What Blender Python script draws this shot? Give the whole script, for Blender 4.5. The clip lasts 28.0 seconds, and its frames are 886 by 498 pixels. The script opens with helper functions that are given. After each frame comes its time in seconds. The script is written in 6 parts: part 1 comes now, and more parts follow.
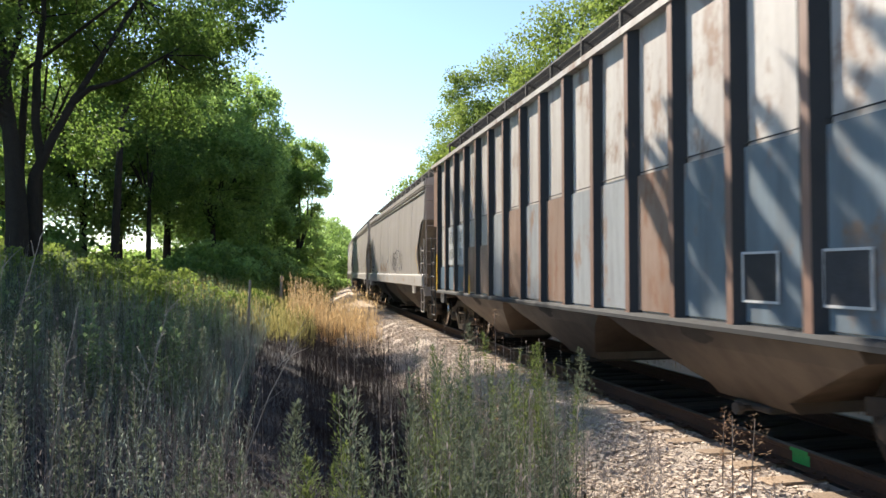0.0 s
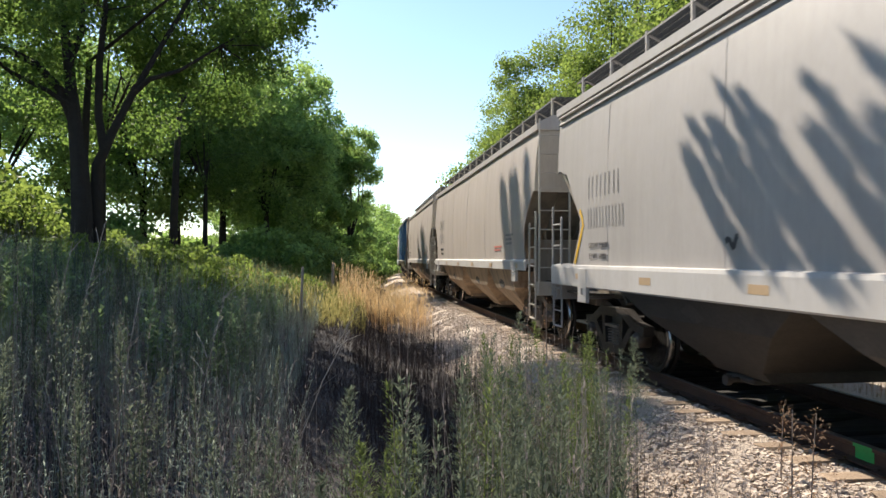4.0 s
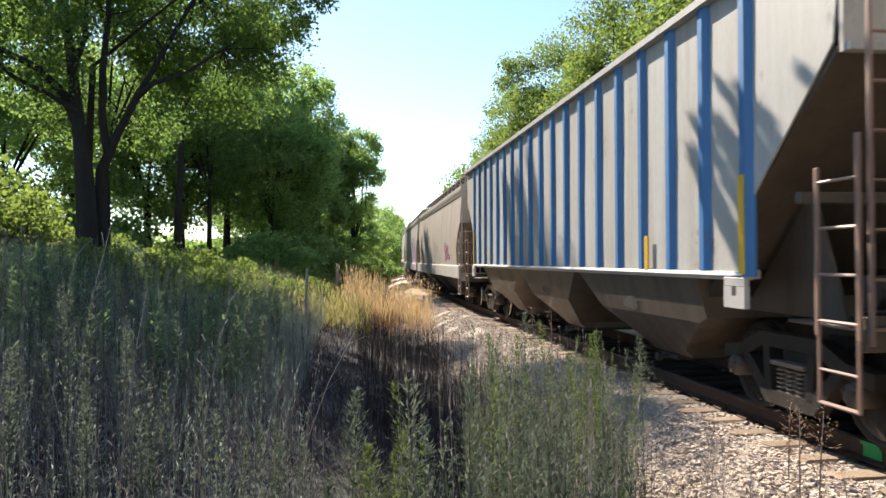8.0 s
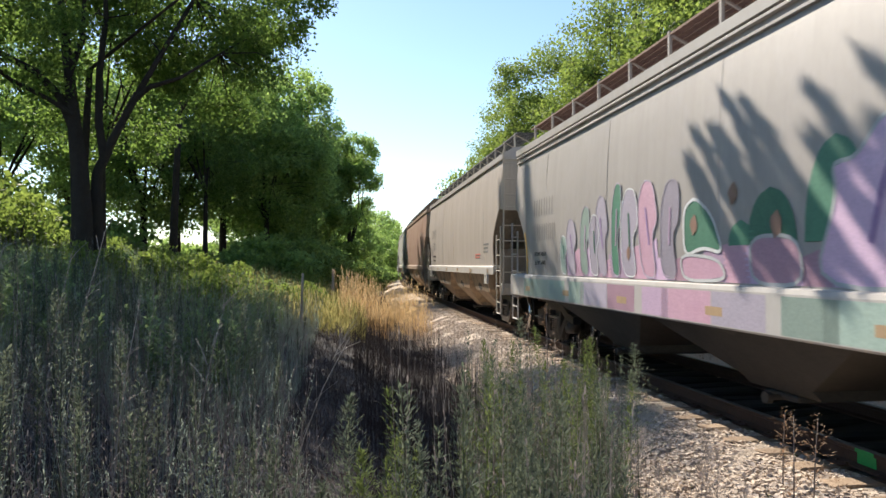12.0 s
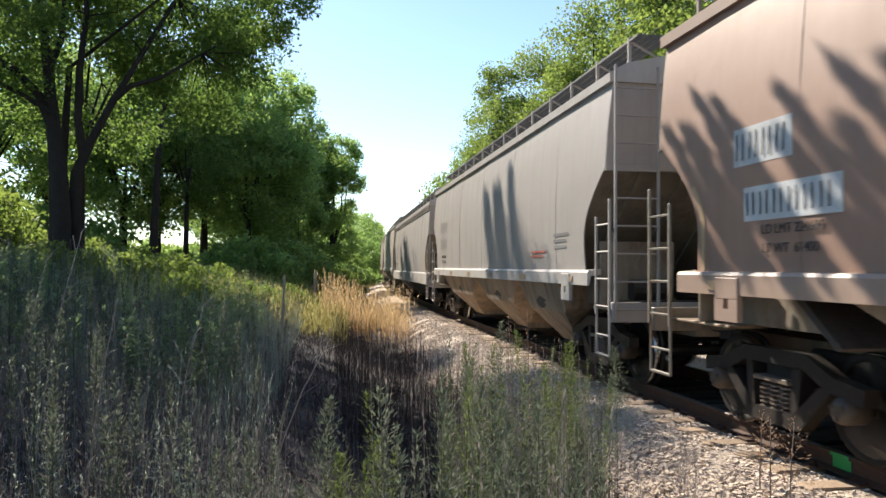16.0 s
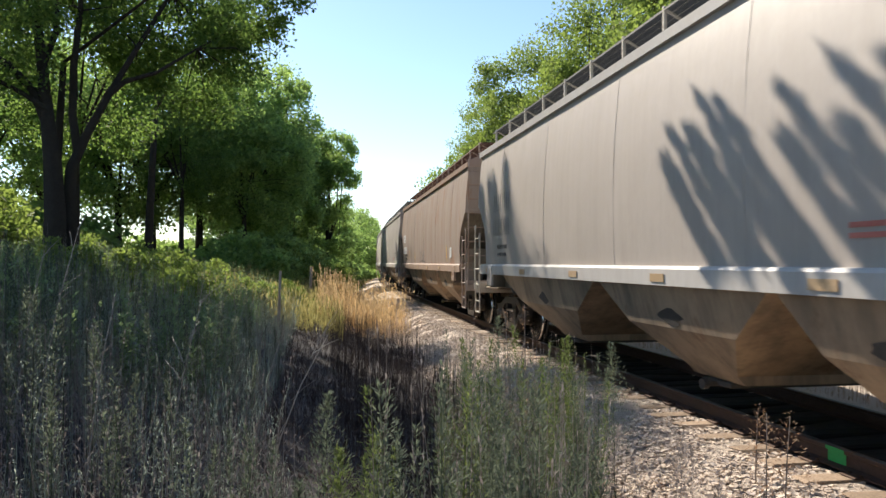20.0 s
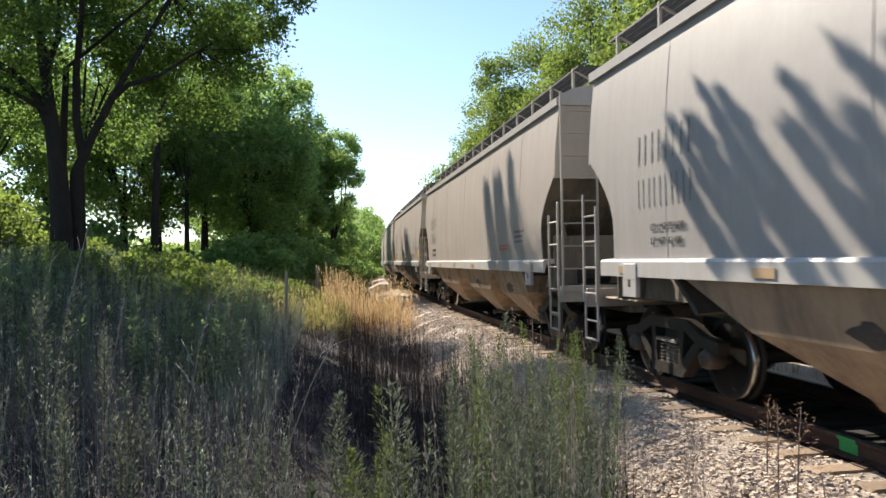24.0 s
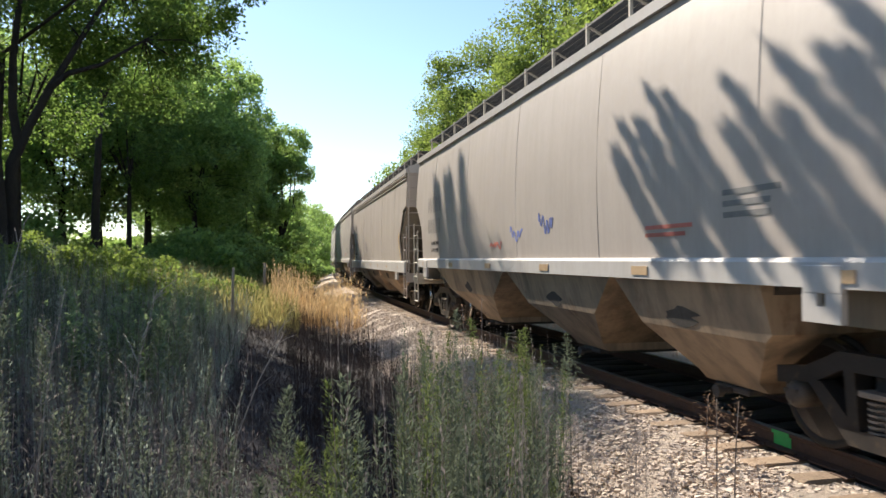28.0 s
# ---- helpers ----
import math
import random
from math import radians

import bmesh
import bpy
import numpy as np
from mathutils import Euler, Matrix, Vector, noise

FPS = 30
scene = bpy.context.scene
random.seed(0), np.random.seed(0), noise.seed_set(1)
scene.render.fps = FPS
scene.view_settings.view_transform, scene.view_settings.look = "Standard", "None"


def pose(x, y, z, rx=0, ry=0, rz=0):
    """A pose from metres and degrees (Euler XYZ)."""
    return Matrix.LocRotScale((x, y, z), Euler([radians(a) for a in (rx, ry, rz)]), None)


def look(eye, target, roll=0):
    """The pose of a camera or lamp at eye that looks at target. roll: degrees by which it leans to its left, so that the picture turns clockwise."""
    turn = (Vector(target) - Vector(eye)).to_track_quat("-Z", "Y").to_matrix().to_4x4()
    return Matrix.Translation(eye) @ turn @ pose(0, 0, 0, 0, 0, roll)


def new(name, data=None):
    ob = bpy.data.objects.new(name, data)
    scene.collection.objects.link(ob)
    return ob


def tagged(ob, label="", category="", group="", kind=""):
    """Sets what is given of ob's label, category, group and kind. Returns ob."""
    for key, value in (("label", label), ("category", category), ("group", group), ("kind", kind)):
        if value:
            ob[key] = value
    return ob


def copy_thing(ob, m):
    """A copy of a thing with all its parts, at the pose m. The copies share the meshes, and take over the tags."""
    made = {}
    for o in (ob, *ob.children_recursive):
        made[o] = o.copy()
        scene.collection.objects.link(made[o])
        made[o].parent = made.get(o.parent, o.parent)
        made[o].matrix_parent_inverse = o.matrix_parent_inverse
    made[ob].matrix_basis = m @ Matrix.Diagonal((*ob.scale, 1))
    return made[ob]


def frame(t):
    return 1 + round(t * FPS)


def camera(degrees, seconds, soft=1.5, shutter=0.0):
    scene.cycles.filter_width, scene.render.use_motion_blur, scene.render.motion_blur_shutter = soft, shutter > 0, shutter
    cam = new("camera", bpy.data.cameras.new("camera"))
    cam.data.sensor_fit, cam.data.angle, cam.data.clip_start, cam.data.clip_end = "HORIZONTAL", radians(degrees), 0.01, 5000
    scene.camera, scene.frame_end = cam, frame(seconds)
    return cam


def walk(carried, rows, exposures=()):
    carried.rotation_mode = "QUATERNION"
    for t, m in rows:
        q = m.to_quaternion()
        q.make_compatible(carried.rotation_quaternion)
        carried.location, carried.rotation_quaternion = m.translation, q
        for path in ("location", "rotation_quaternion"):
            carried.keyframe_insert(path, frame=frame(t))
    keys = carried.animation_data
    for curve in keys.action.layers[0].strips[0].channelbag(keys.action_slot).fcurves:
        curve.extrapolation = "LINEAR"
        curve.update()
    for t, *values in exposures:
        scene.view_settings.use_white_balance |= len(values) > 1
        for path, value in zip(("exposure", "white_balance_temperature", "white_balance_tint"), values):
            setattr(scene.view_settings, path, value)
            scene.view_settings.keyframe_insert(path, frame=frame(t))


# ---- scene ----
cam = camera(63.8, 28.0, soft=1.5, shutter=0.12)
# exposure of the hand-held camera
LIGHT = [(0.0, 1.17), (1.0, 1.17), (2.0, 0.96), (3.0, 1.01), (6.0, 1.05), (7.0, 1.04), (8.0, 1.24), (9.0, 1.17), (10.0, 0.97), (12.0, 0.97), (15.0, 1.05), (16.0, 1.08), (17.0, 0.94), (20.0, 0.95), (22.0, 1.05), (25.0, 0.98), (26.0, 1.03), (28.0, 1.0)]
walk(cam, [(t, pose(x, y, z, 90 + b, 0, a) @ pose(0, 0, 0, 0, 0, c)) for t, x, y, z, a, b, c in [
    # seconds, place, then yaw to the left of the track, pitch and roll
    (0, 0.013, -0.013, 1.751, -13.40, 1.83, -0.02), (0.5, 0.010, -0.009, 1.754, -11.73, 2.36, -1.11), (1, 0.008, -0.006, 1.756, -11.83, 1.86, -0.73),
    (1.5, 0.006, -0.004, 1.757, -12.21, 2.03, 0.23), (2, 0.005, -0.003, 1.758, -11.81, 1.45, 0.57), (2.5, 0.004, -0.002, 1.758, -10.90, 1.57, 0.68),
    (3, 0.002, -0.001, 1.759, -10.61, 1.70, 0.56), (3.5, 0.002, -0.001, 1.758, -9.80, 1.27, 0.61), (5.5, -0.000, -0.000, 1.757, -8.96, 0.38, -0.16),
    (6, -0.001, -0.000, 1.756, -8.88, 0.44, 0.07), (6.5, -0.001, -0.000, 1.756, -8.84, 0.44, 0.00), (7, -0.002, 0.000, 1.756, -9.35, 0.24, 0.48),
    (7.5, -0.002, 0.000, 1.756, -9.20, 0.45, 0.23), (8, -0.003, 0.001, 1.755, -9.11, 0.88, -0.23), (8.5, -0.002, 0.000, 1.756, -9.31, 1.19, 0.18),
    (9, -0.002, -0.000, 1.756, -9.41, 1.22, 0.03), (9.5, -0.001, -0.001, 1.756, -9.37, 1.05, -0.35), (10, -0.000, -0.002, 1.755, -9.65, 0.72, -0.25),
    (10.5, -0.001, -0.001, 1.756, -9.28, 0.24, 0.19), (11, 0.000, -0.001, 1.756, -9.23, 0.62, 0.24), (11.5, 0.001, -0.001, 1.756, -9.48, 0.99, 0.01),
    (12, 0.002, -0.000, 1.757, -9.41, 1.30, 0.09), (12.5, 0.004, -0.000, 1.757, -8.97, 1.28, 0.28), (14.5, 0.008, -0.000, 1.758, -9.81, 1.49, 0.69),
    (15, 0.009, -0.000, 1.758, -9.84, 1.43, 0.27), (15.5, 0.011, -0.000, 1.758, -10.39, 1.44, 0.46), (16, 0.014, -0.001, 1.759, -10.77, 1.52, 0.45),
    (16.5, 0.016, 0.003, 1.760, -9.63, 1.97, 0.01), (17, 0.020, 0.007, 1.762, -9.31, 1.50, -0.20), (17.5, 0.012, 0.005, 1.760, -9.19, 1.26, 0.49),
    (18, 0.008, 0.003, 1.759, -9.59, 1.50, 0.97), (18.5, 0.005, 0.002, 1.758, -10.10, 1.46, 1.23), (19, 0.002, 0.001, 1.758, -10.13, 1.23, 0.98),
    (19.5, 0.001, 0.000, 1.757, -10.74, 1.10, 0.62), (20, -0.000, -0.001, 1.757, -11.13, 1.16, 0.36), (20.5, -0.001, 0.001, 1.758, -11.48, 1.27, 0.34),
    (21, -0.003, 0.003, 1.759, -11.92, 1.09, -0.37), (21.5, -0.006, 0.006, 1.760, -12.03, 1.23, -0.30), (22, -0.010, 0.010, 1.763, -9.64, 1.31, 0.12),
    (22.5, -0.009, 0.008, 1.762, -10.26, 0.87, -0.68), (24.5, -0.012, 0.003, 1.765, -11.04, 0.96, -0.66), (25, -0.014, 0.003, 1.766, -11.47, 1.16, -0.67),
    (25.5, -0.013, 0.002, 1.762, -11.59, 1.04, -0.97), (26, -0.013, 0.001, 1.760, -9.94, 0.86, -1.06), (26.5, -0.013, -0.000, 1.757, -9.35, 0.66, -1.22),
    (27, -0.014, -0.002, 1.755, -8.81, 0.69, -1.17), (27.5, -0.017, -0.004, 1.752, -9.71, 0.10, -1.12), (28, -0.022, -0.007, 1.746, -14.77, 0.76, -0.21)]], LIGHT)

# ---- sun and sky ----
SUN_EL, SUN_AZ = 38.5, -20.5   # azimuth from +y (up the track) towards +x
sun_way = Vector((math.sin(radians(SUN_AZ)) * math.cos(radians(SUN_EL)), math.cos(radians(SUN_AZ)) * math.cos(radians(SUN_EL)), math.sin(radians(SUN_EL))))
world = bpy.data.worlds.new("world")
scene.world = world
world.use_nodes = True
wt = world.node_tree
sky = wt.nodes.new("ShaderNodeTexSky")
sky.sky_type, sky.sun_disc = "NISHITA", False
sky.sun_elevation, sky.sun_rotation = radians(SUN_EL), radians(SUN_AZ)
sky.air_density, sky.dust_density, sky.ozone_density = 1.0, 0.15, 2.2
wt.nodes["Background"].inputs["Strength"].default_value = 0.105
wt.links.new(sky.outputs[0], wt.nodes["Background"].inputs["Color"])
sun = new("sun", bpy.data.lights.new("sun", "SUN"))
sun.data.energy, sun.data.angle, sun.data.color = 5.0, radians(0.53), (1.0, 0.9, 0.76)
sun.matrix_world = look(sun_way * 60, (0, 0, 0))

# ---- materials ----
MATS = {}


def nodes_of(name):
    m = bpy.data.materials.new(name)
    m.use_nodes = True
    nt = m.node_tree
    return m, nt, nt.nodes["Principled BSDF"]


def ramp(nt, src, stops):
    r = nt.nodes.new("ShaderNodeValToRGB")
    e = r.color_ramp.elements
    while len(e) < len(stops):
        e.new(0.5)
    for k, (p, c) in zip(e, stops):
        k.position, k.color = p, (*c, 1) if len(c) == 3 else c
    nt.links.new(src, r.inputs[0])
    return r.outputs[0]


def noise_of(nt, scale, detail=6.0, rough=0.6, stretch=(1, 1, 1), coords="Object"):
    tc = nt.nodes.new("ShaderNodeTexCoord")
    mp = nt.nodes.new("ShaderNodeMapping")
    mp.inputs["Scale"].default_value = stretch
    n = nt.nodes.new("ShaderNodeTexNoise")
    n.inputs["Scale"].default_value, n.inputs["Detail"].default_value, n.inputs["Roughness"].default_value = scale, detail, rough
    nt.links.new(tc.outputs[coords], mp.inputs[0])
    nt.links.new(mp.outputs[0], n.inputs["Vector"])
    return n.outputs["Fac"]


def mixed(nt, fac, a, b, mode="MIX"):
    m = nt.nodes.new("ShaderNodeMix")
    m.data_type, m.blend_type = "RGBA", mode
    for sock, v in ((m.inputs[0], fac), (m.inputs[6], a), (m.inputs[7], b)):
        if isinstance(v, (int, float)):
            sock.default_value = v
        elif isinstance(v, tuple):
            sock.default_value = (*v, 1)
        else:
            nt.links.new(v, sock)
    return m.outputs[2]


def bump(nt, bsdf, fac, strength, dist=0.01):
    b = nt.nodes.new("ShaderNodeBump")
    b.inputs["Strength"].default_value, b.inputs["Distance"].default_value = strength, dist
    nt.links.new(fac, b.inputs["Height"])
    nt.links.new(b.outputs[0], bsdf.inputs["Normal"])


def grainy(name, a, b, scale, rough=0.8, strength=0.4, metal=0.0, dist=0.01, spots=None, shift=0.25):
    """A surface that wanders between two colours at two scales, with fine relief and a small shift from piece to piece."""
    if name in MATS:
        return MATS[name]
    m, nt, p = nodes_of(name)
    big = noise_of(nt, scale, 8, 0.65)
    fine = noise_of(nt, scale * 9, 4, 0.7)
    col = ramp(nt, big, [(0.3, a), (0.7, b)])
    col = mixed(nt, 0.5, col, ramp(nt, fine, [(0.25, tuple(x * 0.65 for x in a)), (0.75, tuple(min(1, x * 1.25) for x in b))]))
    if spots:
        col = mixed(nt, ramp(nt, noise_of(nt, scale * 2.3, 9, 0.7), [(0.58, (0, 0, 0)), (0.68, (1, 1, 1))]), col, spots)
    info = nt.nodes.new("ShaderNodeObjectInfo")
    hs = nt.nodes.new("ShaderNodeHueSaturation")
    mr = nt.nodes.new("ShaderNodeMapRange")
    mr.inputs[3].default_value, mr.inputs[4].default_value = 1 - shift, 1 + shift
    nt.links.new(info.outputs["Random"], mr.inputs[0])
    nt.links.new(mr.outputs[0], hs.inputs["Value"])
    nt.links.new(col, hs.inputs["Color"])
    nt.links.new(hs.outputs[0], p.inputs["Base Color"])
    p.inputs["Roughness"].default_value, p.inputs["Metallic"].default_value = rough, metal
    bump(nt, p, fine, strength, dist)
    MATS[name] = m
    return m


def car_paint(name, base, grime, rust, streak=0.5, rusty=0.60, rough=0.42):
    """Old enamel on steel: long vertical rain streaks, chalky blotches, rust where it has broken through."""
    if name in MATS:
        return MATS[name]
    m, nt, p = nodes_of(name)
    streaks = noise_of(nt, 3.0, 8, 0.65, (1, 1, 0.09))
    blotch = noise_of(nt, 0.55, 9, 0.7)
    fine = noise_of(nt, 24, 5, 0.7, (1, 1, 0.35))
    col = mixed(nt, ramp(nt, blotch, [(0.35, (0, 0, 0)), (0.75, (0.55, 0.55, 0.55))]), base, tuple(min(1, x * 1.18 + 0.02) for x in base))
    f = ramp(nt, streaks, [(0.42, (0, 0, 0)), (0.72, (streak, streak, streak))])
    col = mixed(nt, f, col, grime)
    col = mixed(nt, ramp(nt, fine, [(0.45, (0, 0, 0)), (0.85, (0.35, 0.35, 0.35))]), col, grime)
    spots = noise_of(nt, 1.7, 10, 0.74, (1, 1, 0.45))
    col = mixed(nt, ramp(nt, spots, [(rusty, (0, 0, 0)), (rusty + 0.09, (0.85, 0.85, 0.85))]), col, rust)
    nt.links.new(col, p.inputs["Base Color"])
    rr = nt.nodes.new("ShaderNodeMapRange")
    rr.inputs[3].default_value, rr.inputs[4].default_value = rough - 0.08, rough + 0.25
    nt.links.new(streaks, rr.inputs[0])
    nt.links.new(rr.outputs[0], p.inputs["Roughness"])
    bump(nt, p, noise_of(nt, 1.3, 3, 0.5), 0.25, 0.03)
    MATS[name] = m
    return m


def leafy(name, a, b, through_light=0.45, scale=1.2, gloss=0.62):
    """Leaves that pass some light, each leaf a little different."""
    if name in MATS:
        return MATS[name]
    m = bpy.data.materials.new(name)
    m.use_nodes = True
    nt = m.node_tree
    p = nt.nodes["Principled BSDF"]
    geo = nt.nodes.new("ShaderNodeNewGeometry")
    col = ramp(nt, geo.outputs["Random Per Island"], [(0.0, a), (1.0, b)])
    col = mixed(nt, 0.35, col, ramp(nt, noise_of(nt, scale, 4), [(0.3, tuple(x * 0.6 for x in a)), (0.7, tuple(x * 1.2 for x in b))]))
    nt.links.new(col, p.inputs["Base Color"])
    p.inputs["Roughness"].default_value = gloss
    p.inputs["Specular IOR Level"].default_value = 0.5 * (1 - gloss)
    tr = nt.nodes.new("ShaderNodeBsdfTranslucent")
    hs = nt.nodes.new("ShaderNodeHueSaturation")
    hs.inputs["Hue"].default_value, hs.inputs["Value"].default_value, hs.inputs["Saturation"].default_value = 0.485, 2.3, 1.1
    nt.links.new(col, hs.inputs["Color"])
    nt.links.new(hs.outputs[0], tr.inputs["Color"])
    mx = nt.nodes.new("ShaderNodeMixShader")
    mx.inputs[0].default_value = through_light
    nt.links.new(p.outputs[0], mx.inputs[1])
    nt.links.new(tr.outputs[0], mx.inputs[2])
    nt.links.new(mx.outputs[0], nt.nodes["Material Output"].inputs["Surface"])
    MATS[name] = m
    return m


STEEL = grainy("rail_steel", (0.05, 0.028, 0.02), (0.1, 0.055, 0.036), 3, 0.75, 0.3, 0.2)
POLISH = grainy("worn_rail_head", (0.1, 0.085, 0.075), (0.19, 0.17, 0.155), 4, 0.55, 0.05, 0.7)
def tie_wood(name):
    """Grey-tan weathered timber; between the rails the train's shade is painted in, near-black."""
    m = grainy(name, (0.17, 0.115, 0.08), (0.4, 0.3, 0.21), 5, 0.9, 0.6, 0, 0.02)
    nt = m.node_tree
    p = nt.nodes["Principled BSDF"]
    src = p.inputs["Base Color"].links[0].from_socket
    tc = nt.nodes.new("ShaderNodeTexCoord")
    sx = nt.nodes.new("ShaderNodeSeparateXYZ")
    ab = nt.nodes.new("ShaderNodeMath")
    ab.operation = "ABSOLUTE"
    nt.links.new(tc.outputs["Object"], sx.inputs[0])
    nt.links.new(sx.outputs[0], ab.inputs[0])
    # the middle of the tie is darkened to stand for shade
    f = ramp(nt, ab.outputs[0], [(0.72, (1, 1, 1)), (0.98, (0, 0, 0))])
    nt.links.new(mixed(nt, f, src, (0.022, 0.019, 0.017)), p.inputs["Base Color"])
    return m


SHADETIE = tie_wood("shade_dark_tie")
BED = grainy("ballast_bed", (0.38, 0.31, 0.25), (0.72, 0.6, 0.5), 14, 0.95, 1.0, 0, 0.04)
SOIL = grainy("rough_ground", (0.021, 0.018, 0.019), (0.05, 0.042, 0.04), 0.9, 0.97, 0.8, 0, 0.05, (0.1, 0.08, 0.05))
BARK = grainy("tree_bark", (0.02, 0.016, 0.013), (0.055, 0.045, 0.036), 6, 0.95, 1.0, 0, 0.04)
TRUCK = grainy("grimy_cast_steel", (0.014, 0.012, 0.011), (0.04, 0.03, 0.024), 5, 0.55, 0.4, 0.1, 0.01, (0.1, 0.065, 0.04))
WHEEL = grainy("wheel_steel", (0.014, 0.012, 0.01), (0.035, 0.028, 0.023), 7, 0.6, 0.2, 0.3)
TREAD = grainy("polished_tread", (0.4, 0.39, 0.38), (0.55, 0.54, 0.52), 8, 0.25, 0.05, 1.0)
# soot and grime; on slopes and bays also undercar shade put into colour
DARK = grainy("shaded_sooty_underframe", (0.03, 0.027, 0.025), (0.07, 0.06, 0.05), 3, 0.85, 0.4)
CAP = grainy("dusty_bearing_steel", (0.05, 0.04, 0.033), (0.14, 0.11, 0.085), 8, 0.6, 0.2, 0.2)
SPRINGS = grainy("dusty_spring_steel", (0.13, 0.1, 0.075), (0.3, 0.24, 0.19), 6, 0.6, 0.2, 0.2)
# near-black: the shade under the train is put into this colour
UNDERSHADE = grainy("shade_dark_trackbed", (0.025, 0.022, 0.02), (0.075, 0.065, 0.055), 9, 0.9, 1.0, 0, 0.04)
GRATE = grainy("galvanised_grating", (0.07, 0.07, 0.07), (0.13, 0.13, 0.125), 6, 0.6, 0.2, 0.4)
BLACKPAINT = grainy("black_stencil_paint", (0.025, 0.025, 0.028), (0.05, 0.05, 0.055), 9, 0.6, 0.1)
WORNBLACK = grainy("worn_stencil_paint", (0.12, 0.118, 0.118), (0.22, 0.21, 0.2), 14, 0.6, 0.1)
YELLOW = grainy("yellow_reflector", (0.62, 0.36, 0.03), (0.75, 0.46, 0.05), 12, 0.35, 0.1, shift=0.1)
ORANGE = grainy("faded_orange_reflector", (0.38, 0.265, 0.16), (0.47, 0.33, 0.2), 12, 0.4, 0.1, shift=0.1)
GREENPAINT = grainy("green_spray_paint", (0.01, 0.22, 0.05), (0.02, 0.34, 0.09), 20, 0.5, 0.2)

def stony(name, stops):
    m, nt, p = nodes_of(name)
    geo = nt.nodes.new("ShaderNodeNewGeometry")
    col = ramp(nt, geo.outputs["Random Per Island"], stops)
    col = mixed(nt, 0.3, col, ramp(nt, noise_of(nt, 30, 4), [(0.3, (0.2, 0.17, 0.15)), (0.7, (0.7, 0.64, 0.58))]))
    nt.links.new(col, p.inputs["Base Color"])
    p.inputs["Roughness"].default_value = 0.9
    return m


STONES = stony("crushed_stone", [(0.0, (0.24, 0.178, 0.135)), (0.4, (0.48, 0.375, 0.288)), (0.8, (0.68, 0.56, 0.44)), (1.0, (0.37, 0.305, 0.275))])

# ---- building helpers ----
R_CURVE, X_TRACK, Y_START = 850.5, 5.30, -5.8   # the track's curve to the right: radius, centre line at its start
RAIL_Z = 0.17


def track(s, side=0.0, z=0.0):
    """The pose on the centre line s metres up the track, moved sideways to the right."""
    a = s / R_CURVE
    r = R_CURVE - side
    return pose(X_TRACK + R_CURVE - r * math.cos(a), Y_START + r * math.sin(a), z, 0, 0, -math.degrees(a))


def beside(x, y):
    """How far right of the centre line a place is."""
    return R_CURVE - math.hypot(X_TRACK + R_CURVE - x, y - Y_START)


def mesh_of(name, verts, faces, material, smooth=False):
    me = bpy.data.meshes.new(name)
    me.from_pydata(verts, [], faces)
    for m in material if isinstance(material, (list, tuple)) else [material]:
        me.materials.append(m)
    if smooth:
        me.polygons.foreach_set("use_smooth", [True] * len(me.polygons))
    me.update()
    return me


def fast_mesh(name, verts, quads, material, smooth=False):
    """A mesh from arrays of corners and of three- or four-cornered faces."""
    n = quads.shape[1]
    me = bpy.data.meshes.new(name)
    me.vertices.add(len(verts))
    me.vertices.foreach_set("co", np.asarray(verts, np.float32).ravel())
    me.loops.add(quads.size)
    me.loops.foreach_set("vertex_index", quads.astype(np.int32).ravel())
    me.polygons.add(len(quads))
    me.polygons.foreach_set("loop_start", np.arange(0, quads.size, n, dtype=np.int32))
    me.polygons.foreach_set("use_smooth", np.full(len(quads), smooth))
    me.materials.append(material)
    me.update()
    me.validate()
    return me


def part(name, bm, material, parent, label=""):
    """Links a bmesh, or a mesh, as one mesh object under a thing or a part."""
    if isinstance(bm, bmesh.types.BMesh):
        me = bpy.data.meshes.new(name)
        bm.to_mesh(me)
        bm.free()
        for m in material if isinstance(material, (list, tuple)) else [material]:
            me.materials.append(m)
    else:
        me = bm
    ob = new(name, me)
    ob.parent = parent
    if label:
        ob["label"] = label
    return ob


def box(bm, x0, y0, z0, x1, y1, z1, bevel=0.0, mat=0):
    vs = [bm.verts.new((x, y, z)) for x in (x0, x1) for y in (y0, y1) for z in (z0, z1)]
    fs = [bm.faces.new([vs[i] for i in q]) for q in ((0, 1, 3, 2), (4, 6, 7, 5), (0, 4, 5, 1), (2, 3, 7, 6), (0, 2, 6, 4), (1, 5, 7, 3))]
    for f in fs:
        f.material_index = mat
    if bevel:
        es = list({e for f in fs for e in f.edges})
        bmesh.ops.bevel(bm, geom=es, offset=bevel, segments=1, affect="EDGES")
    return bm


def rod(bm, a, b, r, n=6, mat=0):
    """A round bar from a to b."""
    a, b = Vector(a), Vector(b)
    d = (b - a).normalized()
    u = d.orthogonal().normalized()
    w = d.cross(u)
    rings = [[bm.verts.new(c + (u * math.cos(k * math.tau / n) + w * math.sin(k * math.tau / n)) * r) for k in range(n)] for c in (a, b)]
    for k in range(n):
        bm.faces.new((rings[0][k], rings[0][(k + 1) % n], rings[1][(k + 1) % n], rings[1][k])).material_index = mat
    for ring in (rings[0][::-1], rings[1]):
        bm.faces.new(ring).material_index = mat
    return bm


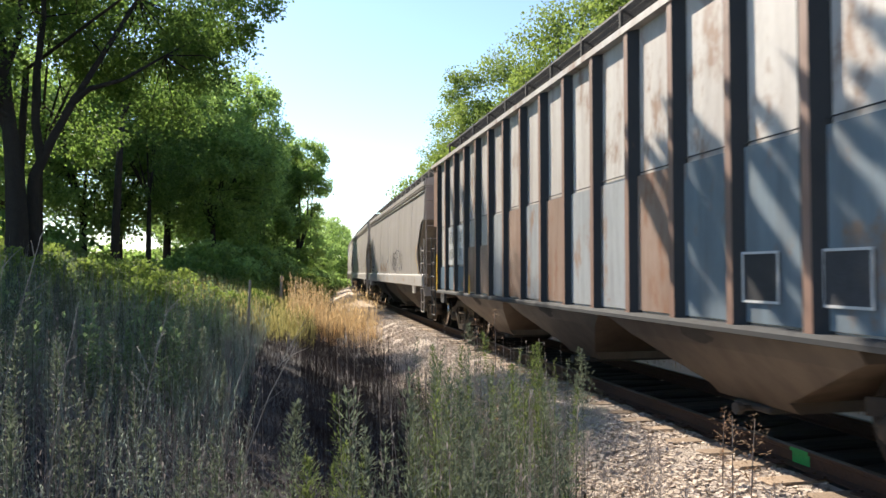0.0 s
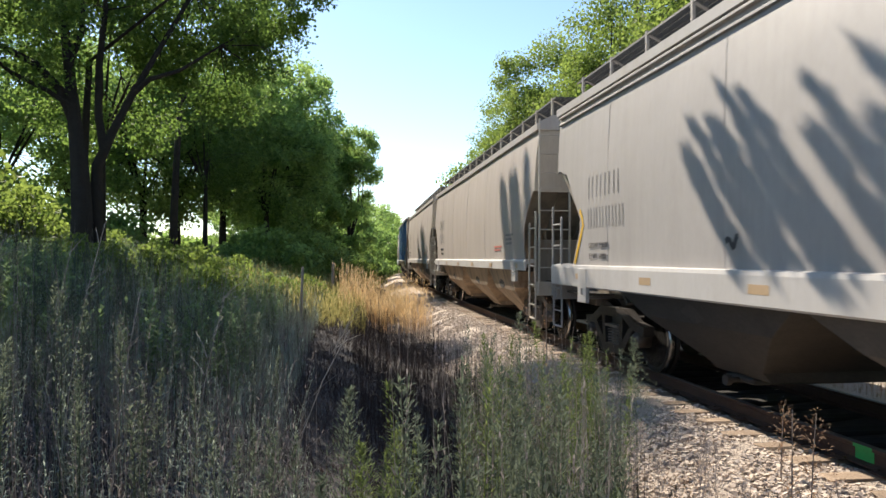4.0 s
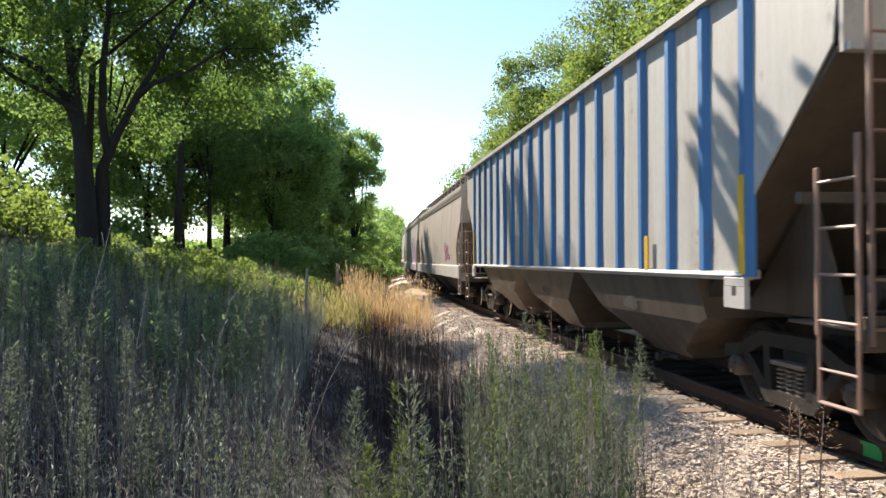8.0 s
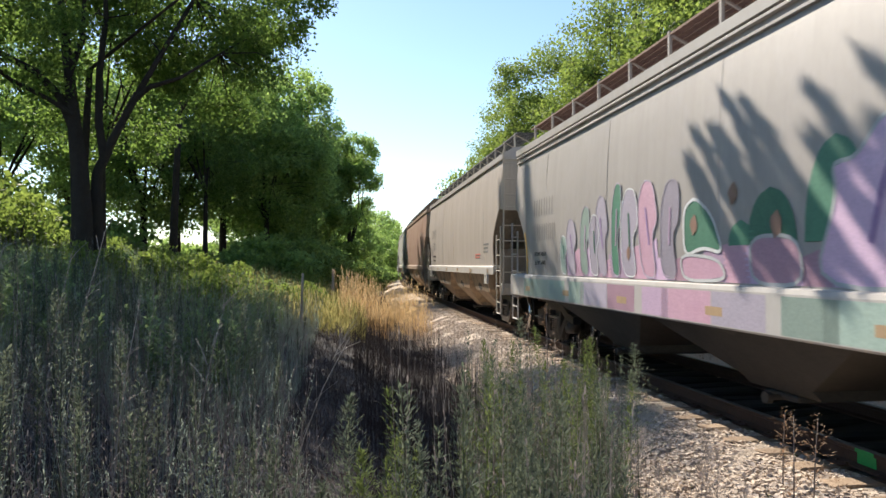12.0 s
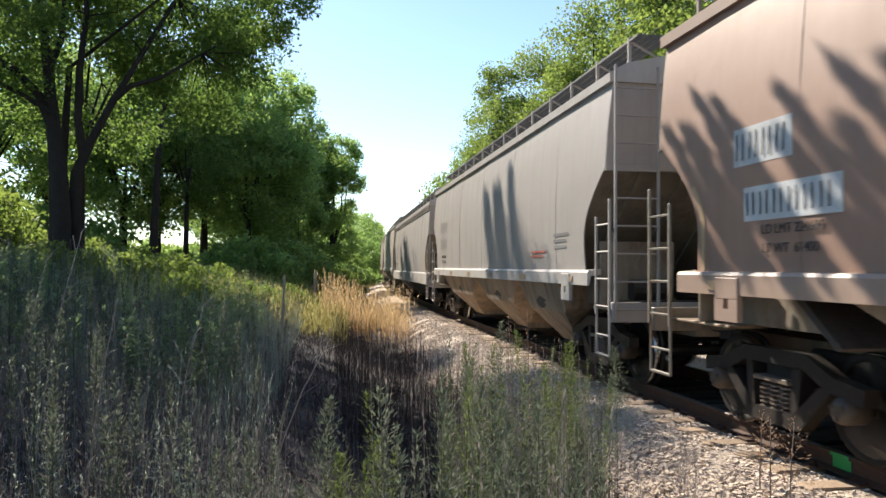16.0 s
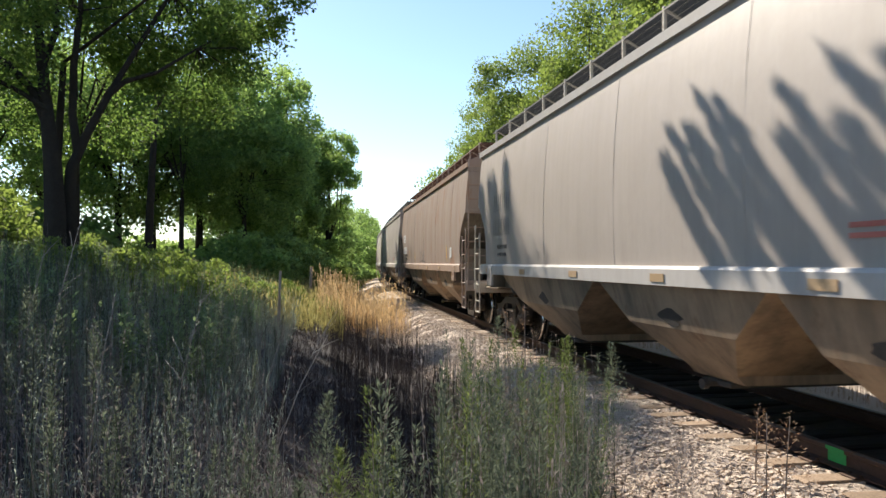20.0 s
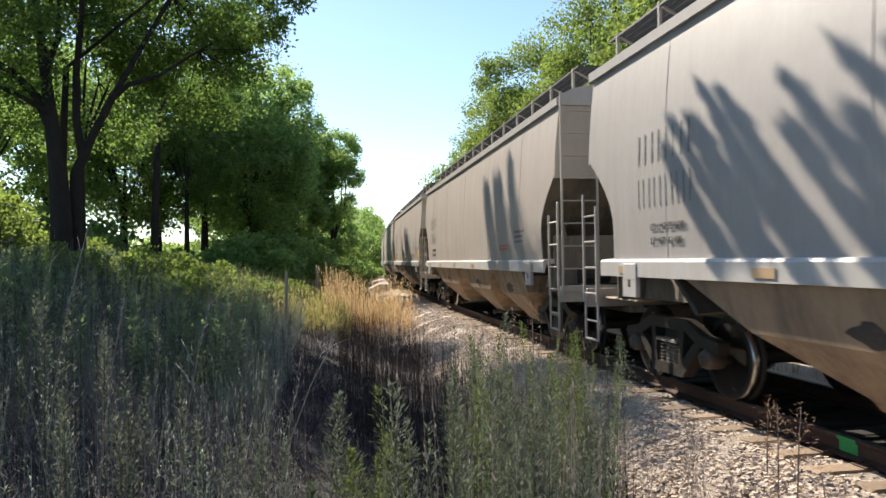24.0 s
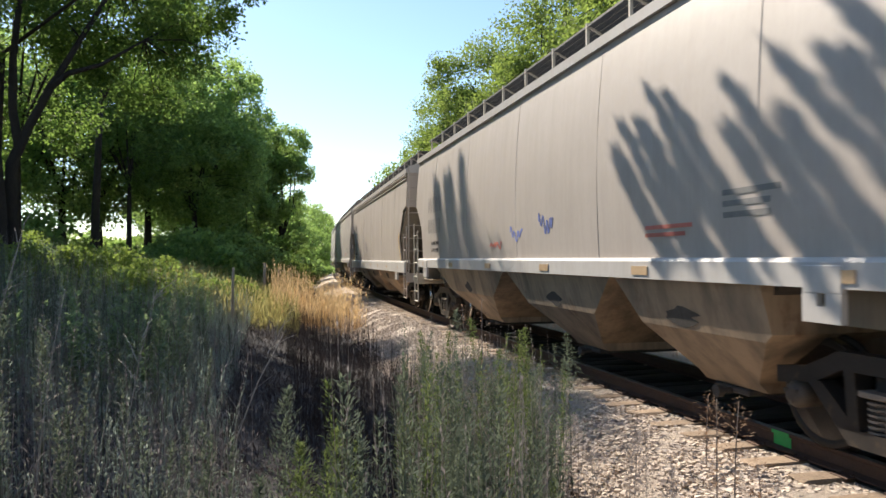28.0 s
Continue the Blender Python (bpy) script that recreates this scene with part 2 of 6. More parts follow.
def disc_turned(bm, profile, n=28, axis="x", mat=0):
    """A shape turned about the x axis from (x, radius) pairs."""
    rings = []
    for x, r in profile:
        rings.append([bm.verts.new((x, r * math.cos(k * math.tau / n), r * math.sin(k * math.tau / n))) for k in range(n)])
    for a, b in zip(rings, rings[1:]):
        for k in range(n):
            f = bm.faces.new((a[k], a[(k + 1) % n], b[(k + 1) % n], b[k]))
            f.material_index, f.smooth = mat, True
    bm.faces.new(rings[0][::-1]).material_index = mat
    bm.faces.new(rings[-1]).material_index = mat
    return bm


def prism(bm, pts, y0, y1, plane="xz", mat=0):
    """A plate: an outline in one plane, pushed along the third axis from y0 to y1."""
    def at(p, q, r):
        return {"xz": (p, r, q), "yz": (r, p, q), "xy": (p, q, r)}[plane]
    a = [bm.verts.new(at(p, q, y0)) for p, q in pts]
    b = [bm.verts.new(at(p, q, y1)) for p, q in pts]
    n = len(pts)
    for f in [bm.faces.new(a[::-1]), bm.faces.new(b)] + [bm.faces.new((a[k], a[(k + 1) % n], b[(k + 1) % n], b[k])) for k in range(n)]:
        f.material_index = mat
    return bm


def close(bm):
    bmesh.ops.recalc_face_normals(bm, faces=bm.faces)
    return bm


# ---- the ground ----
def ramped(v, stops):
    return float(np.interp(v, [a for a, _ in stops], [b for _, b in stops]))


def ground_z(x, y):
    u = beside(x, y)
    if u > 0:
        base = ramped(u, [(0, -0.4), (2.6, -0.5), (5.0, -0.35), (9, 0.1), (16, 0.6), (60, 1.0)])
    else:
        base = ramped(-u, [(0, -0.4), (2.6, -0.5), (3.9, -0.47), (5.3, 0.0), (7.5, 0.62), (10.5, 1.2), (16, 1.35), (60, 1.5)])
    away = min(1.0, abs(u) / 8)
    return base + away * (0.14 * noise.noise((x * 0.35, y * 0.35, 3)) + 0.05 * noise.noise((x * 1.3, y * 1.3, 7)))


def build_ground():
    xs = np.concatenate([np.linspace(-900, -60, 12), np.linspace(-52, -14, 16), np.linspace(-13, 22, 86), np.linspace(24, 60, 14), np.linspace(80, 900, 12)])
    ys = np.concatenate([np.linspace(-700, -40, 10), np.linspace(-30, -6, 10), np.linspace(-5, 40, 112), np.linspace(41, 130, 70), np.linspace(150, 1500, 18)])
    verts = [(x, y, ground_z(x, y)) for y in ys for x in xs]
    n = len(xs)
    faces = [(j * n + i, j * n + i + 1, (j + 1) * n + i + 1, (j + 1) * n + i) for j in range(len(ys) - 1) for i in range(n - 1)]
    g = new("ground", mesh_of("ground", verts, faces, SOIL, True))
    tagged(g, "uneven weedy ground rising to a wooded bank", "ground", kind="structure")


build_ground()


def swept(profile, s0, s1, step, closed=False, mats=None):
    """A profile of (side, z) swept along the track."""
    steps = int((s1 - s0) / step)
    verts, faces = [], []
    n = len(profile)
    for k in range(steps + 1):
        m = track(s0 + (s1 - s0) * k / steps)
        verts += [tuple(m @ Vector((u, 0, z))) for u, z in profile]
    for k in range(steps):
        for i in range(n if closed else n - 1):
            j = (i + 1) % n
            faces.append((k * n + i, k * n + j, (k + 1) * n + j, (k + 1) * n + i))
    if closed:
        faces += [tuple(range(n))[::-1], tuple(steps * n + i for i in range(n))]
    return verts, faces


def build_track():
    rnd = random.Random(4)
    # ballast bed with crumbly shoulders
    prof = [(-3.1, -0.55), (-2.75, -0.4), (-2.3, -0.22), (-1.85, -0.06), (-1.5, -0.035), (-0.82, -0.04), (0, -0.05), (0.82, -0.04), (1.5, -0.035), (1.85, -0.06), (2.3, -0.22), (2.75, -0.38), (3.4, -0.36), (5.0, -0.22), (7.4, 0.06), (8.6, 0.12), (9.2, -0.2)]
    v, f = swept(prof, -20, 440, 0.5)
    v = [(x + 0.03 * noise.noise((x * 3, y * 3, 1)), y, z + 0.05 * noise.noise((x * 2, y * 2, 5)) + 0.03 * noise.noise((x * 7, y * 7, 2))) for x, y, z in v]
    bed_me = mesh_of("ballast_bed", v, f, [BED, UNDERSHADE], True)
    # bed faces between the rails get the painted shade
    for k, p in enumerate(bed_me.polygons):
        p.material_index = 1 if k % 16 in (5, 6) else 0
    bed = new("ballast_bed", bed_me)
    tagged(bed, "pale crushed stone ballast bed under the rails", "ballast", kind="structure")
    # rails
    rail = [(-0.07, 0), (0.07, 0), (0.07, 0.012), (0.012, 0.035), (0.01, 0.125), (0.036, 0.138), (0.036, 0.166), (0.028, 0.172), (-0.028, 0.172), (-0.036, 0.166), (-0.036, 0.138), (-0.01, 0.125), (-0.012, 0.035), (-0.07, 0.012)]
    for side, word in ((-0.755, "near"), (0.755, "far")):
        v, f = swept([(u + side, z) for u, z in rail], -20, 440, 1.0, True)
        me = mesh_of("rail", v, f, [STEEL, POLISH])
        n = len(rail)
        for k, p in enumerate(me.polygons):
            if k < len(f) - 2 and k % n in (7, 8):
                p.material_index = 1
        r = new("rail", me)
        tagged(r, "rusty steel rail with a bright worn head", "rail", "rails of the track", "structure")
        if side < 0:
            bm = bmesh.new()
            box(bm, -0.016, 0, 0.02, -0.0125, 0.22, 0.135)
            box(bm, -0.040, 0.0, 0.136, -0.0365, 0.22, 0.168)
            ob = part("paint_mark", close(bm), GREENPAINT, r, "bright green spray paint on the rail")
            ob.matrix_local = track(5.36 - Y_START) @ pose(side, 0, 0)
    # ties: the nearest ones each a piece, the rest joined
    shapes = []
    for k in range(5):
        bm = bmesh.new()
        box(bm, -1.3 + rnd.uniform(-0.04, 0.04), -0.115, -0.17, 1.3 + rnd.uniform(-0.04, 0.04), 0.115, 0.0, 0.018)
        for v in bm.verts:
            v.co += Vector((rnd.uniform(-0.02, 0.02), rnd.uniform(-0.012, 0.012), rnd.uniform(-0.008, 0.0)))
        me = bpy.data.meshes.new("tie")
        bm.to_mesh(me)
        bm.free()
        me.materials.append(SHADETIE)
        shapes.append(me)
    bm = bmesh.new()
    box(bm, -0.16, -0.09, 0.0, 0.1, 0.09, 0.014, 0.004)
    for y in (-0.06, 0.06):
        box(bm, -0.09, y - 0.012, 0.012, -0.065, y + 0.012, 0.03)
    plate_me = bpy.data.meshes.new("tie_plate")
    close(bm).to_mesh(plate_me)
    bm.free()
    plate_me.materials.append(STEEL)
    first = 5.7 - Y_START - 0.516 * 36
    rest_v, rest_f = [], []
    for k in range(784):
        s = first + k * 0.516
        m = track(s + rnd.uniform(-0.04, 0.04), rnd.uniform(-0.05, 0.05), rnd.uniform(-0.012, 0.006)) @ pose(0, 0, 0, 0, 0, rnd.uniform(-1.5, 1.5))
        if k < 264:
            t = new("tie", rnd.choice(shapes))
            t.parent, t.matrix_local = bed, m
            if k < 84:
                p = new("tie_plate", plate_me)
                p.parent, p.matrix_local = t, m.inverted() @ track(s, -0.755, 0.001)
        else:
            me = rnd.choice(shapes)
            o = len(rest_v)
            rest_v += [tuple(m @ v.co) for v in me.vertices]
            rest_f += [tuple(i + o for i in p.vertices) for p in me.polygons]
    far = new("far_ties", mesh_of("far_ties", rest_v, rest_f, UNDERSHADE))
    far.parent = bed
    far["kind"] = "stuff"


build_track()


def build_stones():
    rg = np.random.default_rng(8)
    n = 71000
    y = 1.5 + 30 * rg.random(n) ** 1.5
    y[:9000] = -9.0 + 10.5 * rg.random(9000)
    u = -0.86 - 2.35 * rg.random(n)
    prof_u, prof_z = [-3.2, -2.75, -2.3, -1.85, -1.5, 0, 1.6], [-0.5, -0.4, -0.22, -0.06, -0.035, -0.05, -0.035]
    z = np.interp(u, prof_u, prof_z) + 0.012 * rg.random(n)
    # few stones lie on the tie ends
    phase = ((y + 0.492) / 0.516 + 0.5) % 1 - 0.5
    keep = ~((np.abs(phase) < 0.19) & (u > -1.27)) | (rg.random(n) < 0.22)
    y, u, z = y[keep], u[keep], z[keep]
    n = len(y)
    s = (y - Y_START) / R_CURVE
    r = R_CURVE - u
    c = np.stack([X_TRACK + R_CURVE - r * np.cos(s), Y_START + r * np.sin(s), z], 1)
    cube = np.array([[a, b, d] for a in (-1, 1) for b in (-1, 1) for d in (-1, 1)], float)
    size = 0.008 + 0.0145 * rg.random(n) ** 1.5
    q = cube[None] * size[:, None, None] * (0.55 + 0.75 * rg.random((n, 8, 3))) * np.array([1.1, 1.1, 0.7])
    a = rg.random(n) * math.tau
    t = rg.normal(size=n) * 0.4
    rz = np.zeros((n, 3, 3))
    rz[:, 0, 0], rz[:, 0, 1], rz[:, 1, 0], rz[:, 1, 1], rz[:, 2, 2] = np.cos(a), -np.sin(a), np.sin(a), np.cos(a), 1
    rx = np.zeros((n, 3, 3))
    rx[:, 1, 1], rx[:, 1, 2], rx[:, 2, 1], rx[:, 2, 2], rx[:, 0, 0] = np.cos(t), -np.sin(t), np.sin(t), np.cos(t), 1
    v = np.einsum("nij,nkj->nki", rz @ rx, q) + c[:, None]
    quads = np.array([[0, 1, 3, 2], [4, 6, 7, 5], [0, 4, 5, 1], [2, 3, 7, 6], [1, 5, 7, 3]])
    f = (np.arange(n) * 8)[:, None, None] + quads[None]
    tagged(new("ballast_stones", fast_mesh("ballast_stones", v.reshape(-1, 3), f.reshape(-1, 4), STONES)), "loose pale grey and pinkish crushed stones", "gravel", kind="stuff")


build_stones()

# ---- the freight cars ----
# In a car's own space y runs up the track, x to the right, z from the rail heads.
HALF = 1.55


class Kind:
    """Measures of one pattern of hopper car."""
    def __init__(self, sill_top, sill_bot, eave, cut_low, cut_mid, bulge, ribs=0.0, roof="round", deep=False, rib_deep=0.0):
        self.sill_top, self.sill_bot, self.eave, self.cut_low, self.cut_mid, self.bulge = sill_top, sill_bot, eave, cut_low, cut_mid, bulge
        self.ribs, self.roof, self.deep, self.rib_deep = ribs, roof, deep, rib_deep


SMOOTH = Kind(1.57, 1.36, 4.10, 1.55, 2.95, 0.10)
DEEP = Kind(1.40, 0.97, 3.92, 1.60, 2.85, 0.09, deep=True)
FLAT = Kind(1.50, 1.16, 4.05, 1.95, 3.10, 0.06, deep=True)
RIBBED = Kind(1.13, 1.06, 4.32, 1.35, 3.05, 0.0, ribs=0.90, roof="flat", rib_deep=0.085)
RIBBLUE = Kind(1.46, 1.42, 4.25, 2.05, 3.2, 0.0, ribs=0.745, roof="flat", rib_deep=0.05)


def side_x(kind, z):
    """The half width of the body at a height."""
    q = (z - kind.sill_top) / (kind.eave - kind.sill_top)
    if kind.ribs:
        return HALF - kind.rib_deep
    return HALF - 0.03 - kind.bulge * (1.6 * max(0.0, q - 0.35) ** 2 * 1.6 + 0.5 * max(0.0, 0.35 - q) ** 2 * 4)


def cut(kind, z):
    """How far in from the coupling line the side sheet ends at a height."""
    if kind.ribs:
        return float(np.interp(z, [kind.sill_bot, 2.05, kind.eave - 1.0, kind.eave], [kind.cut_low, kind.cut_low, 0.85, 0.72]))
    top, mid = 0.76, kind.cut_mid
    if z > mid:
        return top
    if kind.deep and kind is FLAT:
        return float(np.interp(z, [kind.sill_top, 2.15, mid - 0.12, mid], [1.5, kind.cut_low, 1.22, top]))
    t = (mid - z) / (mid - kind.sill_top)
    return top + (kind.cut_low - top) * math.sin(min(1.0, t * 1.45) * math.pi / 2) - 0.12 * max(0, t - 0.75)


def side_sheet(kind, length, s):
    """One side of the body: sheets between the sill and the eave, with real thickness and vertical seams."""
    bm = bmesh.new()
    zs = np.unique(np.concatenate([np.linspace(kind.sill_top - 0.02, kind.eave, 15), [kind.cut_mid, kind.cut_mid - 0.12, kind.cut_mid + 0.001]]))
    cols = 15
    grid = []
    for z in zs:
        e = length / 2 - cut(kind, z)
        row = []
        for k in range(cols + 1):
            y = -e + 2 * e * k / cols
            buckle = 0.008 * noise.noise((y * 0.7, z * 0.9, length)) if not kind.ribs else 0.012 * noise.noise((y * 1.5, z * 0.6, length))
            row.append(bm.verts.new((s * (side_x(kind, z) + buckle), y, z)))
        grid.append(row)
    for a, b in zip(grid, grid[1:]):
        for k in range(cols):
            bm.faces.new((a[k], a[k + 1], b[k + 1], b[k])).smooth = True
    bmesh.ops.recalc_face_normals(bm, faces=bm.faces)
    bmesh.ops.solidify(bm, geom=bm.faces, thickness=0.02)
    for e in bm.edges:
        if e.calc_face_angle(0.0) > 0.6:
            e.smooth = False
    return bm


def seam(kind, y, s, z0=None, z1=None, w=0.008):
    """A raised weld strip down the side."""
    bm = bmesh.new()
    z0, z1 = z0 or kind.sill_top, z1 or kind.eave - 0.05
    pts = [(side_x(kind, z), z) for z in np.linspace(z0, z1, 10)]
    prev = None
    for x, z in pts:
        ring = [bm.verts.new((s * (x + dx), y + dy, z)) for dx, dy in ((-0.01, -w), (0.004, -w * 0.6), (0.004, w * 0.6), (-0.01, w))]
        if prev:
            for i in range(3):
                bm.faces.new((prev[i], prev[i + 1], ring[i + 1], ring[i]))
        prev = ring
    return close(bm)


def roof_mesh(kind, length):
    bm = bmesh.new()
    e = length / 2 - 0.70
    w = side_x(kind, kind.eave)
    if kind.roof == "round":
        prof = [(-w - 0.055, -0.02), (-w - 0.06, 0.10), (-w + 0.02, 0.15), (-1.2, 0.25), (-0.7, 0.36), (-0.3, 0.40), (0.3, 0.40), (0.7, 0.36), (1.2, 0.25), (w - 0.02, 0.15), (w + 0.06, 0.10), (w + 0.055, -0.02), (w - 0.03, -0.02), (-w + 0.03, -0.02)]
    else:
        prof = [(-w - 0.1, -0.05), (-w - 0.1, 0.03), (-w, 0.05), (-0.6, 0.16), (0.6, 0.16), (w, 0.05), (w + 0.1, 0.03), (w + 0.1, -0.05), (w - 0.03, -0.06), (-w + 0.03, -0.06)]
    return close(prism(bm, [(x, kind.eave + z) for x, z in prof], -e, e, "xz"))


def grating(kind, length, s):
    """A roof running board: edge bars, long bars and many cross bars."""
    bm = bmesh.new()
    e = length / 2 - 0.62
    z = kind.eave + 0.58
    for k in range(5):
        x = s * (0.62 + 0.125 * k)
        box(bm, x - 0.006, -e, z, x + 0.006, e, z + 0.03)
    n = int(2 * e / 0.045)
    for k in range(n):
        y = -e + k * 0.045
        box(bm, min(s * 0.62, s * 1.12), y - 0.006, z + 0.005, max(s * 0.62, s * 1.12), y + 0.006, z + 0.025)
    return bm


def eave_rail(kind, length, s):
    """Two ledges below the roof edge, with a deep groove between them."""
    bm = bmesh.new()
    e = length / 2 - 0.8
    for z, out in ((kind.eave - 0.09, 0.05), (kind.eave - 0.2, 0.035)):
        x = side_x(kind, z)
        x0, x1 = sorted((s * (x - 0.01), s * (x + out)))
        box(bm, x0, -e, z, x1, e, z + 0.035, 0.006)
    return close(bm)


def bracket(kind, y, s):
    bm = bmesh.new()
    box(bm, *sorted((s * 1.09, s * 1.13))[:1], y - 0.02, kind.eave + 0.2, sorted((s * 1.09, s * 1.13))[1], y + 0.02, kind.eave + 0.64)
    rod(bm, (s * 1.1, y, kind.eave + 0.6), (s * 0.6, y, kind.eave + 0.34), 0.018, 4)
    return close(bm)


def sill_mesh(kind, length, s):
    """The side sill: a channel along the whole car."""
    bm = bmesh.new()
    e = length / 2 - (1.25 if kind is SMOOTH else kind.cut_low if kind.ribs else 0.62)
    h, t, b = HALF + 0.02, kind.sill_top, kind.sill_bot
    if kind.deep:
        prof = [(h - 0.16, t + 0.02), (h, t - 0.01), (h + 0.01, t - 0.05), (h + 0.01, b + 0.02), (h - 0.01, b), (h - 0.14, b), (h - 0.14, b + 0.03), (h - 0.03, b + 0.03), (h - 0.03, t - 0.06), (h - 0.16, t - 0.05)]
    else:
        prof = [(h - 0.2, t + 0.02), (h - 0.02, t), (h, t - 0.03), (h, b), (h - 0.03, b), (h - 0.05, t - 0.08), (h - 0.2, t - 0.06)]
    return close(prism(bm, [(s * x, z) for x, z in prof], -e, e, "xz"))


def bay_half(kind, z, low=0.32):
    """The half width of a bay: upright to a crease, then drawn in to the gate."""
    w = HALF - 0.04
    return float(np.interp(z, [low, BAY_CREASE, kind.sill_bot + 0.05], [w * 0.55, w * 0.9, w]))


BAY_CREASE = 0.88


def hopper_bay(kind, y0, y1, low=0.32, end=0):
    """Side sheets from the sill down to a crease, lower sheets drawn in to an outlet, and slopes fore and aft."""
    bm = bmesh.new()
    t = kind.sill_bot + 0.05
    ym = (y0 + y1) / 2
    hw = 0.36

    def ends(z):
        # the outermost sheets drop upright before they slope in
        a = np.interp(z, [low, 0.95 if end < 0 else t], [ym - hw, y0])
        b = np.interp(z, [low, t], [ym + hw, y1])
        return float(a), float(b)
    rings = []
    for z in sorted({t, min(t - 0.02, 0.95), BAY_CREASE, low + 0.1, low}, reverse=True):
        a, b = ends(max(z, low + 0.1))
        w = bay_half(kind, z, low)
        rings.append([bm.verts.new(c) for c in ((-w, a, z), (-w, b, z), (w, b, z), (w, a, z))])
    for p, q in zip(rings, rings[1:]):
        for i in range(4):
            bm.faces.new((p[i], p[(i + 1) % 4], q[(i + 1) % 4], q[i]))
    bm.faces.new(rings[0])
    bm.faces.new(rings[-1][::-1])
    return close(bm)


def bay_stain(kind, y, s, seed, low=0.32):
    """A ragged patch of caked grime on the side of a bay, just above its gate."""
    rnd = random.Random(seed + 5)
    bm = bmesh.new()
    def at(yy, z):
        return bm.verts.new((s * (bay_half(kind, z, low) + 0.006), yy, z))
    zs = [0.90 + 0.035 * k for k in range(7)]
    half = [0.05, 0.17, 0.24, 0.3, 0.26, 0.16, 0.05]
    rows = []
    for z, h in zip(zs, half):
        a, b = -h * rnd.uniform(0.5, 1.3), h * rnd.uniform(0.5, 1.3)
        rows.append([at(y + a, z), at(y + (a + b) / 2, z), at(y + b, z)])
    for p, q in zip(rows, rows[1:]):
        for i in (0, 1):
            bm.faces.new((p[i], p[i + 1], q[i + 1], q[i]))
    return close(bm)


def outlet(ym, low=0.32):
    bm = bmesh.new()
    w = HALF * 0.52
    box(bm, -w - 0.06, ym - 0.27, low - 0.07, w + 0.06, ym + 0.27, low - 0.005, 0.015)
    rod(bm, (-w - 0.2, ym, low - 0.05), (w + 0.2, ym, low - 0.05), 0.03, 8)
    for q in (-1, 1):
        rod(bm, (q * (w + 0.17), ym, low - 0.05), (q * (w + 0.23), ym, low - 0.05), 0.06, 10)
    return close(bm)


def end_slope(kind, length, q, upper):
    """The steep end sheet that runs from under the end panel down to the end hopper."""
    bm = bmesh.new()
    e = length / 2
    w = side_x(kind, kind.cut_mid) - 0.03
    # the upper part in the end or bay paint, the rest near-black with painted-in shade
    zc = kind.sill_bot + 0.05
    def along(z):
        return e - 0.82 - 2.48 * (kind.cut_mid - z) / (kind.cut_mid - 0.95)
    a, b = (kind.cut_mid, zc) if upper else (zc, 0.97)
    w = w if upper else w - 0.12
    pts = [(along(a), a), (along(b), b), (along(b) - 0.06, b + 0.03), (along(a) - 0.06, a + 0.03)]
    return close(prism(bm, [(q * y, z) for y, z in pts], -w, w, "yz"))


def end_panel(kind, length, q):
    """The upright sheet across the end, above the slope."""
    bm = bmesh.new()
    e = length / 2
    w = side_x(kind, kind.eave) - 0.02
    ya, yb = sorted((q * (e - 0.78), q * (e - 0.74)))
    zs = np.linspace(kind.cut_mid - 0.05, kind.eave, 7)
    edge = [(side_x(kind, z) - 0.004, z) for z in zs] + [(w, kind.eave + 0.12)]
    prism(bm, edge + [(-x, z) for x, z in reversed(edge)], ya, yb, "xz")
    ya, yb = sorted((q * (e - 0.74), q * (e - 0.69)))
    box(bm, -w, ya, kind.cut_mid - 0.05, w, yb, kind.cut_mid + 0.02, 0.006)
    return close(bm)


def end_parts(kind, length, q):
    """Shear plate, end sill, centre sill, bulkhead, cross bar and gussets of one end, each a part: (name, bmesh)."""
    e = length / 2
    z = 1.02
    out = []
    def bx(name, x0, y0, z0, x1, y1, z1):
        bm = bmesh.new()
        box(bm, x0, min(q * y0, q * y1), z0, x1, max(q * y0, q * y1), z1, 0.008)
        out.append((name, close(bm)))
    bx("shear_plate", -1.3, e - 1.75, z, 1.3, e - 0.64, z + 0.03)
    bx("end_sill", -1.5, e - 0.63, z - 0.12, 1.5, e - 0.53, z + 0.14)
    bx("centre_sill", -0.32, e - 3.4, z - 0.32, 0.32, e - 0.6, z - 0.125)
    if not kind.deep and not kind.ribs:
        bx("bulkhead", -1.36, e - 1.34, z + 0.031, -0.25, e - 1.3, 1.98)
        bx("bulkhead", 0.25, e - 1.34, z + 0.031, 1.36, e - 1.3, 1.98)
    if kind.ribs:
        bx("cross_bar", -1.42, e - 1.46, 2.05, 1.42, e - 1.38, 2.15)
    for x in (-1.0, 1.0):
        bm = bmesh.new()
        prism(bm, [(q * (e - 1.36), z + 0.031), (q * (e - 2.9), z + 0.031), (q * (e - 1.8), 2.2)], x - 0.02, x + 0.02, "yz")
        out.append(("gusset", close(bm)))
    return out


def air_gear(length, q):
    """Brake cylinder and reservoir standing on one end platform."""
    bm = bmesh.new()
    e = length / 2
    rod(bm, (-0.2, q * (e - 1.25), 1.35), (0.75, q * (e - 1.25), 1.35), 0.2, 12)
    rod(bm, (-0.95, q * (e - 1.2), 1.3), (-0.45, q * (e - 1.2), 1.3), 0.15, 12)
    rod(bm, (-1.2, q * (e - 1.0), 1.15), (1.2, q * (e - 1.0), 1.15), 0.022, 6)
    return close(bm)


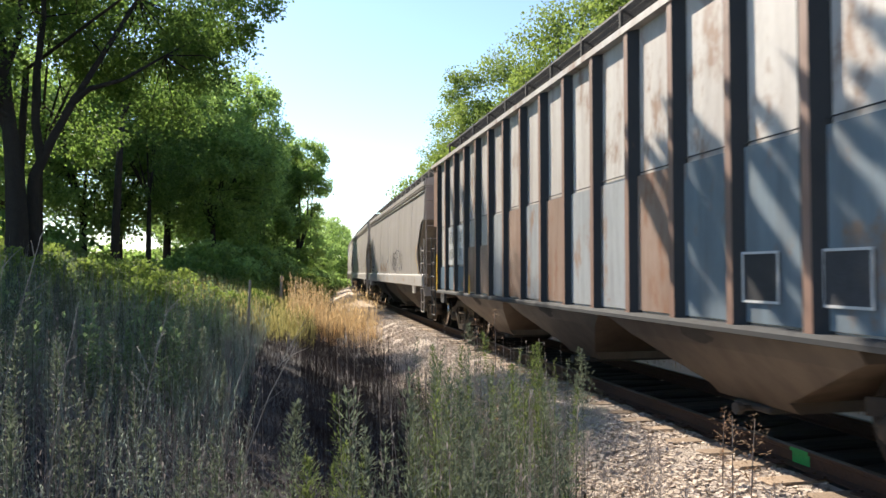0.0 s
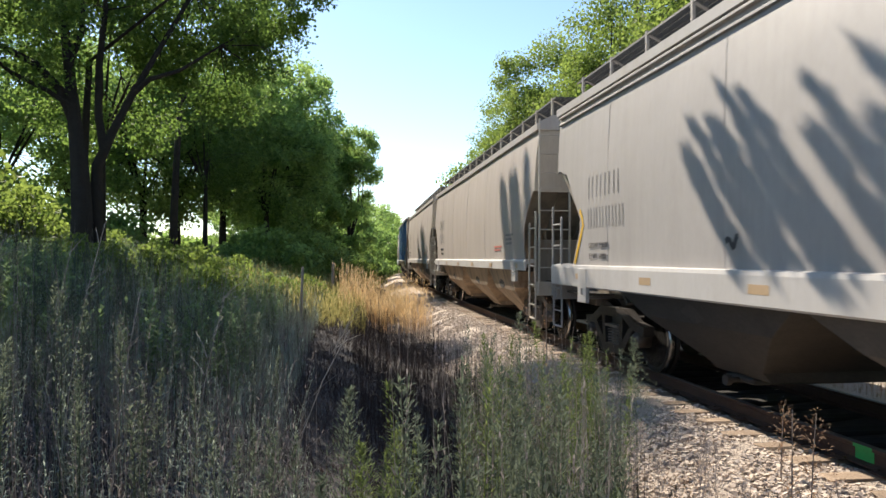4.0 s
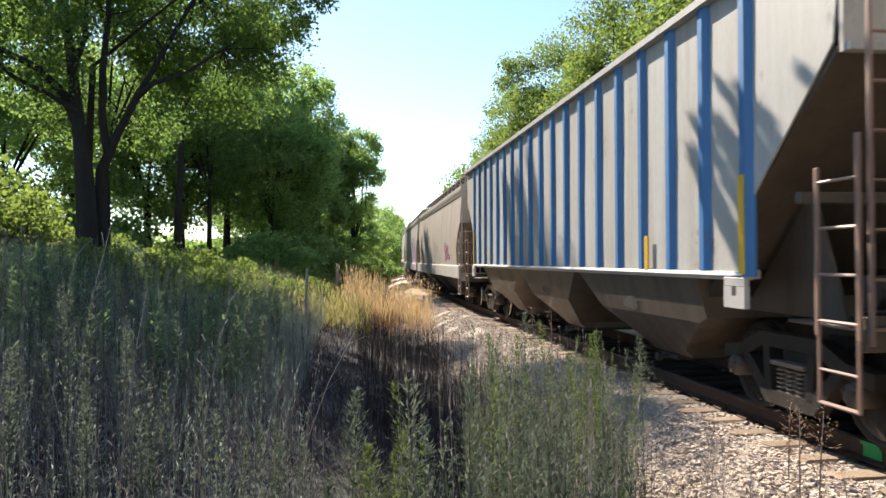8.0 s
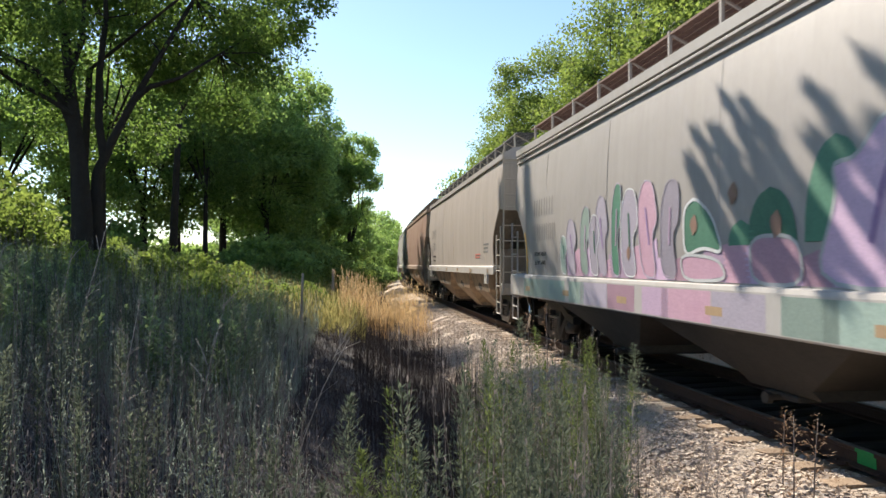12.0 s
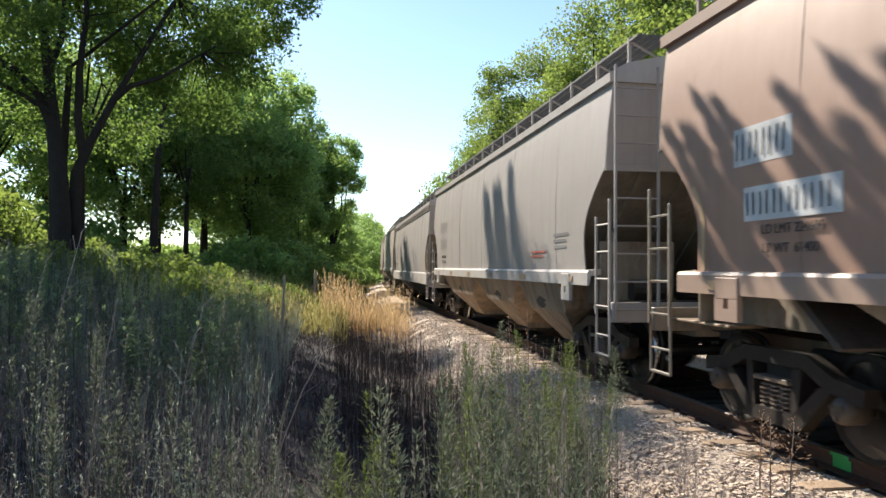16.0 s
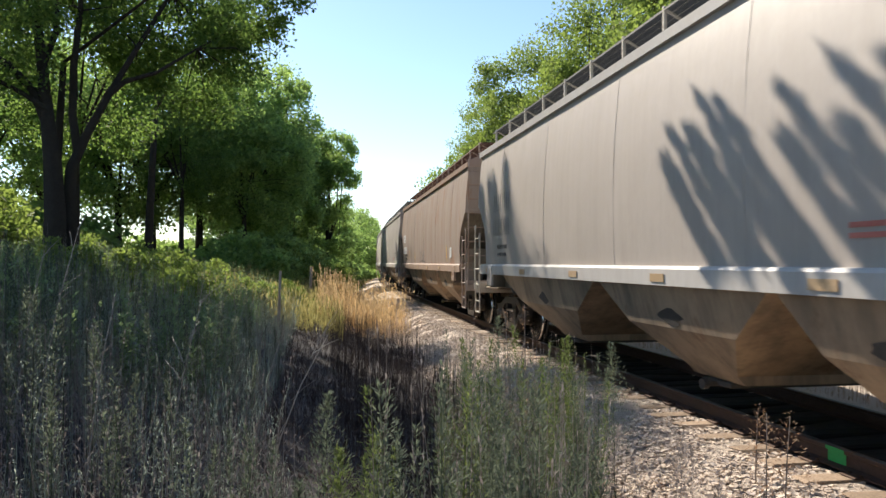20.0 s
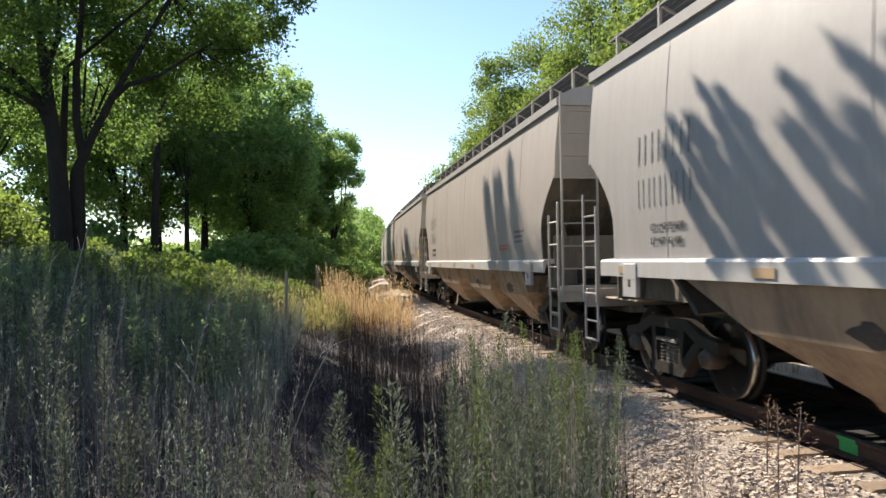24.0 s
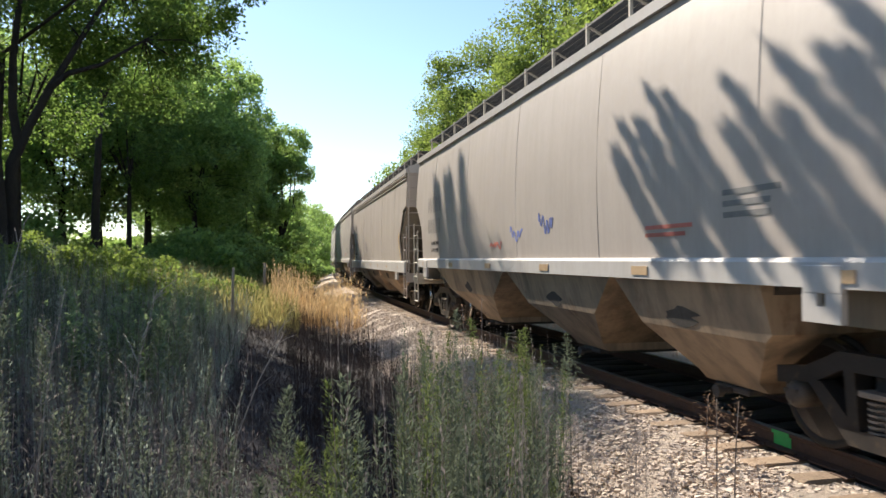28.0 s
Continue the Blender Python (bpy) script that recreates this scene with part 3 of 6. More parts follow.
def brake_wheel(length, q):
    """A spoked hand wheel on the end of the car, with its chain rod."""
    bm = bmesh.new()
    y, cx, cz, r, n = q * (length / 2 - 0.6), -0.62, 2.05, 0.28, 16
    ring = [(cx + r * math.cos(k * math.tau / n), y, cz + r * math.sin(k * math.tau / n)) for k in range(n)]
    for a, b in zip(ring, ring[1:] + ring[:1]):
        rod(bm, a, b, 0.016, 5)
    for k in range(0, n, 4):
        rod(bm, (cx, y, cz), ring[k], 0.012, 4)
    rod(bm, (cx, y - q * 0.25, cz), (cx, y + q * 0.03, cz), 0.045, 8)
    box(bm, cx - 0.16, min(y - q * 0.34, y - q * 0.14), cz - 0.2, cx + 0.16, max(y - q * 0.34, y - q * 0.14), cz + 0.2, 0.03)
    rod(bm, (cx, y - q * 0.24, cz - 0.15), (cx + 0.1, y - q * 0.3, 1.1), 0.012, 5)
    return close(bm)


def end_rib(kind, length, q, x):
    """An angle-iron stiffener down the sloped end sheet."""
    bm = bmesh.new()
    e = length / 2
    def along(z):
        return e - 0.82 - 2.48 * (kind.cut_mid - z) / (kind.cut_mid - 0.95)
    zs = (kind.cut_mid - 0.03, 1.35)
    prism(bm, [(q * along(zs[0]), zs[0]), (q * along(zs[1]), zs[1]), (q * (along(zs[1]) + 0.07), zs[1]), (q * (along(zs[0]) + 0.05), zs[0])], x - 0.035, x + 0.035, "yz")
    return close(bm)


def ladder(kind, length, s, q, end):
    """Two stiles; the rungs are pieces of their own. end: on the end of the car, not on its side."""
    e = length / 2
    bm = bmesh.new()
    top, low = (kind.eave + 0.15, 0.95) if end else (2.5, 0.98)
    if end:
        pts = [(s * 1.47, q * (e - 0.51)), (s * 0.88, q * (e - 0.51))]
    else:
        pts = [(s * 1.53, q * (e - 0.56)), (s * 1.53, q * (e - 1.02))]
    for x, y in pts:
        box(bm, x - 0.016, y - 0.022, low, x + 0.016, y + 0.022, top if end or (x, y) == pts[0] else 2.3, 0.006)
    return bm, pts, low, top


def rungs(pts, low, top, step=0.36):
    out = []
    z = low + 0.12
    while z < top - 0.05:
        bm = bmesh.new()
        (x0, y0), (x1, y1) = pts
        rod(bm, (x0, y0, z), (x1, y1, z), 0.014, 5)
        out.append(close(bm))
        z += step
    return out


def stirrup(length, s, q):
    bm = bmesh.new()
    e = length / 2
    a, b = q * (e - 0.58), q * (e - 1.02)
    x = s * 1.52
    rod(bm, (x, a, 1.05), (x, a, 0.46), 0.018, 5)
    rod(bm, (x, b, 1.05), (x, b, 0.46), 0.018, 5)
    rod(bm, (x, a, 0.46), (x, b, 0.46), 0.018, 5)
    rod(bm, (x, a, 0.72), (x, b, 0.72), 0.014, 5)
    return close(bm)


def jack_pad(kind, length, s, q):
    """A bolster plate under the sill, with a hole through it."""
    bm = bmesh.new()
    e = length / 2 - 2.15
    x0, x1 = sorted((s * (HALF - 0.02), s * (HALF + 0.035)))
    z0, z1 = min(1.12, kind.sill_bot - 0.22), kind.sill_top - 0.05
    cy, cz = q * e, z0 + 0.16
    box(bm, x0, cy - 0.18, cz + 0.045, x1, cy + 0.18, z1, 0.006)
    box(bm, x0, cy - 0.18, z0, x1, cy - 0.04, cz + 0.0449)
    box(bm, x0, cy + 0.04, z0, x1, cy + 0.18, cz + 0.0449)
    box(bm, x0, cy - 0.04, z0, x1, cy + 0.04, cz - 0.045)
    return close(bm)


def coupler(length, q):
    bm = bmesh.new()
    e = length / 2
    box(bm, -0.09, min(q * (e - 0.75), q * (e - 0.1)), 0.78, 0.09, max(q * (e - 0.75), q * (e - 0.1)), 0.94, 0.02)
    prism(bm, [(-0.17, q * (e - 0.24)), (0.14, q * (e - 0.26)), (0.19, q * (e - 0.08)), (0.05, q * (e - 0.02)), (-0.15, q * (e - 0.02))], 0.72, 1.0, "xy")
    # air hose
    prev = (0.25, q * (e - 0.6), 0.8)
    for k in range(1, 7):
        t = k / 6
        p = (0.25 - 0.1 * t, q * (e - 0.6 + 0.55 * t), 0.8 - 0.42 * math.sin(t * math.pi * 0.6))
        rod(bm, prev, p, 0.025, 6)
        prev = p
    return close(bm)


def truck_frame(s):
    """A cast side frame with its two pedestals and window, for the bogie's own space."""
    bm = bmesh.new()
    x0, x1 = sorted((s * 0.93, s * 1.08))
    top = [(-1.12, 0.52), (-1.12, 0.66), (-0.8, 0.7), (-0.45, 0.86), (0.45, 0.86), (0.8, 0.7), (1.12, 0.66), (1.12, 0.52)]
    prism(bm, top + [(0.72, 0.58), (0.42, 0.72), (-0.42, 0.72), (-0.72, 0.58)], x0, x1, "yz")
    prism(bm, [(-0.78, 0.6), (-0.62, 0.6), (-0.28, 0.3), (0.28, 0.3), (0.62, 0.6), (0.78, 0.6), (0.36, 0.17), (-0.36, 0.17)], x0, x1, "yz")
    for q in (-1, 1):
        prism(bm, [(q * 0.26, 0.28), (q * 0.36, 0.28), (q * 0.4, 0.74), (q * 0.3, 0.74)], x0, x1, "yz")
    return close(bm)


def springs(s):
    bm = bmesh.new()
    for k in (-1, 0, 1):
        for i in range(6):
            disc = 0.305 + i * 0.042
            n = 10
            ring = [(s * 1.0 + 0.07 * math.cos(a * math.tau / n), k * 0.15 + 0.066 * math.sin(a * math.tau / n), disc) for a in range(n)]
            for a, b in zip(ring, ring[1:] + ring[:1]):
                rod(bm, a, b, 0.013, 4)
    box(bm, *sorted((s * 0.9, s * 1.1))[:1], -0.25, 0.555, sorted((s * 0.9, s * 1.1))[1], 0.25, 0.60, 0.006)
    return close(bm)


def bolster():
    bm = bmesh.new()
    box(bm, -1.0, -0.2, 0.5, 1.0, 0.2, 0.72, 0.02)
    box(bm, -0.4, -0.35, 0.7, 0.4, 0.35, 0.82, 0.02)
    for q in (-1, 1):
        rod(bm, (-0.75, q * 0.4, 0.42), (0.75, q * 0.4, 0.42), 0.05, 8)
    return close(bm)


def bearing(s, y):
    bm = bmesh.new()
    disc_turned(bm, [(s * 0.9, 0.115), (s * 1.08, 0.115), (s * 1.12, 0.09), (s * 1.14, 0.045)], 14)
    for k in range(3):
        a = k * math.tau / 3 + 0.5
        rod(bm, (s * 1.1, 0.065 * math.cos(a), 0.065 * math.sin(a)), (s * 1.145, 0.065 * math.cos(a), 0.065 * math.sin(a)), 0.018, 6)
    bmesh.ops.translate(bm, verts=bm.verts, vec=(0, y, 0.457))
    return close(bm)


def wheel_set():
    bm = bmesh.new()
    rod(bm, (-0.95, 0, 0), (0.95, 0, 0), 0.075, 10)
    for s in (-1, 1):
        disc_turned(bm, [(s * 0.64, 0.1), (s * 0.64, 0.16), (s * 0.67, 0.2), (s * 0.69, 0.37), (s * 0.67, 0.40), (s * 0.67, 0.487), (s * 0.70, 0.485), (s * 0.712, 0.462)], 28)
        disc_turned(bm, [(s * 0.712, 0.462), (s * 0.81, 0.455)], 28, mat=1)
        disc_turned(bm, [(s * 0.81, 0.455), (s * 0.815, 0.445), (s * 0.815, 0.39), (s * 0.77, 0.37), (s * 0.74, 0.2), (s * 0.80, 0.16), (s * 0.80, 0.1)], 28)
        # cast marks and hub bolts, so that its turning shows
        for k in range(3):
            a = k * math.tau / 3
            rod(bm, (s * 0.74, 0.28 * math.cos(a), 0.28 * math.sin(a)), (s * 0.79, 0.28 * math.cos(a), 0.28 * math.sin(a)), 0.03, 6)
    close(bm)
    me = bpy.data.meshes.new("wheel_set")
    bm.to_mesh(me)
    bm.free()
    me.materials.append(WHEEL)
    me.materials.append(TREAD)
    return me


def rib_mesh(kind, y, s):
    """A hat-shaped stiffener: sloped flanks and a narrow flat top, which is the second material."""
    bm = bmesh.new()
    x, d = side_x(kind, 2.5), kind.rib_deep
    w = 0.17 if kind is RIBBED else 0.125
    prof = [(x - 0.02, y - w), (x + 0.004, y - w), (x + d, y - 0.045), (x + d, y + 0.045), (x + 0.004, y + w), (x - 0.02, y + w)]
    prism(bm, [(s * a, b) for a, b in prof], kind.sill_bot, kind.eave - 0.02, "xy")
    bm.faces.ensure_lookup_table()
    bm.faces[4].material_index = 1
    return close(bm)


def ribbon(kind, pts, w, off=0.006, s=-1):
    """A painted stroke that follows the curve of the side. pts: (y, z) corners."""
    bm = bmesh.new()
    fine = []
    for (y0, z0), (y1, z1) in zip(pts, pts[1:]):
        n = max(1, int(math.hypot(y1 - y0, z1 - z0) / 0.12))
        fine += [(y0 + (y1 - y0) * k / n, z0 + (z1 - z0) * k / n) for k in range(n)]
    fine.append(pts[-1])
    prev = None
    for k, (y, z) in enumerate(fine):
        a, b = fine[max(0, k - 1)], fine[min(len(fine) - 1, k + 1)]
        d = Vector((b[0] - a[0], b[1] - a[1]))
        d = d.normalized() if d.length else Vector((1, 0))
        nrm = Vector((-d.y, d.x)) * (w / 2)
        row = [bm.verts.new((s * (side_x(kind, z + t * nrm.y) + off), y + t * nrm.x, z + t * nrm.y)) for t in (-1, -0.33, 0.33, 1)]
        if prev:
            for i in range(3):
                bm.faces.new((prev[i], prev[i + 1], row[i + 1], row[i]))
        prev = row
    return close(bm)


def sign_bars(kind, y, z, counts, h, w, gap=0.25, s=-1, off=0.008):
    """Lines of upright bars the size of letters; y runs down the car, towards -y, so that lines read from the car's far end."""
    bm = bmesh.new()
    for line, n in enumerate(counts):
        zz = z - line * h * 1.55
        for k in range(n):
            yy = y - k * w * (1 + gap)
            for (a, b, c, d) in ((0.06, 0.2, 0, 1), (0.66, 0.8, 0, 1)) if h > 0.12 else ((0, 1, 0, 1),):
                ys, zs = (yy - b * w, yy - a * w), (zz + c * h, zz + d * h)
                vs = [bm.verts.new((s * (side_x(kind, q) + off), p, q)) for p, q in ((ys[0], zs[0]), (ys[1], zs[0]), (ys[1], zs[1]), (ys[0], zs[1]))]
                bm.faces.new(vs)
    return close(bm)


def plate(kind, y0, z0, y1, z1, off=0.012, s=-1, sill=False):
    bm = bmesh.new()
    x = HALF + 0.03 + off if sill else side_x(kind, (z0 + z1) / 2) + off
    box(bm, *sorted((s * (x - 0.008), s * x))[:1], y0, z0, sorted((s * (x - 0.008), s * x))[1], y1, z1)
    return bm


MESHES = {}


def shared(key, make, material):
    """One mesh for all alike parts of the train."""
    if key not in MESHES:
        bm = make()
        me = bm if isinstance(bm, bpy.types.Mesh) else bpy.data.meshes.new(key[0])
        if me is not bm:
            bm.to_mesh(me)
            bm.free()
            for m in material if isinstance(material, (list, tuple)) else [material]:
                me.materials.append(m)
        MESHES[key] = me
    return MESHES[key]


WHEELS = []


def hopper_car(kind, kname, length, paint, sill_paint, bay_paint, label, bays=3, rib_paint=None, board=None):
    """A whole car as an empty with its parts; returns the empty."""
    trim = OXIDE if kind is RIBBLUE else sill_paint if kind.ribs else DULLEND if paint is RED else CREAM if paint is BEIGE and kind is SMOOTH else paint
    end_paint = trim if not kind.ribs else paint
    car = new("hopper_car")
    car.empty_display_size = 0.5
    tagged(car, label, "freight car", "cars of the freight train")
    L = round(length, 1)

    def add(name, key, make, material, parent=car, text=""):
        return part(name, shared((name, kname, L, *key, (material[0] if isinstance(material, list) else material).name), make, material), None, parent, text)

    for s in (-1, 1):
        add("side_sheet", (s,), lambda: side_sheet(kind, length, s), paint)
        add("side_sill", (s,), lambda: sill_mesh(kind, length, s), WHITISH if kind is RIBBLUE else sill_paint)
        if kind.deep:
            add("eave_rail", (s,), lambda: eave_rail(kind, length, s), paint)
        if board:
            add("running_board", (s,), lambda: grating(kind, length, s), board)
            n = 14
            for k in range(n):
                y = -length / 2 + 0.9 + (length - 1.8) * k / (n - 1)
                add("bracket", (s, k), lambda: bracket(kind, y, s), trim)
        if kind.ribs:
            n = int((length - 2 * kind.cut_low) / kind.ribs)
            for k in range(n + 1):
                y = (k - n / 2) * kind.ribs * (length - 2 * kind.cut_low) / (n * kind.ribs)
                add("rib", (s, k), lambda: rib_mesh(kind, y, s), [rib_paint, OXIDE if kind is RIBBED else rib_paint])
        else:
            for k in range(1, 6):
                y = -length / 2 + length * k / 6
                add("weld_seam", (s, k), lambda: seam(kind, y, s), paint)
        for q in (-1, 1):
            for end in (True, False):
                if end and s == -q:
                    continue
                bm, pts, low, top = ladder(kind, length, s, q, end)
                lad = add("ladder", (s, q, end), lambda: close(bm), trim)
                for i, r in enumerate(rungs(pts, low, top if end else 2.35)):
                    add("rung", (s, q, end, i), lambda: r, trim, lad)
            add("stirrup", (s, q), lambda: stirrup(length, s, q), trim)
        for q in () if kind is DEEP else (-1, 1):
            add("jacking_pad", (s, q), lambda: jack_pad(kind, length, s, q), WHITISH if kind is RIBBLUE else sill_paint)
    add("roof", (), lambda: roof_mesh(kind, length), sill_paint if kind.ribs == 0 else paint)
    span = 12.0 if kind.ribs else 11.4
    for k in range(bays):
        y0 = -span / 2 + span * k / bays
        y1 = y0 + span / bays
        if kind is SMOOTH:
            y0, y1 = ((-5.7, -3.2), (-3.2, 0.6), (0.6, 5.7))[k]
        bay = add("hopper_bay", (k, bays), lambda: hopper_bay(kind, y0, y1, 0.32, -1 if k == 0 else 1 if k == bays - 1 else 0), bay_paint)
        for s in (-1, 1):
            add("grime_patch", (k, bays, s), lambda: bay_stain(kind, (y0 + y1) / 2, s, k), DARK, bay, "black grime near the gate")
        add("outlet_gate", (k, bays), lambda: outlet((y0 + y1) / 2), DARK, bay)
    for q in (-1, 1):
        # recessed end parts take DULLEND: grime, and the recess's shade put into colour
        add("end_slope", (q,), lambda: end_slope(kind, length, q, True), bay_paint if kind.ribs else DULLEND)
        # near-black stands for the shade between bay and truck
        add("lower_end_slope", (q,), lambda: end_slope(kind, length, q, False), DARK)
        add("end_panel", (q,), lambda: end_panel(kind, length, q), OXIDE if kind is RIBBED else end_paint)
        for i, (nm, bm) in enumerate(end_parts(kind, length, q)):
            add(nm, (q, i), lambda: bm, bay_paint if kind.ribs or nm in ("centre_sill", "shear_plate") else DULLEND if nm in ("bulkhead", "gusset") else end_paint)
        add("coupler", (q,), lambda: coupler(length, q), TRUCK)
        if not kind.ribs:
            for x in (-0.95, -0.3, 0.35, 1.0):
                add("end_rib", (q, x), lambda: end_rib(kind, length, q, x), DULLEND)
        c = q * (length / 2 - 2.1)
        tr = add("bolster", (), bolster, TRUCK)
        tr.location = (0, c, 0)
        for s in (-1, 1):
            add("side_frame", (s,), lambda: truck_frame(s), TRUCK, tr)
            add("spring_nest", (s,), lambda: springs(s), SPRINGS, tr, "dusty coil springs")
            for y in (-0.89, 0.89):
                add("bearing_cap", (s, y), lambda: bearing(s, y), CAP, tr)
        for y in (-0.89, 0.89):
            w = part("wheel_set", shared(("wheel_set",), wheel_set, WHEEL), None, car)
            w.location = (0, c + y, 0.457)
            WHEELS.append((w, car, c + y))
    add("brake_gear", (), lambda: air_gear(length, -1), TRUCK)
    add("brake_wheel", (), lambda: brake_wheel(length, 1), CAP)
    return car

# ---- trees ----
LEAF = leafy("summer_leaf", (0.036, 0.08, 0.022), (0.13, 0.205, 0.055), 0.48)
LEAF_PALE = leafy("sunny_leaf", (0.052, 0.09, 0.026), (0.155, 0.21, 0.06), 0.5)
LEAF_DEEP = leafy("shade_tree_leaf", (0.034, 0.07, 0.022), (0.125, 0.195, 0.055), 0.54)
LEAF_FULL = leafy("full_leaf", (0.075, 0.135, 0.05), (0.21, 0.3, 0.1), 0.56)


def leaf_cloud(name, centres, radii, per, size, material, seed, droop=0.4):
    """Many leaves round the given twig ends, each a folded blade of its own."""
    rg = np.random.default_rng(seed)
    c = np.repeat(np.asarray(centres, float), per, 0)
    r = np.repeat(np.asarray(radii, float), per)
    n = len(c)
    d = rg.normal(size=(n, 3))
    d /= np.linalg.norm(d, axis=1, keepdims=True)
    p = c + d * (r * rg.random(n) ** 0.45)[:, None] * np.array([1, 1, 0.75])
    a = rg.normal(size=(n, 3)) + d * 0.6 - np.array([0, 0, droop])
    a /= np.linalg.norm(a, axis=1, keepdims=True)
    b = np.cross(a, rg.normal(size=(n, 3)))
    b /= np.linalg.norm(b, axis=1, keepdims=True) + 1e-9
    ln = size * (0.6 + 0.8 * rg.random(n))[:, None]
    wd = ln * 0.36
    up = np.cross(a, b) * ln * 0.1
    verts = np.stack([p, p + a * ln * 0.5 + b * wd + up, p + a * ln, p + a * ln * 0.5 - b * wd + up], 1).reshape(-1, 3)
    return fast_mesh(name, verts, np.arange(4 * n).reshape(-1, 4), material)


def limb(bm, pts, r0, r1, n=7):
    """A bent, tapered limb through the given points."""
    prev = None
    for k, p in enumerate(pts):
        p = Vector(p)
        q = Vector(pts[min(k + 1, len(pts) - 1)]) - Vector(pts[max(k - 1, 0)])
        u = q.orthogonal().normalized()
        if prev:
            u = (prev[1] - q.normalized() * prev[1].dot(q.normalized())).normalized()
        w = q.normalized().cross(u)
        r = r0 + (r1 - r0) * k / (len(pts) - 1)
        ring = [bm.verts.new(p + (u * math.cos(i * math.tau / n) + w * math.sin(i * math.tau / n)) * r * (1 + 0.12 * math.sin(3 * i + k))) for i in range(n)]
        if prev:
            for i in range(n):
                bm.faces.new((prev[0][i], prev[0][(i + 1) % n], ring[(i + 1) % n], ring[i])).smooth = True
        prev = (ring, u)
    bm.faces.new(prev[0])


def tree(label, height, trunk_r, fork, blobs, clumps, per, leaf, material, seed, clump_r=0.75, trunks=((0, 0, 0, 0),), droop=0.4, sprays=(), arms=6, limbs=()):
    """A tree at the origin: trunk(s) that fork into limbs which reach the leaf clumps.
    blobs: crown masses (x, y, z, rx, ry, rz); fork: the height at which limbs part."""
    rnd = random.Random(seed)
    top = new("tree")
    tagged(top, label, "tree")
    weights = [b[3] * b[4] * b[5] for b in blobs]
    ends = []
    for _ in range(clumps):
        b = rnd.choices(blobs, weights)[0]
        while True:
            v = Vector((rnd.uniform(-1, 1), rnd.uniform(-1, 1), rnd.uniform(-1, 1)))
            if 0.25 < v.length < 1:
                break
        v = v.normalized() * (v.length ** 0.5)
        ends.append((b[0] + v.x * b[3], b[1] + v.y * b[4], b[2] + v.z * b[5]))
    radii = [clump_r * rnd.uniform(0.6, 1.3) for _ in ends]
    # long leafy sprays that taper to a point: tip, way back along the spray, length
    for tip, back, length, width in sprays:
        n = int(length / 0.08)
        for k in range(n):
            q = k / n
            ends.insert(0, tuple(tip[i] + back[i] * length * q + rnd.uniform(-0.03, 0.03) for i in range(3)))
            radii.insert(0, 0.015 + width * q + width * 0.9 * q ** 3)
    bm = bmesh.new()
    heads = []
    for pts, r0, r1 in limbs:
        limb(bm, pts, r0, r1, 9)
    for k, (x, y, lx, ly) in enumerate(() if limbs else trunks):
        h = fork * rnd.uniform(0.92, 1.1)
        head = (x + lx, y + ly, h)
        limb(bm, [(x, y, -0.4), (x * 1.0, y, 0.15), (x + lx * 0.3, y + ly * 0.3, h * 0.4), (x + lx * 0.7, y + ly * 0.7, h * 0.75), head], trunk_r * (1.25 if k == 0 else 0.75), trunk_r * (0.66 if k == 0 else 0.5), 10)
        heads.append(head)
    mains = [p for pts, _, _ in limbs for p in pts[2:]]
    for k in range(0 if limbs else arms):
        b = blobs[k % min(4, len(blobs))]
        head = heads[k % len(heads)]
        tip = (b[0] + rnd.uniform(-0.5, 0.5) * b[3], b[1] + rnd.uniform(-0.5, 0.5) * b[4], b[2] + rnd.uniform(0.1, 0.7) * b[5])
        mid = [head[i] + (tip[i] - head[i]) * 0.5 + rnd.uniform(-0.4, 0.4) for i in range(3)]
        limb(bm, [head, [head[i] + (mid[i] - head[i]) * 0.5 for i in range(3)], mid, tip], trunk_r * 0.42, trunk_r * 0.1)
        mains += [mid, tip]
    for e in ends[:90]:
        m = min(mains, key=lambda q: sum((a - b) ** 2 for a, b in zip(q, e)))
        limb(bm, [m, [(a + b) / 2 + rnd.uniform(-0.3, 0.3) for a, b in zip(m, e)], e], trunk_r * 0.11, 0.008, 4)
    part("trunk", bm, BARK, top, "dark furrowed trunk and limbs")
    part("crown", leaf_cloud("crown", ends, radii, per, leaf, material, seed, droop), None, top)
    return top


def planted(ob, x, y, turn=0.0, scale=1.0, sink=0.0):
    ob.matrix_basis = pose(x, y, ground_z(x, y) - sink, 0, 0, turn)
    ob.scale = (scale, scale, scale)
    return ob


def another(ob, x, y, turn, scale, label=""):
    c = copy_thing(ob, pose(x, y, ground_z(x, y) - 0.1, 0, 0, turn))
    c.scale = (scale, scale, scale)
    if label:
        c["label"] = label
    return c


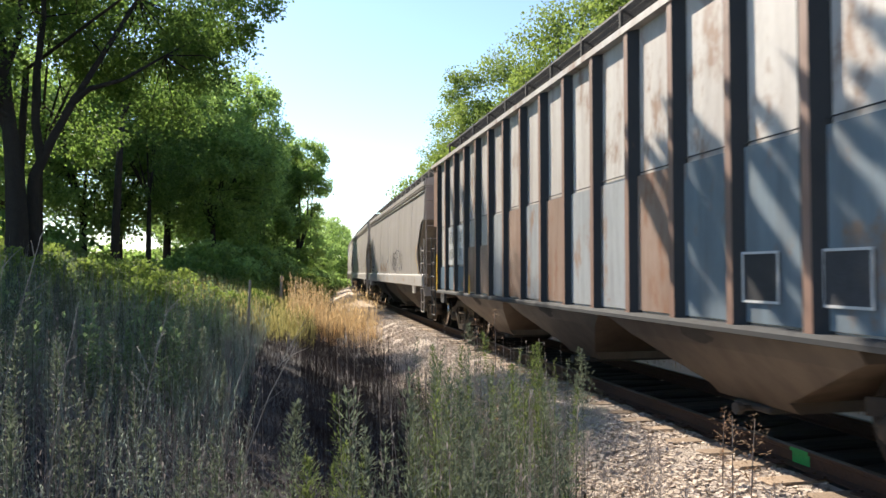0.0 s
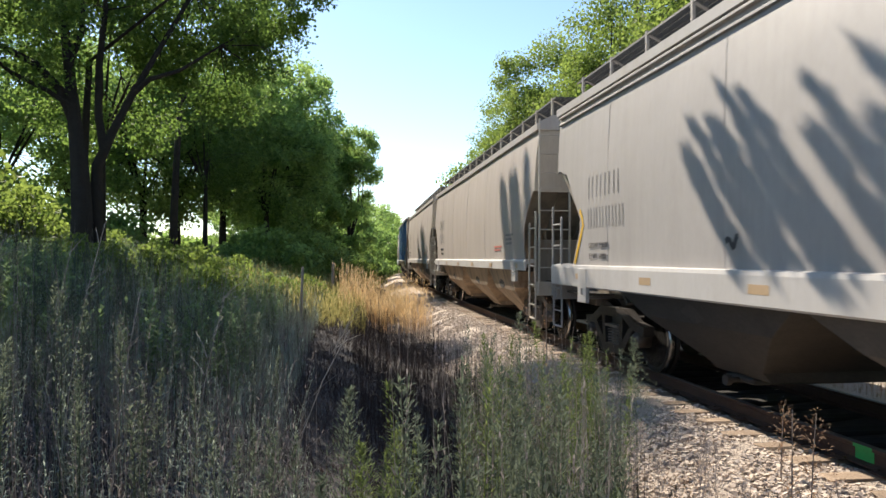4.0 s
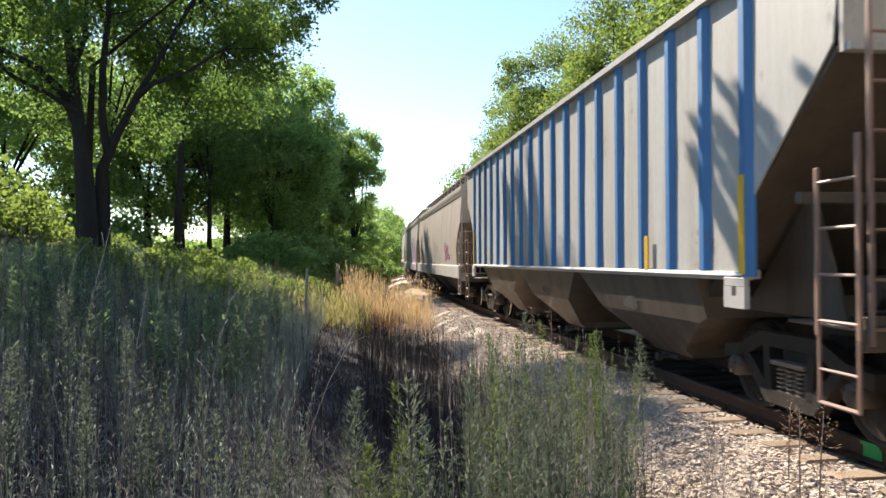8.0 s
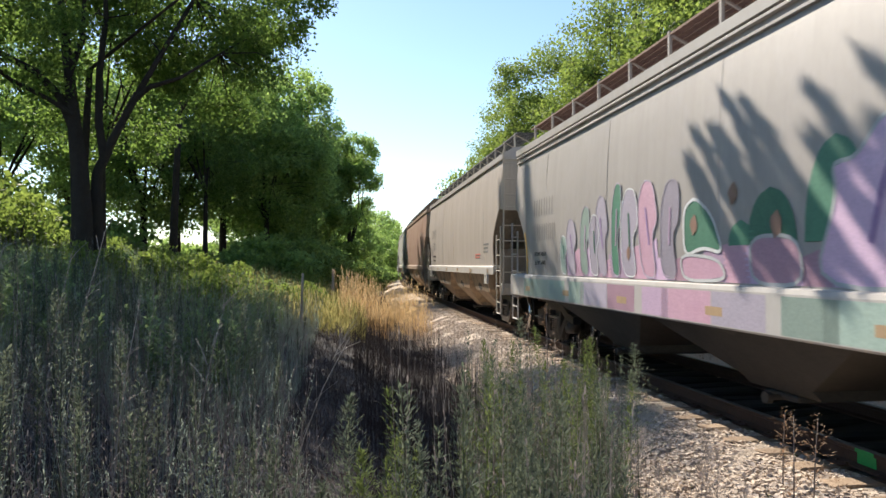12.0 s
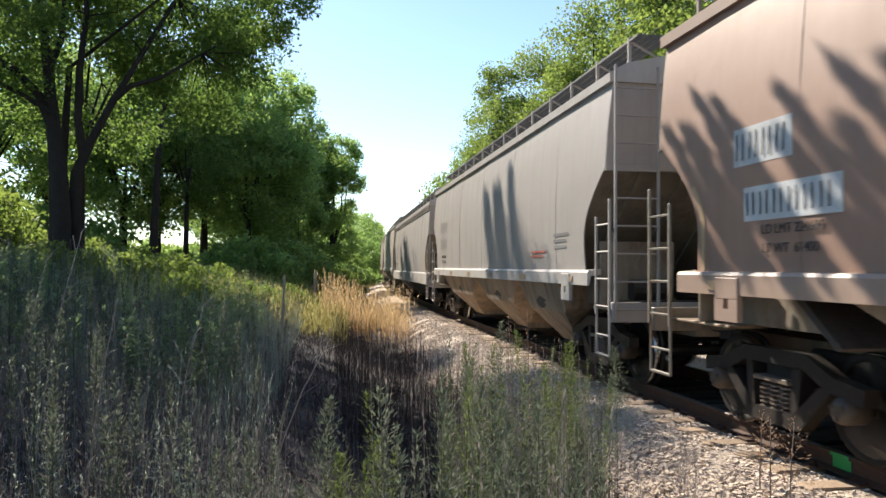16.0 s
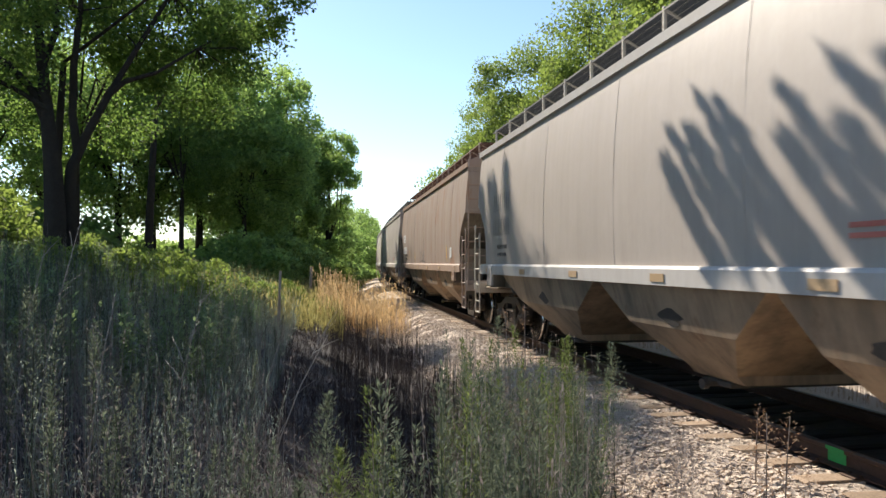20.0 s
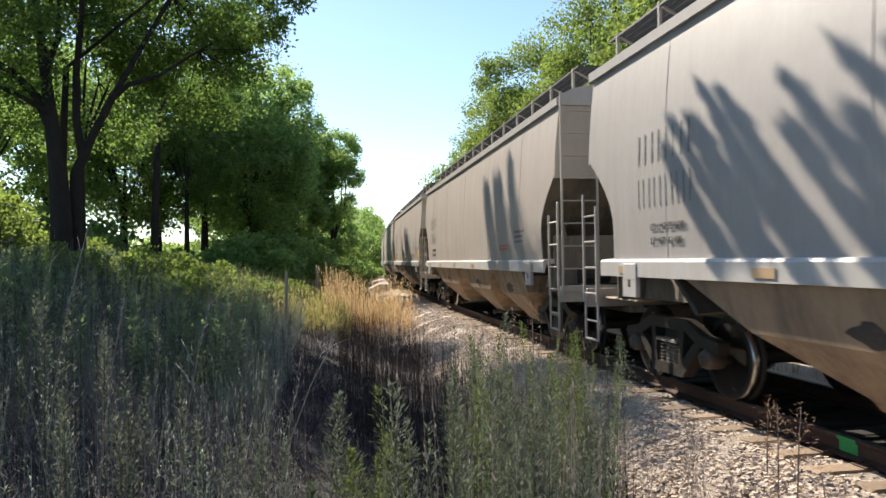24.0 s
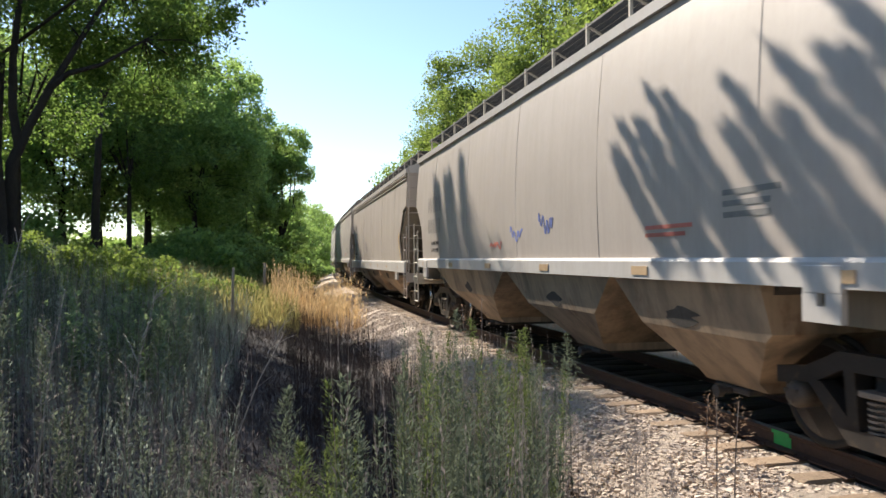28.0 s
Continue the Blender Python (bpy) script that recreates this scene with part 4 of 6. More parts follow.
def shrub(label, spread, height, clumps, per, leaf, material, seed):
    """A bush of several stems with leaf clumps down to the ground."""
    rnd = random.Random(seed)
    top = new("shrub")
    tagged(top, label, "shrub")
    bm = bmesh.new()
    ends = []
    for _ in range(clumps):
        a, r = rnd.random() * math.tau, spread * rnd.random() ** 0.5
        z = height * (0.12 + 0.88 * rnd.random()) * (1 - 0.45 * (r / spread) ** 2)
        ends.append((r * math.cos(a), r * math.sin(a), z))
    for e in ends[:26]:
        b = (e[0] * 0.25, e[1] * 0.25, -0.1)
        limb(bm, [b, ((b[0] + e[0]) / 2 * 0.85, (b[1] + e[1]) / 2 * 0.85, e[2] * 0.55), e], 0.035, 0.006, 5)
    part("woody_base", bm, BARK, top)
    part("foliage", leaf_cloud("foliage", ends, [rnd.uniform(0.35, 0.7) for _ in ends], per, leaf, material, seed), None, top)
    return top


def build_trees():
    # the forked tree on the bank, with limbs that reach over the lane
    stems = [([(0.18, 0, -0.4), (0.2, 0, 0.2), (0.25, 0, 1.4), (0.18, 0, 2.5), (0.02, 0.1, 3.6), (-0.12, 0.1, 4.9), (-0.3, 0, 6.8), (-0.4, 0.2, 8.6)], 0.25, 0.05),
             ([(0.52, 0.35, -0.4), (0.5, 0.35, 0.3), (0.42, 0.3, 1.5), (0.46, 0.25, 2.5), (0.8, 0.2, 3.3), (1.25, 0.2, 4.2), (1.75, 0.3, 5.2), (2.4, 0.6, 6.6)], 0.15, 0.045),
             ([(0.6, 0.22, 2.85), (0.52, 0.1, 3.6), (0.55, 0, 4.6), (0.7, -0.1, 5.8), (0.6, 0, 7.4)], 0.1, 0.03),
             ([(1.2, 0.2, 4.1), (1.55, 0.1, 4.4), (2.2, 0, 4.6), (3.0, 0.4, 5.3)], 0.07, 0.02),
             ([(0.02, 0.1, 3.4), (-0.25, 0.1, 4.1), (-0.7, 0, 4.6), (-1.5, -0.2, 5.0), (-2.6, -0.5, 5.9)], 0.11, 0.03),
             ([(0.05, 0, 3.7), (-0.4, -0.1, 4.0), (-1.1, -0.3, 4.35), (-2.0, -0.6, 5.2), (-2.8, -0.9, 6.4)], 0.06, 0.02),
             ([(-0.1, 0.1, 4.6), (0.1, 0.3, 5.4), (0.05, 0.6, 6.6), (-0.8, 0.8, 8.0)], 0.08, 0.02)]
    big = tree("tall forked shade tree with two dark trunks on the bank", 14, 0.19, 2.9,
               [(-1.6, 0, 6.5, 3.4, 3.6, 2.6), (2.2, 1.7, 6.6, 2.2, 2.2, 1.8), (-2.6, 1, 8.0, 3.0, 3.6, 2.4), (-4, -1, 8.2, 2.4, 2.4, 2.2), (2.4, 1.9, 6.9, 2.0, 1.9, 1.7), (2.9, 2.2, 5.4, 1.5, 1.5, 1.3), (2.6, 2.2, 4.9, 1.5, 1.5, 1.0), (3.0, 1.9, 7.3, 1.5, 1.2, 0.9)] + [(4.5, 2, 7.3, 0.9, 0.9, 0.9)] * 5 + [(3.8, 2, 6.2, 1.0, 1.0, 0.8)] * 4,
               430, 215, 0.088, LEAF_DEEP, 11, 0.6, limbs=stems)
    planted(big, -5.35, 16.2)
    rnd = random.Random(91)
    back = Vector((0.0, -0.66, -0.75))
    sprays = []
    foot = ground_z(-5.6, 17.6)
    # where the tips' shadows fall on the car sides: along the track, height
    for y, z in ((7.2, 3.36), (6.63, 3.6), (5.95, 3.2), (5.0, 3.12), (4.55, 3.3), (3.85, 3.45), (3.2, 3.25), (2.6, 3.3), (2.0, 3.1)):
        for dy, dz, w in ((0.0, 0.0, 0.06), (0.06, -0.42, 0.035), (-0.14, -0.5, 0.035)):
            tip = (7.09 + rnd.uniform(-0.06, 0.06), y + dy + 6.34 - 17.6, z + dz + 5.38 - foot)
            sprays.append((tip, back + Vector((0, rnd.uniform(-0.04, 0.04), rnd.uniform(-0.04, 0.04))), 2.3 + dz, w))
    over = tree("tree behind whose long drooping sprays hang over the lane", 11, 0.1, 5.2, [(6.05, -8.4, 6.3, 0.5, 1.2, 0.4)], 4, 16, 0.085, LEAF, 17, 0.3, ((0, 0, 0.3, -0.4),), 0.6, sprays, 1)
    planted(over, -5.6, 17.6)
    # hidden sprays and leaf masses, added to throw shade on cars and lane
    sprays = [((3.78 + rnd.uniform(-0.1, 0.1), 4.6 - 0.65 * k, 15.5 + rnd.uniform(-0.4, 0.3)), back + Vector((0, 0.25, -0.1)), 2.5, 0.085) for k in range(5)]
    tall = tree("tall slender tree with sprays and leaf masses added for shade", 13, 0.14, 6.5, [(0, 0, 11.2, 1.2, 1.2, 1.8), (1.6, 1, 12.9, 1.3, 1.4, 0.9)] + [(3.8, -3.4, 10.9, 0.9, 2.2, 0.4)] * 4 + [(2.5, 3.2, 10.4, 1.0, 1.6, 0.9)] * 4, 150, 60, 0.12, LEAF, 18, 0.6, ((0, 0, 0.2, 0),), 0.5, sprays, 3)
    planted(tall, -5.5, 27.3)
    slim = tree("slender tree with a dark straight trunk", 12, 0.13, 4.4,
                [(0, 0, 6.8, 2.8, 2.8, 3.2), (0.8, 0.4, 9, 2.4, 2.6, 2.0)], 140, 110, 0.11, LEAF_DEEP, 12, 0.6)
    planted(slim, -5.7, 19.6, 0, 0.85)
    for x, y, a, sc in ((-10.5, 18.0, 80, 0.9), (-12.5, 22.0, 200, 1.05), (-5.5, 34.5, 140, 0.95)):
        another(slim, x, y, a, sc)
    # trees behind, open below their crowns
    back = tree("tree on the edge of the field with a bare lower trunk", 12, 0.2, 3.4,
                [(0, 0, 6.0, 3.7, 3.7, 3.7), (1.4, 0.5, 9.2, 2.8, 2.8, 2.4)], 170, 110, 0.165, LEAF_FULL, 13, 0.72)
    planted(back, -7.3, 37.3)
    for x, y, a, sc in ((-5.4, 39.6, 70, 1.05), (-8.6, 36.0, 140, 1.0), (-15.5, 37.0, 10, 1.1), (-14.0, 42, 220, 1.2), (-17.5, 31, 300, 1.15), (-3.4, 43.5, 30, 1.15), (-22, 30, 100, 1.2), (-16, 25, 45, 1.1), (-3.2, 40.5, 190, 0.95)):
        another(back, x, y, a, sc)
    # the dark wall of full trees beyond
    full = tree("broad tree in full dark leaf down to the ground", 14, 0.28, 2.5,
                [(0.3, 0, 10.6, 2.5, 3.2, 2.7), (-0.4, 0, 7.4, 3.0, 3.6, 2.6), (-1.6, 0, 9.2, 2.8, 3.2, 2.6), (1.2, -0.8, 7.8, 1.9, 2.2, 1.7), (0.6, -1, 4.4, 2.4, 2.8, 2.2), (-2.2, 0, 4, 3, 3, 3.0), (0.2, -0.5, 2.2, 2.4, 2.8, 1.9)], 300, 165, 0.165, LEAF_FULL, 14, 0.62)
    planted(full, -1.9, 47.0)
    tower = tree("tall round-crowned tree standing beyond the others", 14, 0.26, 3.0,
                 [(0.2, 0, 10.9, 2.1, 2.3, 1.8), (0.7, 0, 9.3, 1.9, 2.3, 1.4), (0.7, 0, 9.3, 1.9, 2.3, 1.4), (0.3, 0, 10.5, 2.0, 2.3, 2.0), (-1.8, 0, 8.6, 2.4, 2.6, 2.8), (-0.6, 0, 6.3, 2.3, 2.6, 2.1), (-0.3, -0.6, 3.6, 2.2, 2.4, 2.2), (-2.6, 0, 4, 2.6, 3, 3.2)], 330, 140, 0.18, LEAF_FULL, 19, 0.62)
    planted(tower, 2.0, 60.0)
    for x, y, a, sc in ((-2.6, 62, 120, 1.0), (-5.5, 54, 200, 1.05), (2.9, 72, 40, 0.6)):
        another(full, x, y, a, sc)
    far = tree("distant broad tree in full leaf beside the line", 14, 0.28, 2.5,
               [(0, 0, 5.5, 4.6, 4.6, 4.6), (0.3, 0, 10, 3.8, 3.8, 3.6), (1.8, -1, 3, 3.2, 3.2, 2.6), (-2, 0, 3, 3, 3, 2.6)], 260, 40, 0.34, LEAF_FULL, 24, 1.0)
    planted(far, 4.3, 84, 300, 0.62)
    for x, y, a, sc in ((6.9, 97, 10, 0.7), (8.9, 112, 150, 0.74), (11, 128, 200, 0.76), (13.0, 146, 90, 0.8)):
        another(far, x, y, a, sc)
    # sunlit row over the far side of the track
    sunny = tree("sunlit tree with pale green uneven crown", 15, 0.24, 4.0,
                 [(0, 0, 7, 3.8, 4.2, 4.6), (0.2, 0.5, 11.2, 3.2, 3.4, 3.0), (-0.4, -1.5, 4.2, 3, 3, 2.8)], 330, 170, 0.135, LEAF_PALE, 15, 0.85)
    planted(sunny, 13.0, 30.0)
    for x, y, a, sc in ((13.1, 38, 100, 1.0), (13.3, 46.5, 200, 0.96), (13.8, 55, 20, 0.9), (13.8, 22, 330, 1.08)):
        another(sunny, x, y, a, sc)
    thin = tree("more distant sunlit tree with a pale green crown", 15, 0.24, 4.0,
                [(0, 0, 7, 3.8, 4.2, 4.6), (0.2, 0.5, 11.2, 3.2, 3.4, 3.0), (-0.4, -1.5, 4.2, 3, 3, 2.8)], 260, 42, 0.31, LEAF_PALE, 25, 1.0)
    planted(thin, 14.4, 64, 260, 0.86)
    for x, y, a, sc in ((15.2, 74, 140, 0.84), (16.2, 85, 40, 0.82), (17.6, 97, 300, 0.82), (19.4, 110, 170, 0.85), (15.5, 13, 60, 1.05), (17, 3, 10, 1.1), (20.5, 33, 80, 1.25), (21, 44, 230, 1.15), (22, 124, 20, 0.9)):
        another(thin, x, y, a, sc)
    # unseen trees added behind the camera, to dim the light from there
    for x, y, a, sc in ((-8, -16, 140, 1.0), (-5, -27, 250, 1.0), (13.5, -22, 10, 1.0)):
        another(full, x, y, a, sc)
    for x, y, a, sc in ((14.5, -6, 50, 1.0), (14, -14, 180, 1.0)):
        another(thin, x, y, a, sc)
    # undergrowth
    pale = shrub("yellow-green sunlit bush on the bank", 1.7, 2.2, 70, 120, 0.125, LEAF_PALE, 31)
    planted(pale, -8.3, 20.5, 0, 1.05)
    for x, y, a, sc in ((-9.9, 21.5, 40, 1.2), (-13, 24, 40, 1.9), (-6.9, 22.5, 80, 0.7), (-11.5, 22.5, 110, 1.6), (-0.4, 34.5, 60, 0.95), (-0.9, 27.5, 60, 0.55), (-2.4, 15.2, 10, 0.5), (-3.4, 16.8, 100, 0.6), (-1.3, 19.2, 190, 0.45), (-0.7, 22.4, 280, 0.45), (-4.4, 14.2, 220, 0.5), (-2.6, 20.5, 330, 0.5), (1.6, 44.0, 130, 0.9), (2.7, 52, 200, 0.9), (-16, 22, 10, 1.9)):
        another(pale, x, y, a, sc)
    dim = shrub("dark green undergrowth under the trees", 2.2, 2.0, 80, 72, 0.205, LEAF_FULL, 32)
    planted(dim, -5.5, 30.5, 0, 0.45)
    for x, y, a, sc in ((-10.4, 31, 50, 1.4), (-12.2, 29.5, 90, 1.3), (-14.5, 28.5, 10, 1.3), (-2.6, 33, 130, 1.0), (-1.8, 38, 200, 1.2), (-2.5, 42, 20, 1.35), (-18, 27, 70, 1.3), (0.2, 48, 150, 1.1), (1.2, 56, 240, 1.1), (-6.5, 34, 300, 0.5), (-3.9, 31, 200, 0.6), (-9.6, 45, 20, 1.0), (-7.6, 46, 80, 0.8), (-5.8, 47, 150, 1.0), (-8.4, 42, 250, 0.7), (3.2, 64, 70, 1.0), (4.8, 75, 10, 1.0), (6.6, 86, 150, 1.0)):
        another(dim, x, y, a, sc)


build_trees()

# ---- weeds ----
FRESH = leafy("fresh_weed_leaf", (0.05, 0.075, 0.026), (0.12, 0.15, 0.06), 0.32, 5, 0.85)
SHOULDER = leafy("dull_weed_leaf", (0.045, 0.06, 0.045), (0.115, 0.135, 0.095), 0.3, 3, 0.85)
GOLDENROD = leafy("weed_leaf", (0.175, 0.205, 0.172), (0.315, 0.35, 0.295), 0.32, 3, 0.85)
DRYSTALK = leafy("dry_stalk", (0.14, 0.122, 0.118), (0.29, 0.262, 0.245), 0.2, 3, 0.85)
STRAW = leafy("straw_grass", (0.34, 0.26, 0.14), (0.57, 0.47, 0.28), 0.35, 3, 0.85)
PALEGREEN = leafy("pale_bank_grass", (0.17, 0.18, 0.07), (0.34, 0.31, 0.14), 0.35, 3, 0.85)
# dead weeds, near-black because the lane's shade is put into their colour
SHADE_WEED = leafy("shade_dark_weed", (0.026, 0.021, 0.021), (0.065, 0.053, 0.05), 0.25, 3, 0.85)
PALESTALK = leafy("pale_far_stalk", (0.25, 0.19, 0.13), (0.5, 0.41, 0.3), 0.3, 3, 0.85)
HERB = leafy("bank_herb_leaf", (0.085, 0.135, 0.07), (0.2, 0.265, 0.13), 0.4, 3, 0.75)
GREENGRASS = leafy("bank_grass", (0.145, 0.19, 0.16), (0.3, 0.35, 0.3), 0.34, 3, 0.85)


def weeds_mesh(name, spots, height, leaves, leaf_len, material, seed, stem_r=0.004, up=0.35, lean=0.12, segs=4, taper=0.55, low=0.1, width=0.16):
    """Upright weeds at the given places: bent stems with narrow leaves all the way up."""
    rg = np.random.default_rng(seed)
    base = np.asarray(spots, float)
    n = len(base)
    h = height[0] + (height[1] - height[0]) * rg.random(n)
    az = rg.random(n) * math.tau
    ln = (rg.random(n) * lean * h)[:, None] * np.stack([np.cos(az), np.sin(az)], 1)
    def at(t):
        return np.concatenate([base[:, :2] + ln * (t ** 1.7), base[:, 2:] + h[:, None] * t], 1)
    vs, fs, off = [], [], 0
    ring = np.array([[math.cos(a), math.sin(a), 0] for a in (0, 2.1, 4.2)]) * stem_r
    rings = [at(np.full((n, 1), k / segs))[:, None, :] + ring[None] * (1.1 - 0.8 * k / segs) for k in range(segs + 1)]
    v = np.stack(rings, 1)
    vs.append(v.reshape(-1, 3))
    idx = np.arange(n)[:, None, None] * (segs + 1) * 3
    k = np.arange(segs)[None, :, None] * 3
    j = np.arange(3)[None, None, :]
    j2 = (j + 1) % 3
    fs.append(np.stack([idx + k + j, idx + k + j2, idx + k + 3 + j2, idx + k + 3 + j], -1).reshape(-1, 4))
    off = n * (segs + 1) * 3
    if leaves:
        t = low + (1 - low) * rg.random((n, leaves))
        p = np.concatenate([base[:, None, :2] + ln[:, None] * (t ** 1.7)[..., None], (base[:, None, 2] + h[:, None] * t)[..., None]], -1).reshape(-1, 3)
        a = rg.random(n * leaves) * math.tau
        tt = t.ravel()
        el = up + 0.5 * rg.normal(size=n * leaves) * 0.5 + tt * 0.5
        d = np.stack([np.cos(a) * np.cos(el), np.sin(a) * np.cos(el), np.sin(el)], 1)
        side = np.stack([-np.sin(a), np.cos(a), 0 * a], 1)
        L = (leaf_len * (0.6 + 0.8 * rg.random(n * leaves)) * (1 - taper * tt))[:, None]
        q = np.stack([p, p + d * L * 0.45 + side * L * width + [0, 0, 0.004], p + d * L - np.array([0, 0, 1]) * L * 0.12, p + d * L * 0.45 - side * L * width + [0, 0, 0.004]], 1)
        vs.append(q.reshape(-1, 3))
        fs.append(off + np.arange(4 * n * leaves).reshape(-1, 4))
    return fast_mesh(name, np.concatenate(vs), np.concatenate(fs), material)


def plumes_mesh(name, spots, height, material, seed, leaves=130, florets=270, spread=0.2, stems=True):
    """Upright weeds with narrow leaves up the stem and a feathery, pointed plume of fine sprigs on top."""
    rg = np.random.default_rng(seed)
    base = np.asarray(spots, float)
    n = len(base)
    h = height[0] + (height[1] - height[0]) * rg.random(n)
    az = rg.random(n) * math.tau
    ln = (rg.random(n) * 0.09 * h)[:, None] * np.stack([np.cos(az), np.sin(az)], 1)
    segs = 4
    ring = np.array([[math.cos(a), math.sin(a), 0] for a in (0, 2.1, 4.2)]) * 0.0045
    rows = []
    for k in range(segs + 1):
        t = k / segs
        c = np.concatenate([base[:, :2] + ln * t ** 1.7, base[:, 2:] + h[:, None] * t], 1)
        rows.append(c[:, None, :] + ring[None] * (1.1 - 0.85 * t))
    v = np.stack(rows, 1).reshape(-1, 3)
    i = np.arange(n)[:, None, None] * (segs + 1) * 3
    k = np.arange(segs)[None, :, None] * 3
    j = np.arange(3)[None, None, :]
    j2 = (j + 1) % 3
    f = np.stack([i + k + j, i + k + j2, i + k + 3 + j2, i + k + 3 + j], -1).reshape(-1, 4)
    vs, fs, off = ([v], [f], len(v)) if stems else ([], [], 0)
    for count, plume in ((leaves, False), (florets, True)):
        m = n * count
        if not m:
            continue
        t = (0.42 + 0.6 * rg.random((n, count)) ** 0.8) if plume else (0.12 + 0.76 * rg.random((n, count)))
        a = rg.random((n, count)) * math.tau
        # plume sprigs stand off the stem in a narrow cone
        out = (spread * np.clip(1.04 - t, 0, 1) * h[:, None] * rg.random((n, count))) if plume else np.zeros((n, count))
        p = np.stack([base[:, None, 0] + ln[:, None, 0] * t ** 1.7 + out * np.cos(a), base[:, None, 1] + ln[:, None, 1] * t ** 1.7 + out * np.sin(a), base[:, None, 2] + h[:, None] * t + out * 0.35], -1).reshape(-1, 3)
        a, t = a.ravel(), t.ravel()
        el = (0.75 if plume else 0.35 + 0.5 * t) + 0.3 * rg.normal(size=m)
        d = np.stack([np.cos(a) * np.cos(el), np.sin(a) * np.cos(el), np.sin(el)], 1)
        sd = np.stack([-np.sin(a), np.cos(a), 0 * a], 1)
        L = ((0.027 if plume else 0.058 * (1.1 - 0.5 * t)) * (0.6 + 0.8 * rg.random(m)))[:, None]
        w = 0.13 if plume else 0.05
        q = np.stack([p, p + d * L * 0.45 + sd * L * w, p + d * L - np.array([0, 0, 1]) * L * (0 if plume else 0.2), p + d * L * 0.45 - sd * L * w], 1)
        vs.append(q.reshape(-1, 3))
        fs.append(off + np.arange(4 * m).reshape(-1, 4))
        off += 4 * m
    return fast_mesh(name, np.concatenate(vs), np.concatenate(fs), material)


def scatter(n, x0, x1, y0, y1, seed, keep=lambda x, y: True, patch=0.0):
    rnd = random.Random(seed)
    out = []
    tries = 0
    while len(out) < n and tries < n * 12:
        tries += 1
        x, y = rnd.uniform(x0, x1), y0 + (y1 - y0) * rnd.random() ** 1.25
        if keep(x, y) and (not patch or noise.noise((x * 0.6, y * 0.6, seed)) > rnd.uniform(-patch, patch)):
            out.append((x, y, ground_z(x, y) - 0.02))
    return out


def stuff(name, me, label, category):
    return tagged(new(name, me), label, category, kind="stuff")


def away_from_camera(x, y):
    return math.hypot(x, y) > 1.9


def build_weeds():
    bank = lambda x, y: away_from_camera(x, y) and beside(x, y) < -5.35 - 0.4 * min(1.0, max(0.0, (y - 4) / 3))
    stuff("meadow_weeds", weeds_mesh("meadow_weeds", scatter(5400, -12, 0.8, 1.2, 24, 21, bank, 0.7), (0.35, 1.05), 42, 0.046, GOLDENROD, 21, 0.0026, lean=0.25, width=0.09), "dense grey-green goldenrod weeds on the bank", "weeds")
    stuff("dry_stalks", weeds_mesh("dry_stalks", scatter(3000, -9, 0.8, 1.5, 20, 22, bank, 0.5), (0.5, 1.3), 20, 0.032, DRYSTALK, 22, 0.0026, 0.9), "tall dry brown weed stalks", "weeds")
    stuff("bank_grass", weeds_mesh("bank_grass", scatter(22000, -16, 0.8, 6.0, 34, 23, bank), (0.2, 0.7), 5, 0.17, GREENGRASS, 23, 0.0016, 1.0, 0.5, 2, 0.3, 0.0, 0.018), "long green grass between the weeds", "grass")
    stuff("bank_herbs", weeds_mesh("bank_herbs", scatter(2600, -10, -0.8, 7.0, 24, 38, bank, 0.3), (0.45, 1.0), 34, 0.105, HERB, 38, 0.004, 0.3, 0.15, 3, 0.4, 0.1, 0.24), "leafy green herbs below the trees", "weeds")
    stuff("bank_litter", weeds_mesh("bank_litter", scatter(6500, -5, 0.6, 1.6, 9, 41, bank), (0.12, 0.5), 8, 0.07, DRYSTALK, 41, 0.002, 0.5, 0.8, 2, 0.2, 0.0, 0.07), "low dead stems and litter under the weeds", "litter")
    stuff("rear_weeds", weeds_mesh("rear_weeds", scatter(2200, -14, 0.8, -14, 1.2, 39, bank, 0.4), (0.5, 1.1), 9, 0.12, GOLDENROD, 39), "grey-green weeds on the bank", "weeds")
    # dark stubble covers the soil, so that the lane looks shaded
    stuff("lane_litter", weeds_mesh("lane_litter", scatter(5200, -1.5, 4, 2.0, 20, 40, lambda x, y: -5.8 < beside(x, y) < -3.0 and away_from_camera(x, y)), (0.06, 0.32), 4, 0.09, SHADE_WEED, 40, 0.0025, 0.6, 0.6, 2, 0.3, 0.0, 0.06), "short dead stubble on the worn lane, coloured dark for its shade", "stubble")
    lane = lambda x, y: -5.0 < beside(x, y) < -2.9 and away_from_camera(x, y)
    stuff("lane_stalks", weeds_mesh("lane_stalks", scatter(1500, -0.5, 4, 5, 22, 24, lane, 0.4), (0.35, 0.95), 8, 0.05, SHADE_WEED, 24, 0.003, 0.9), "dead stalks along the worn lane, darkened for its shade", "weeds")
    shoulder = lambda x, y: away_from_camera(x, y) and x < 0.44 * y and (x > 0.19 * y or y < 3.3) and (-4.5 if y > 3.6 else -5.1) < beside(x, y) < -2.8 - 0.12 * max(0.0, 4.2 - y)
    spots = scatter(130, 0.0, 2.7, 2.0, 6.8, 25, shoulder, 0.6)
    stuff("shoulder_weeds", plumes_mesh("shoulder_weeds", spots, (0.65, 1.6), SHOULDER, 25), "green plumed goldenrod weeds at the foot of the ballast", "weeds")
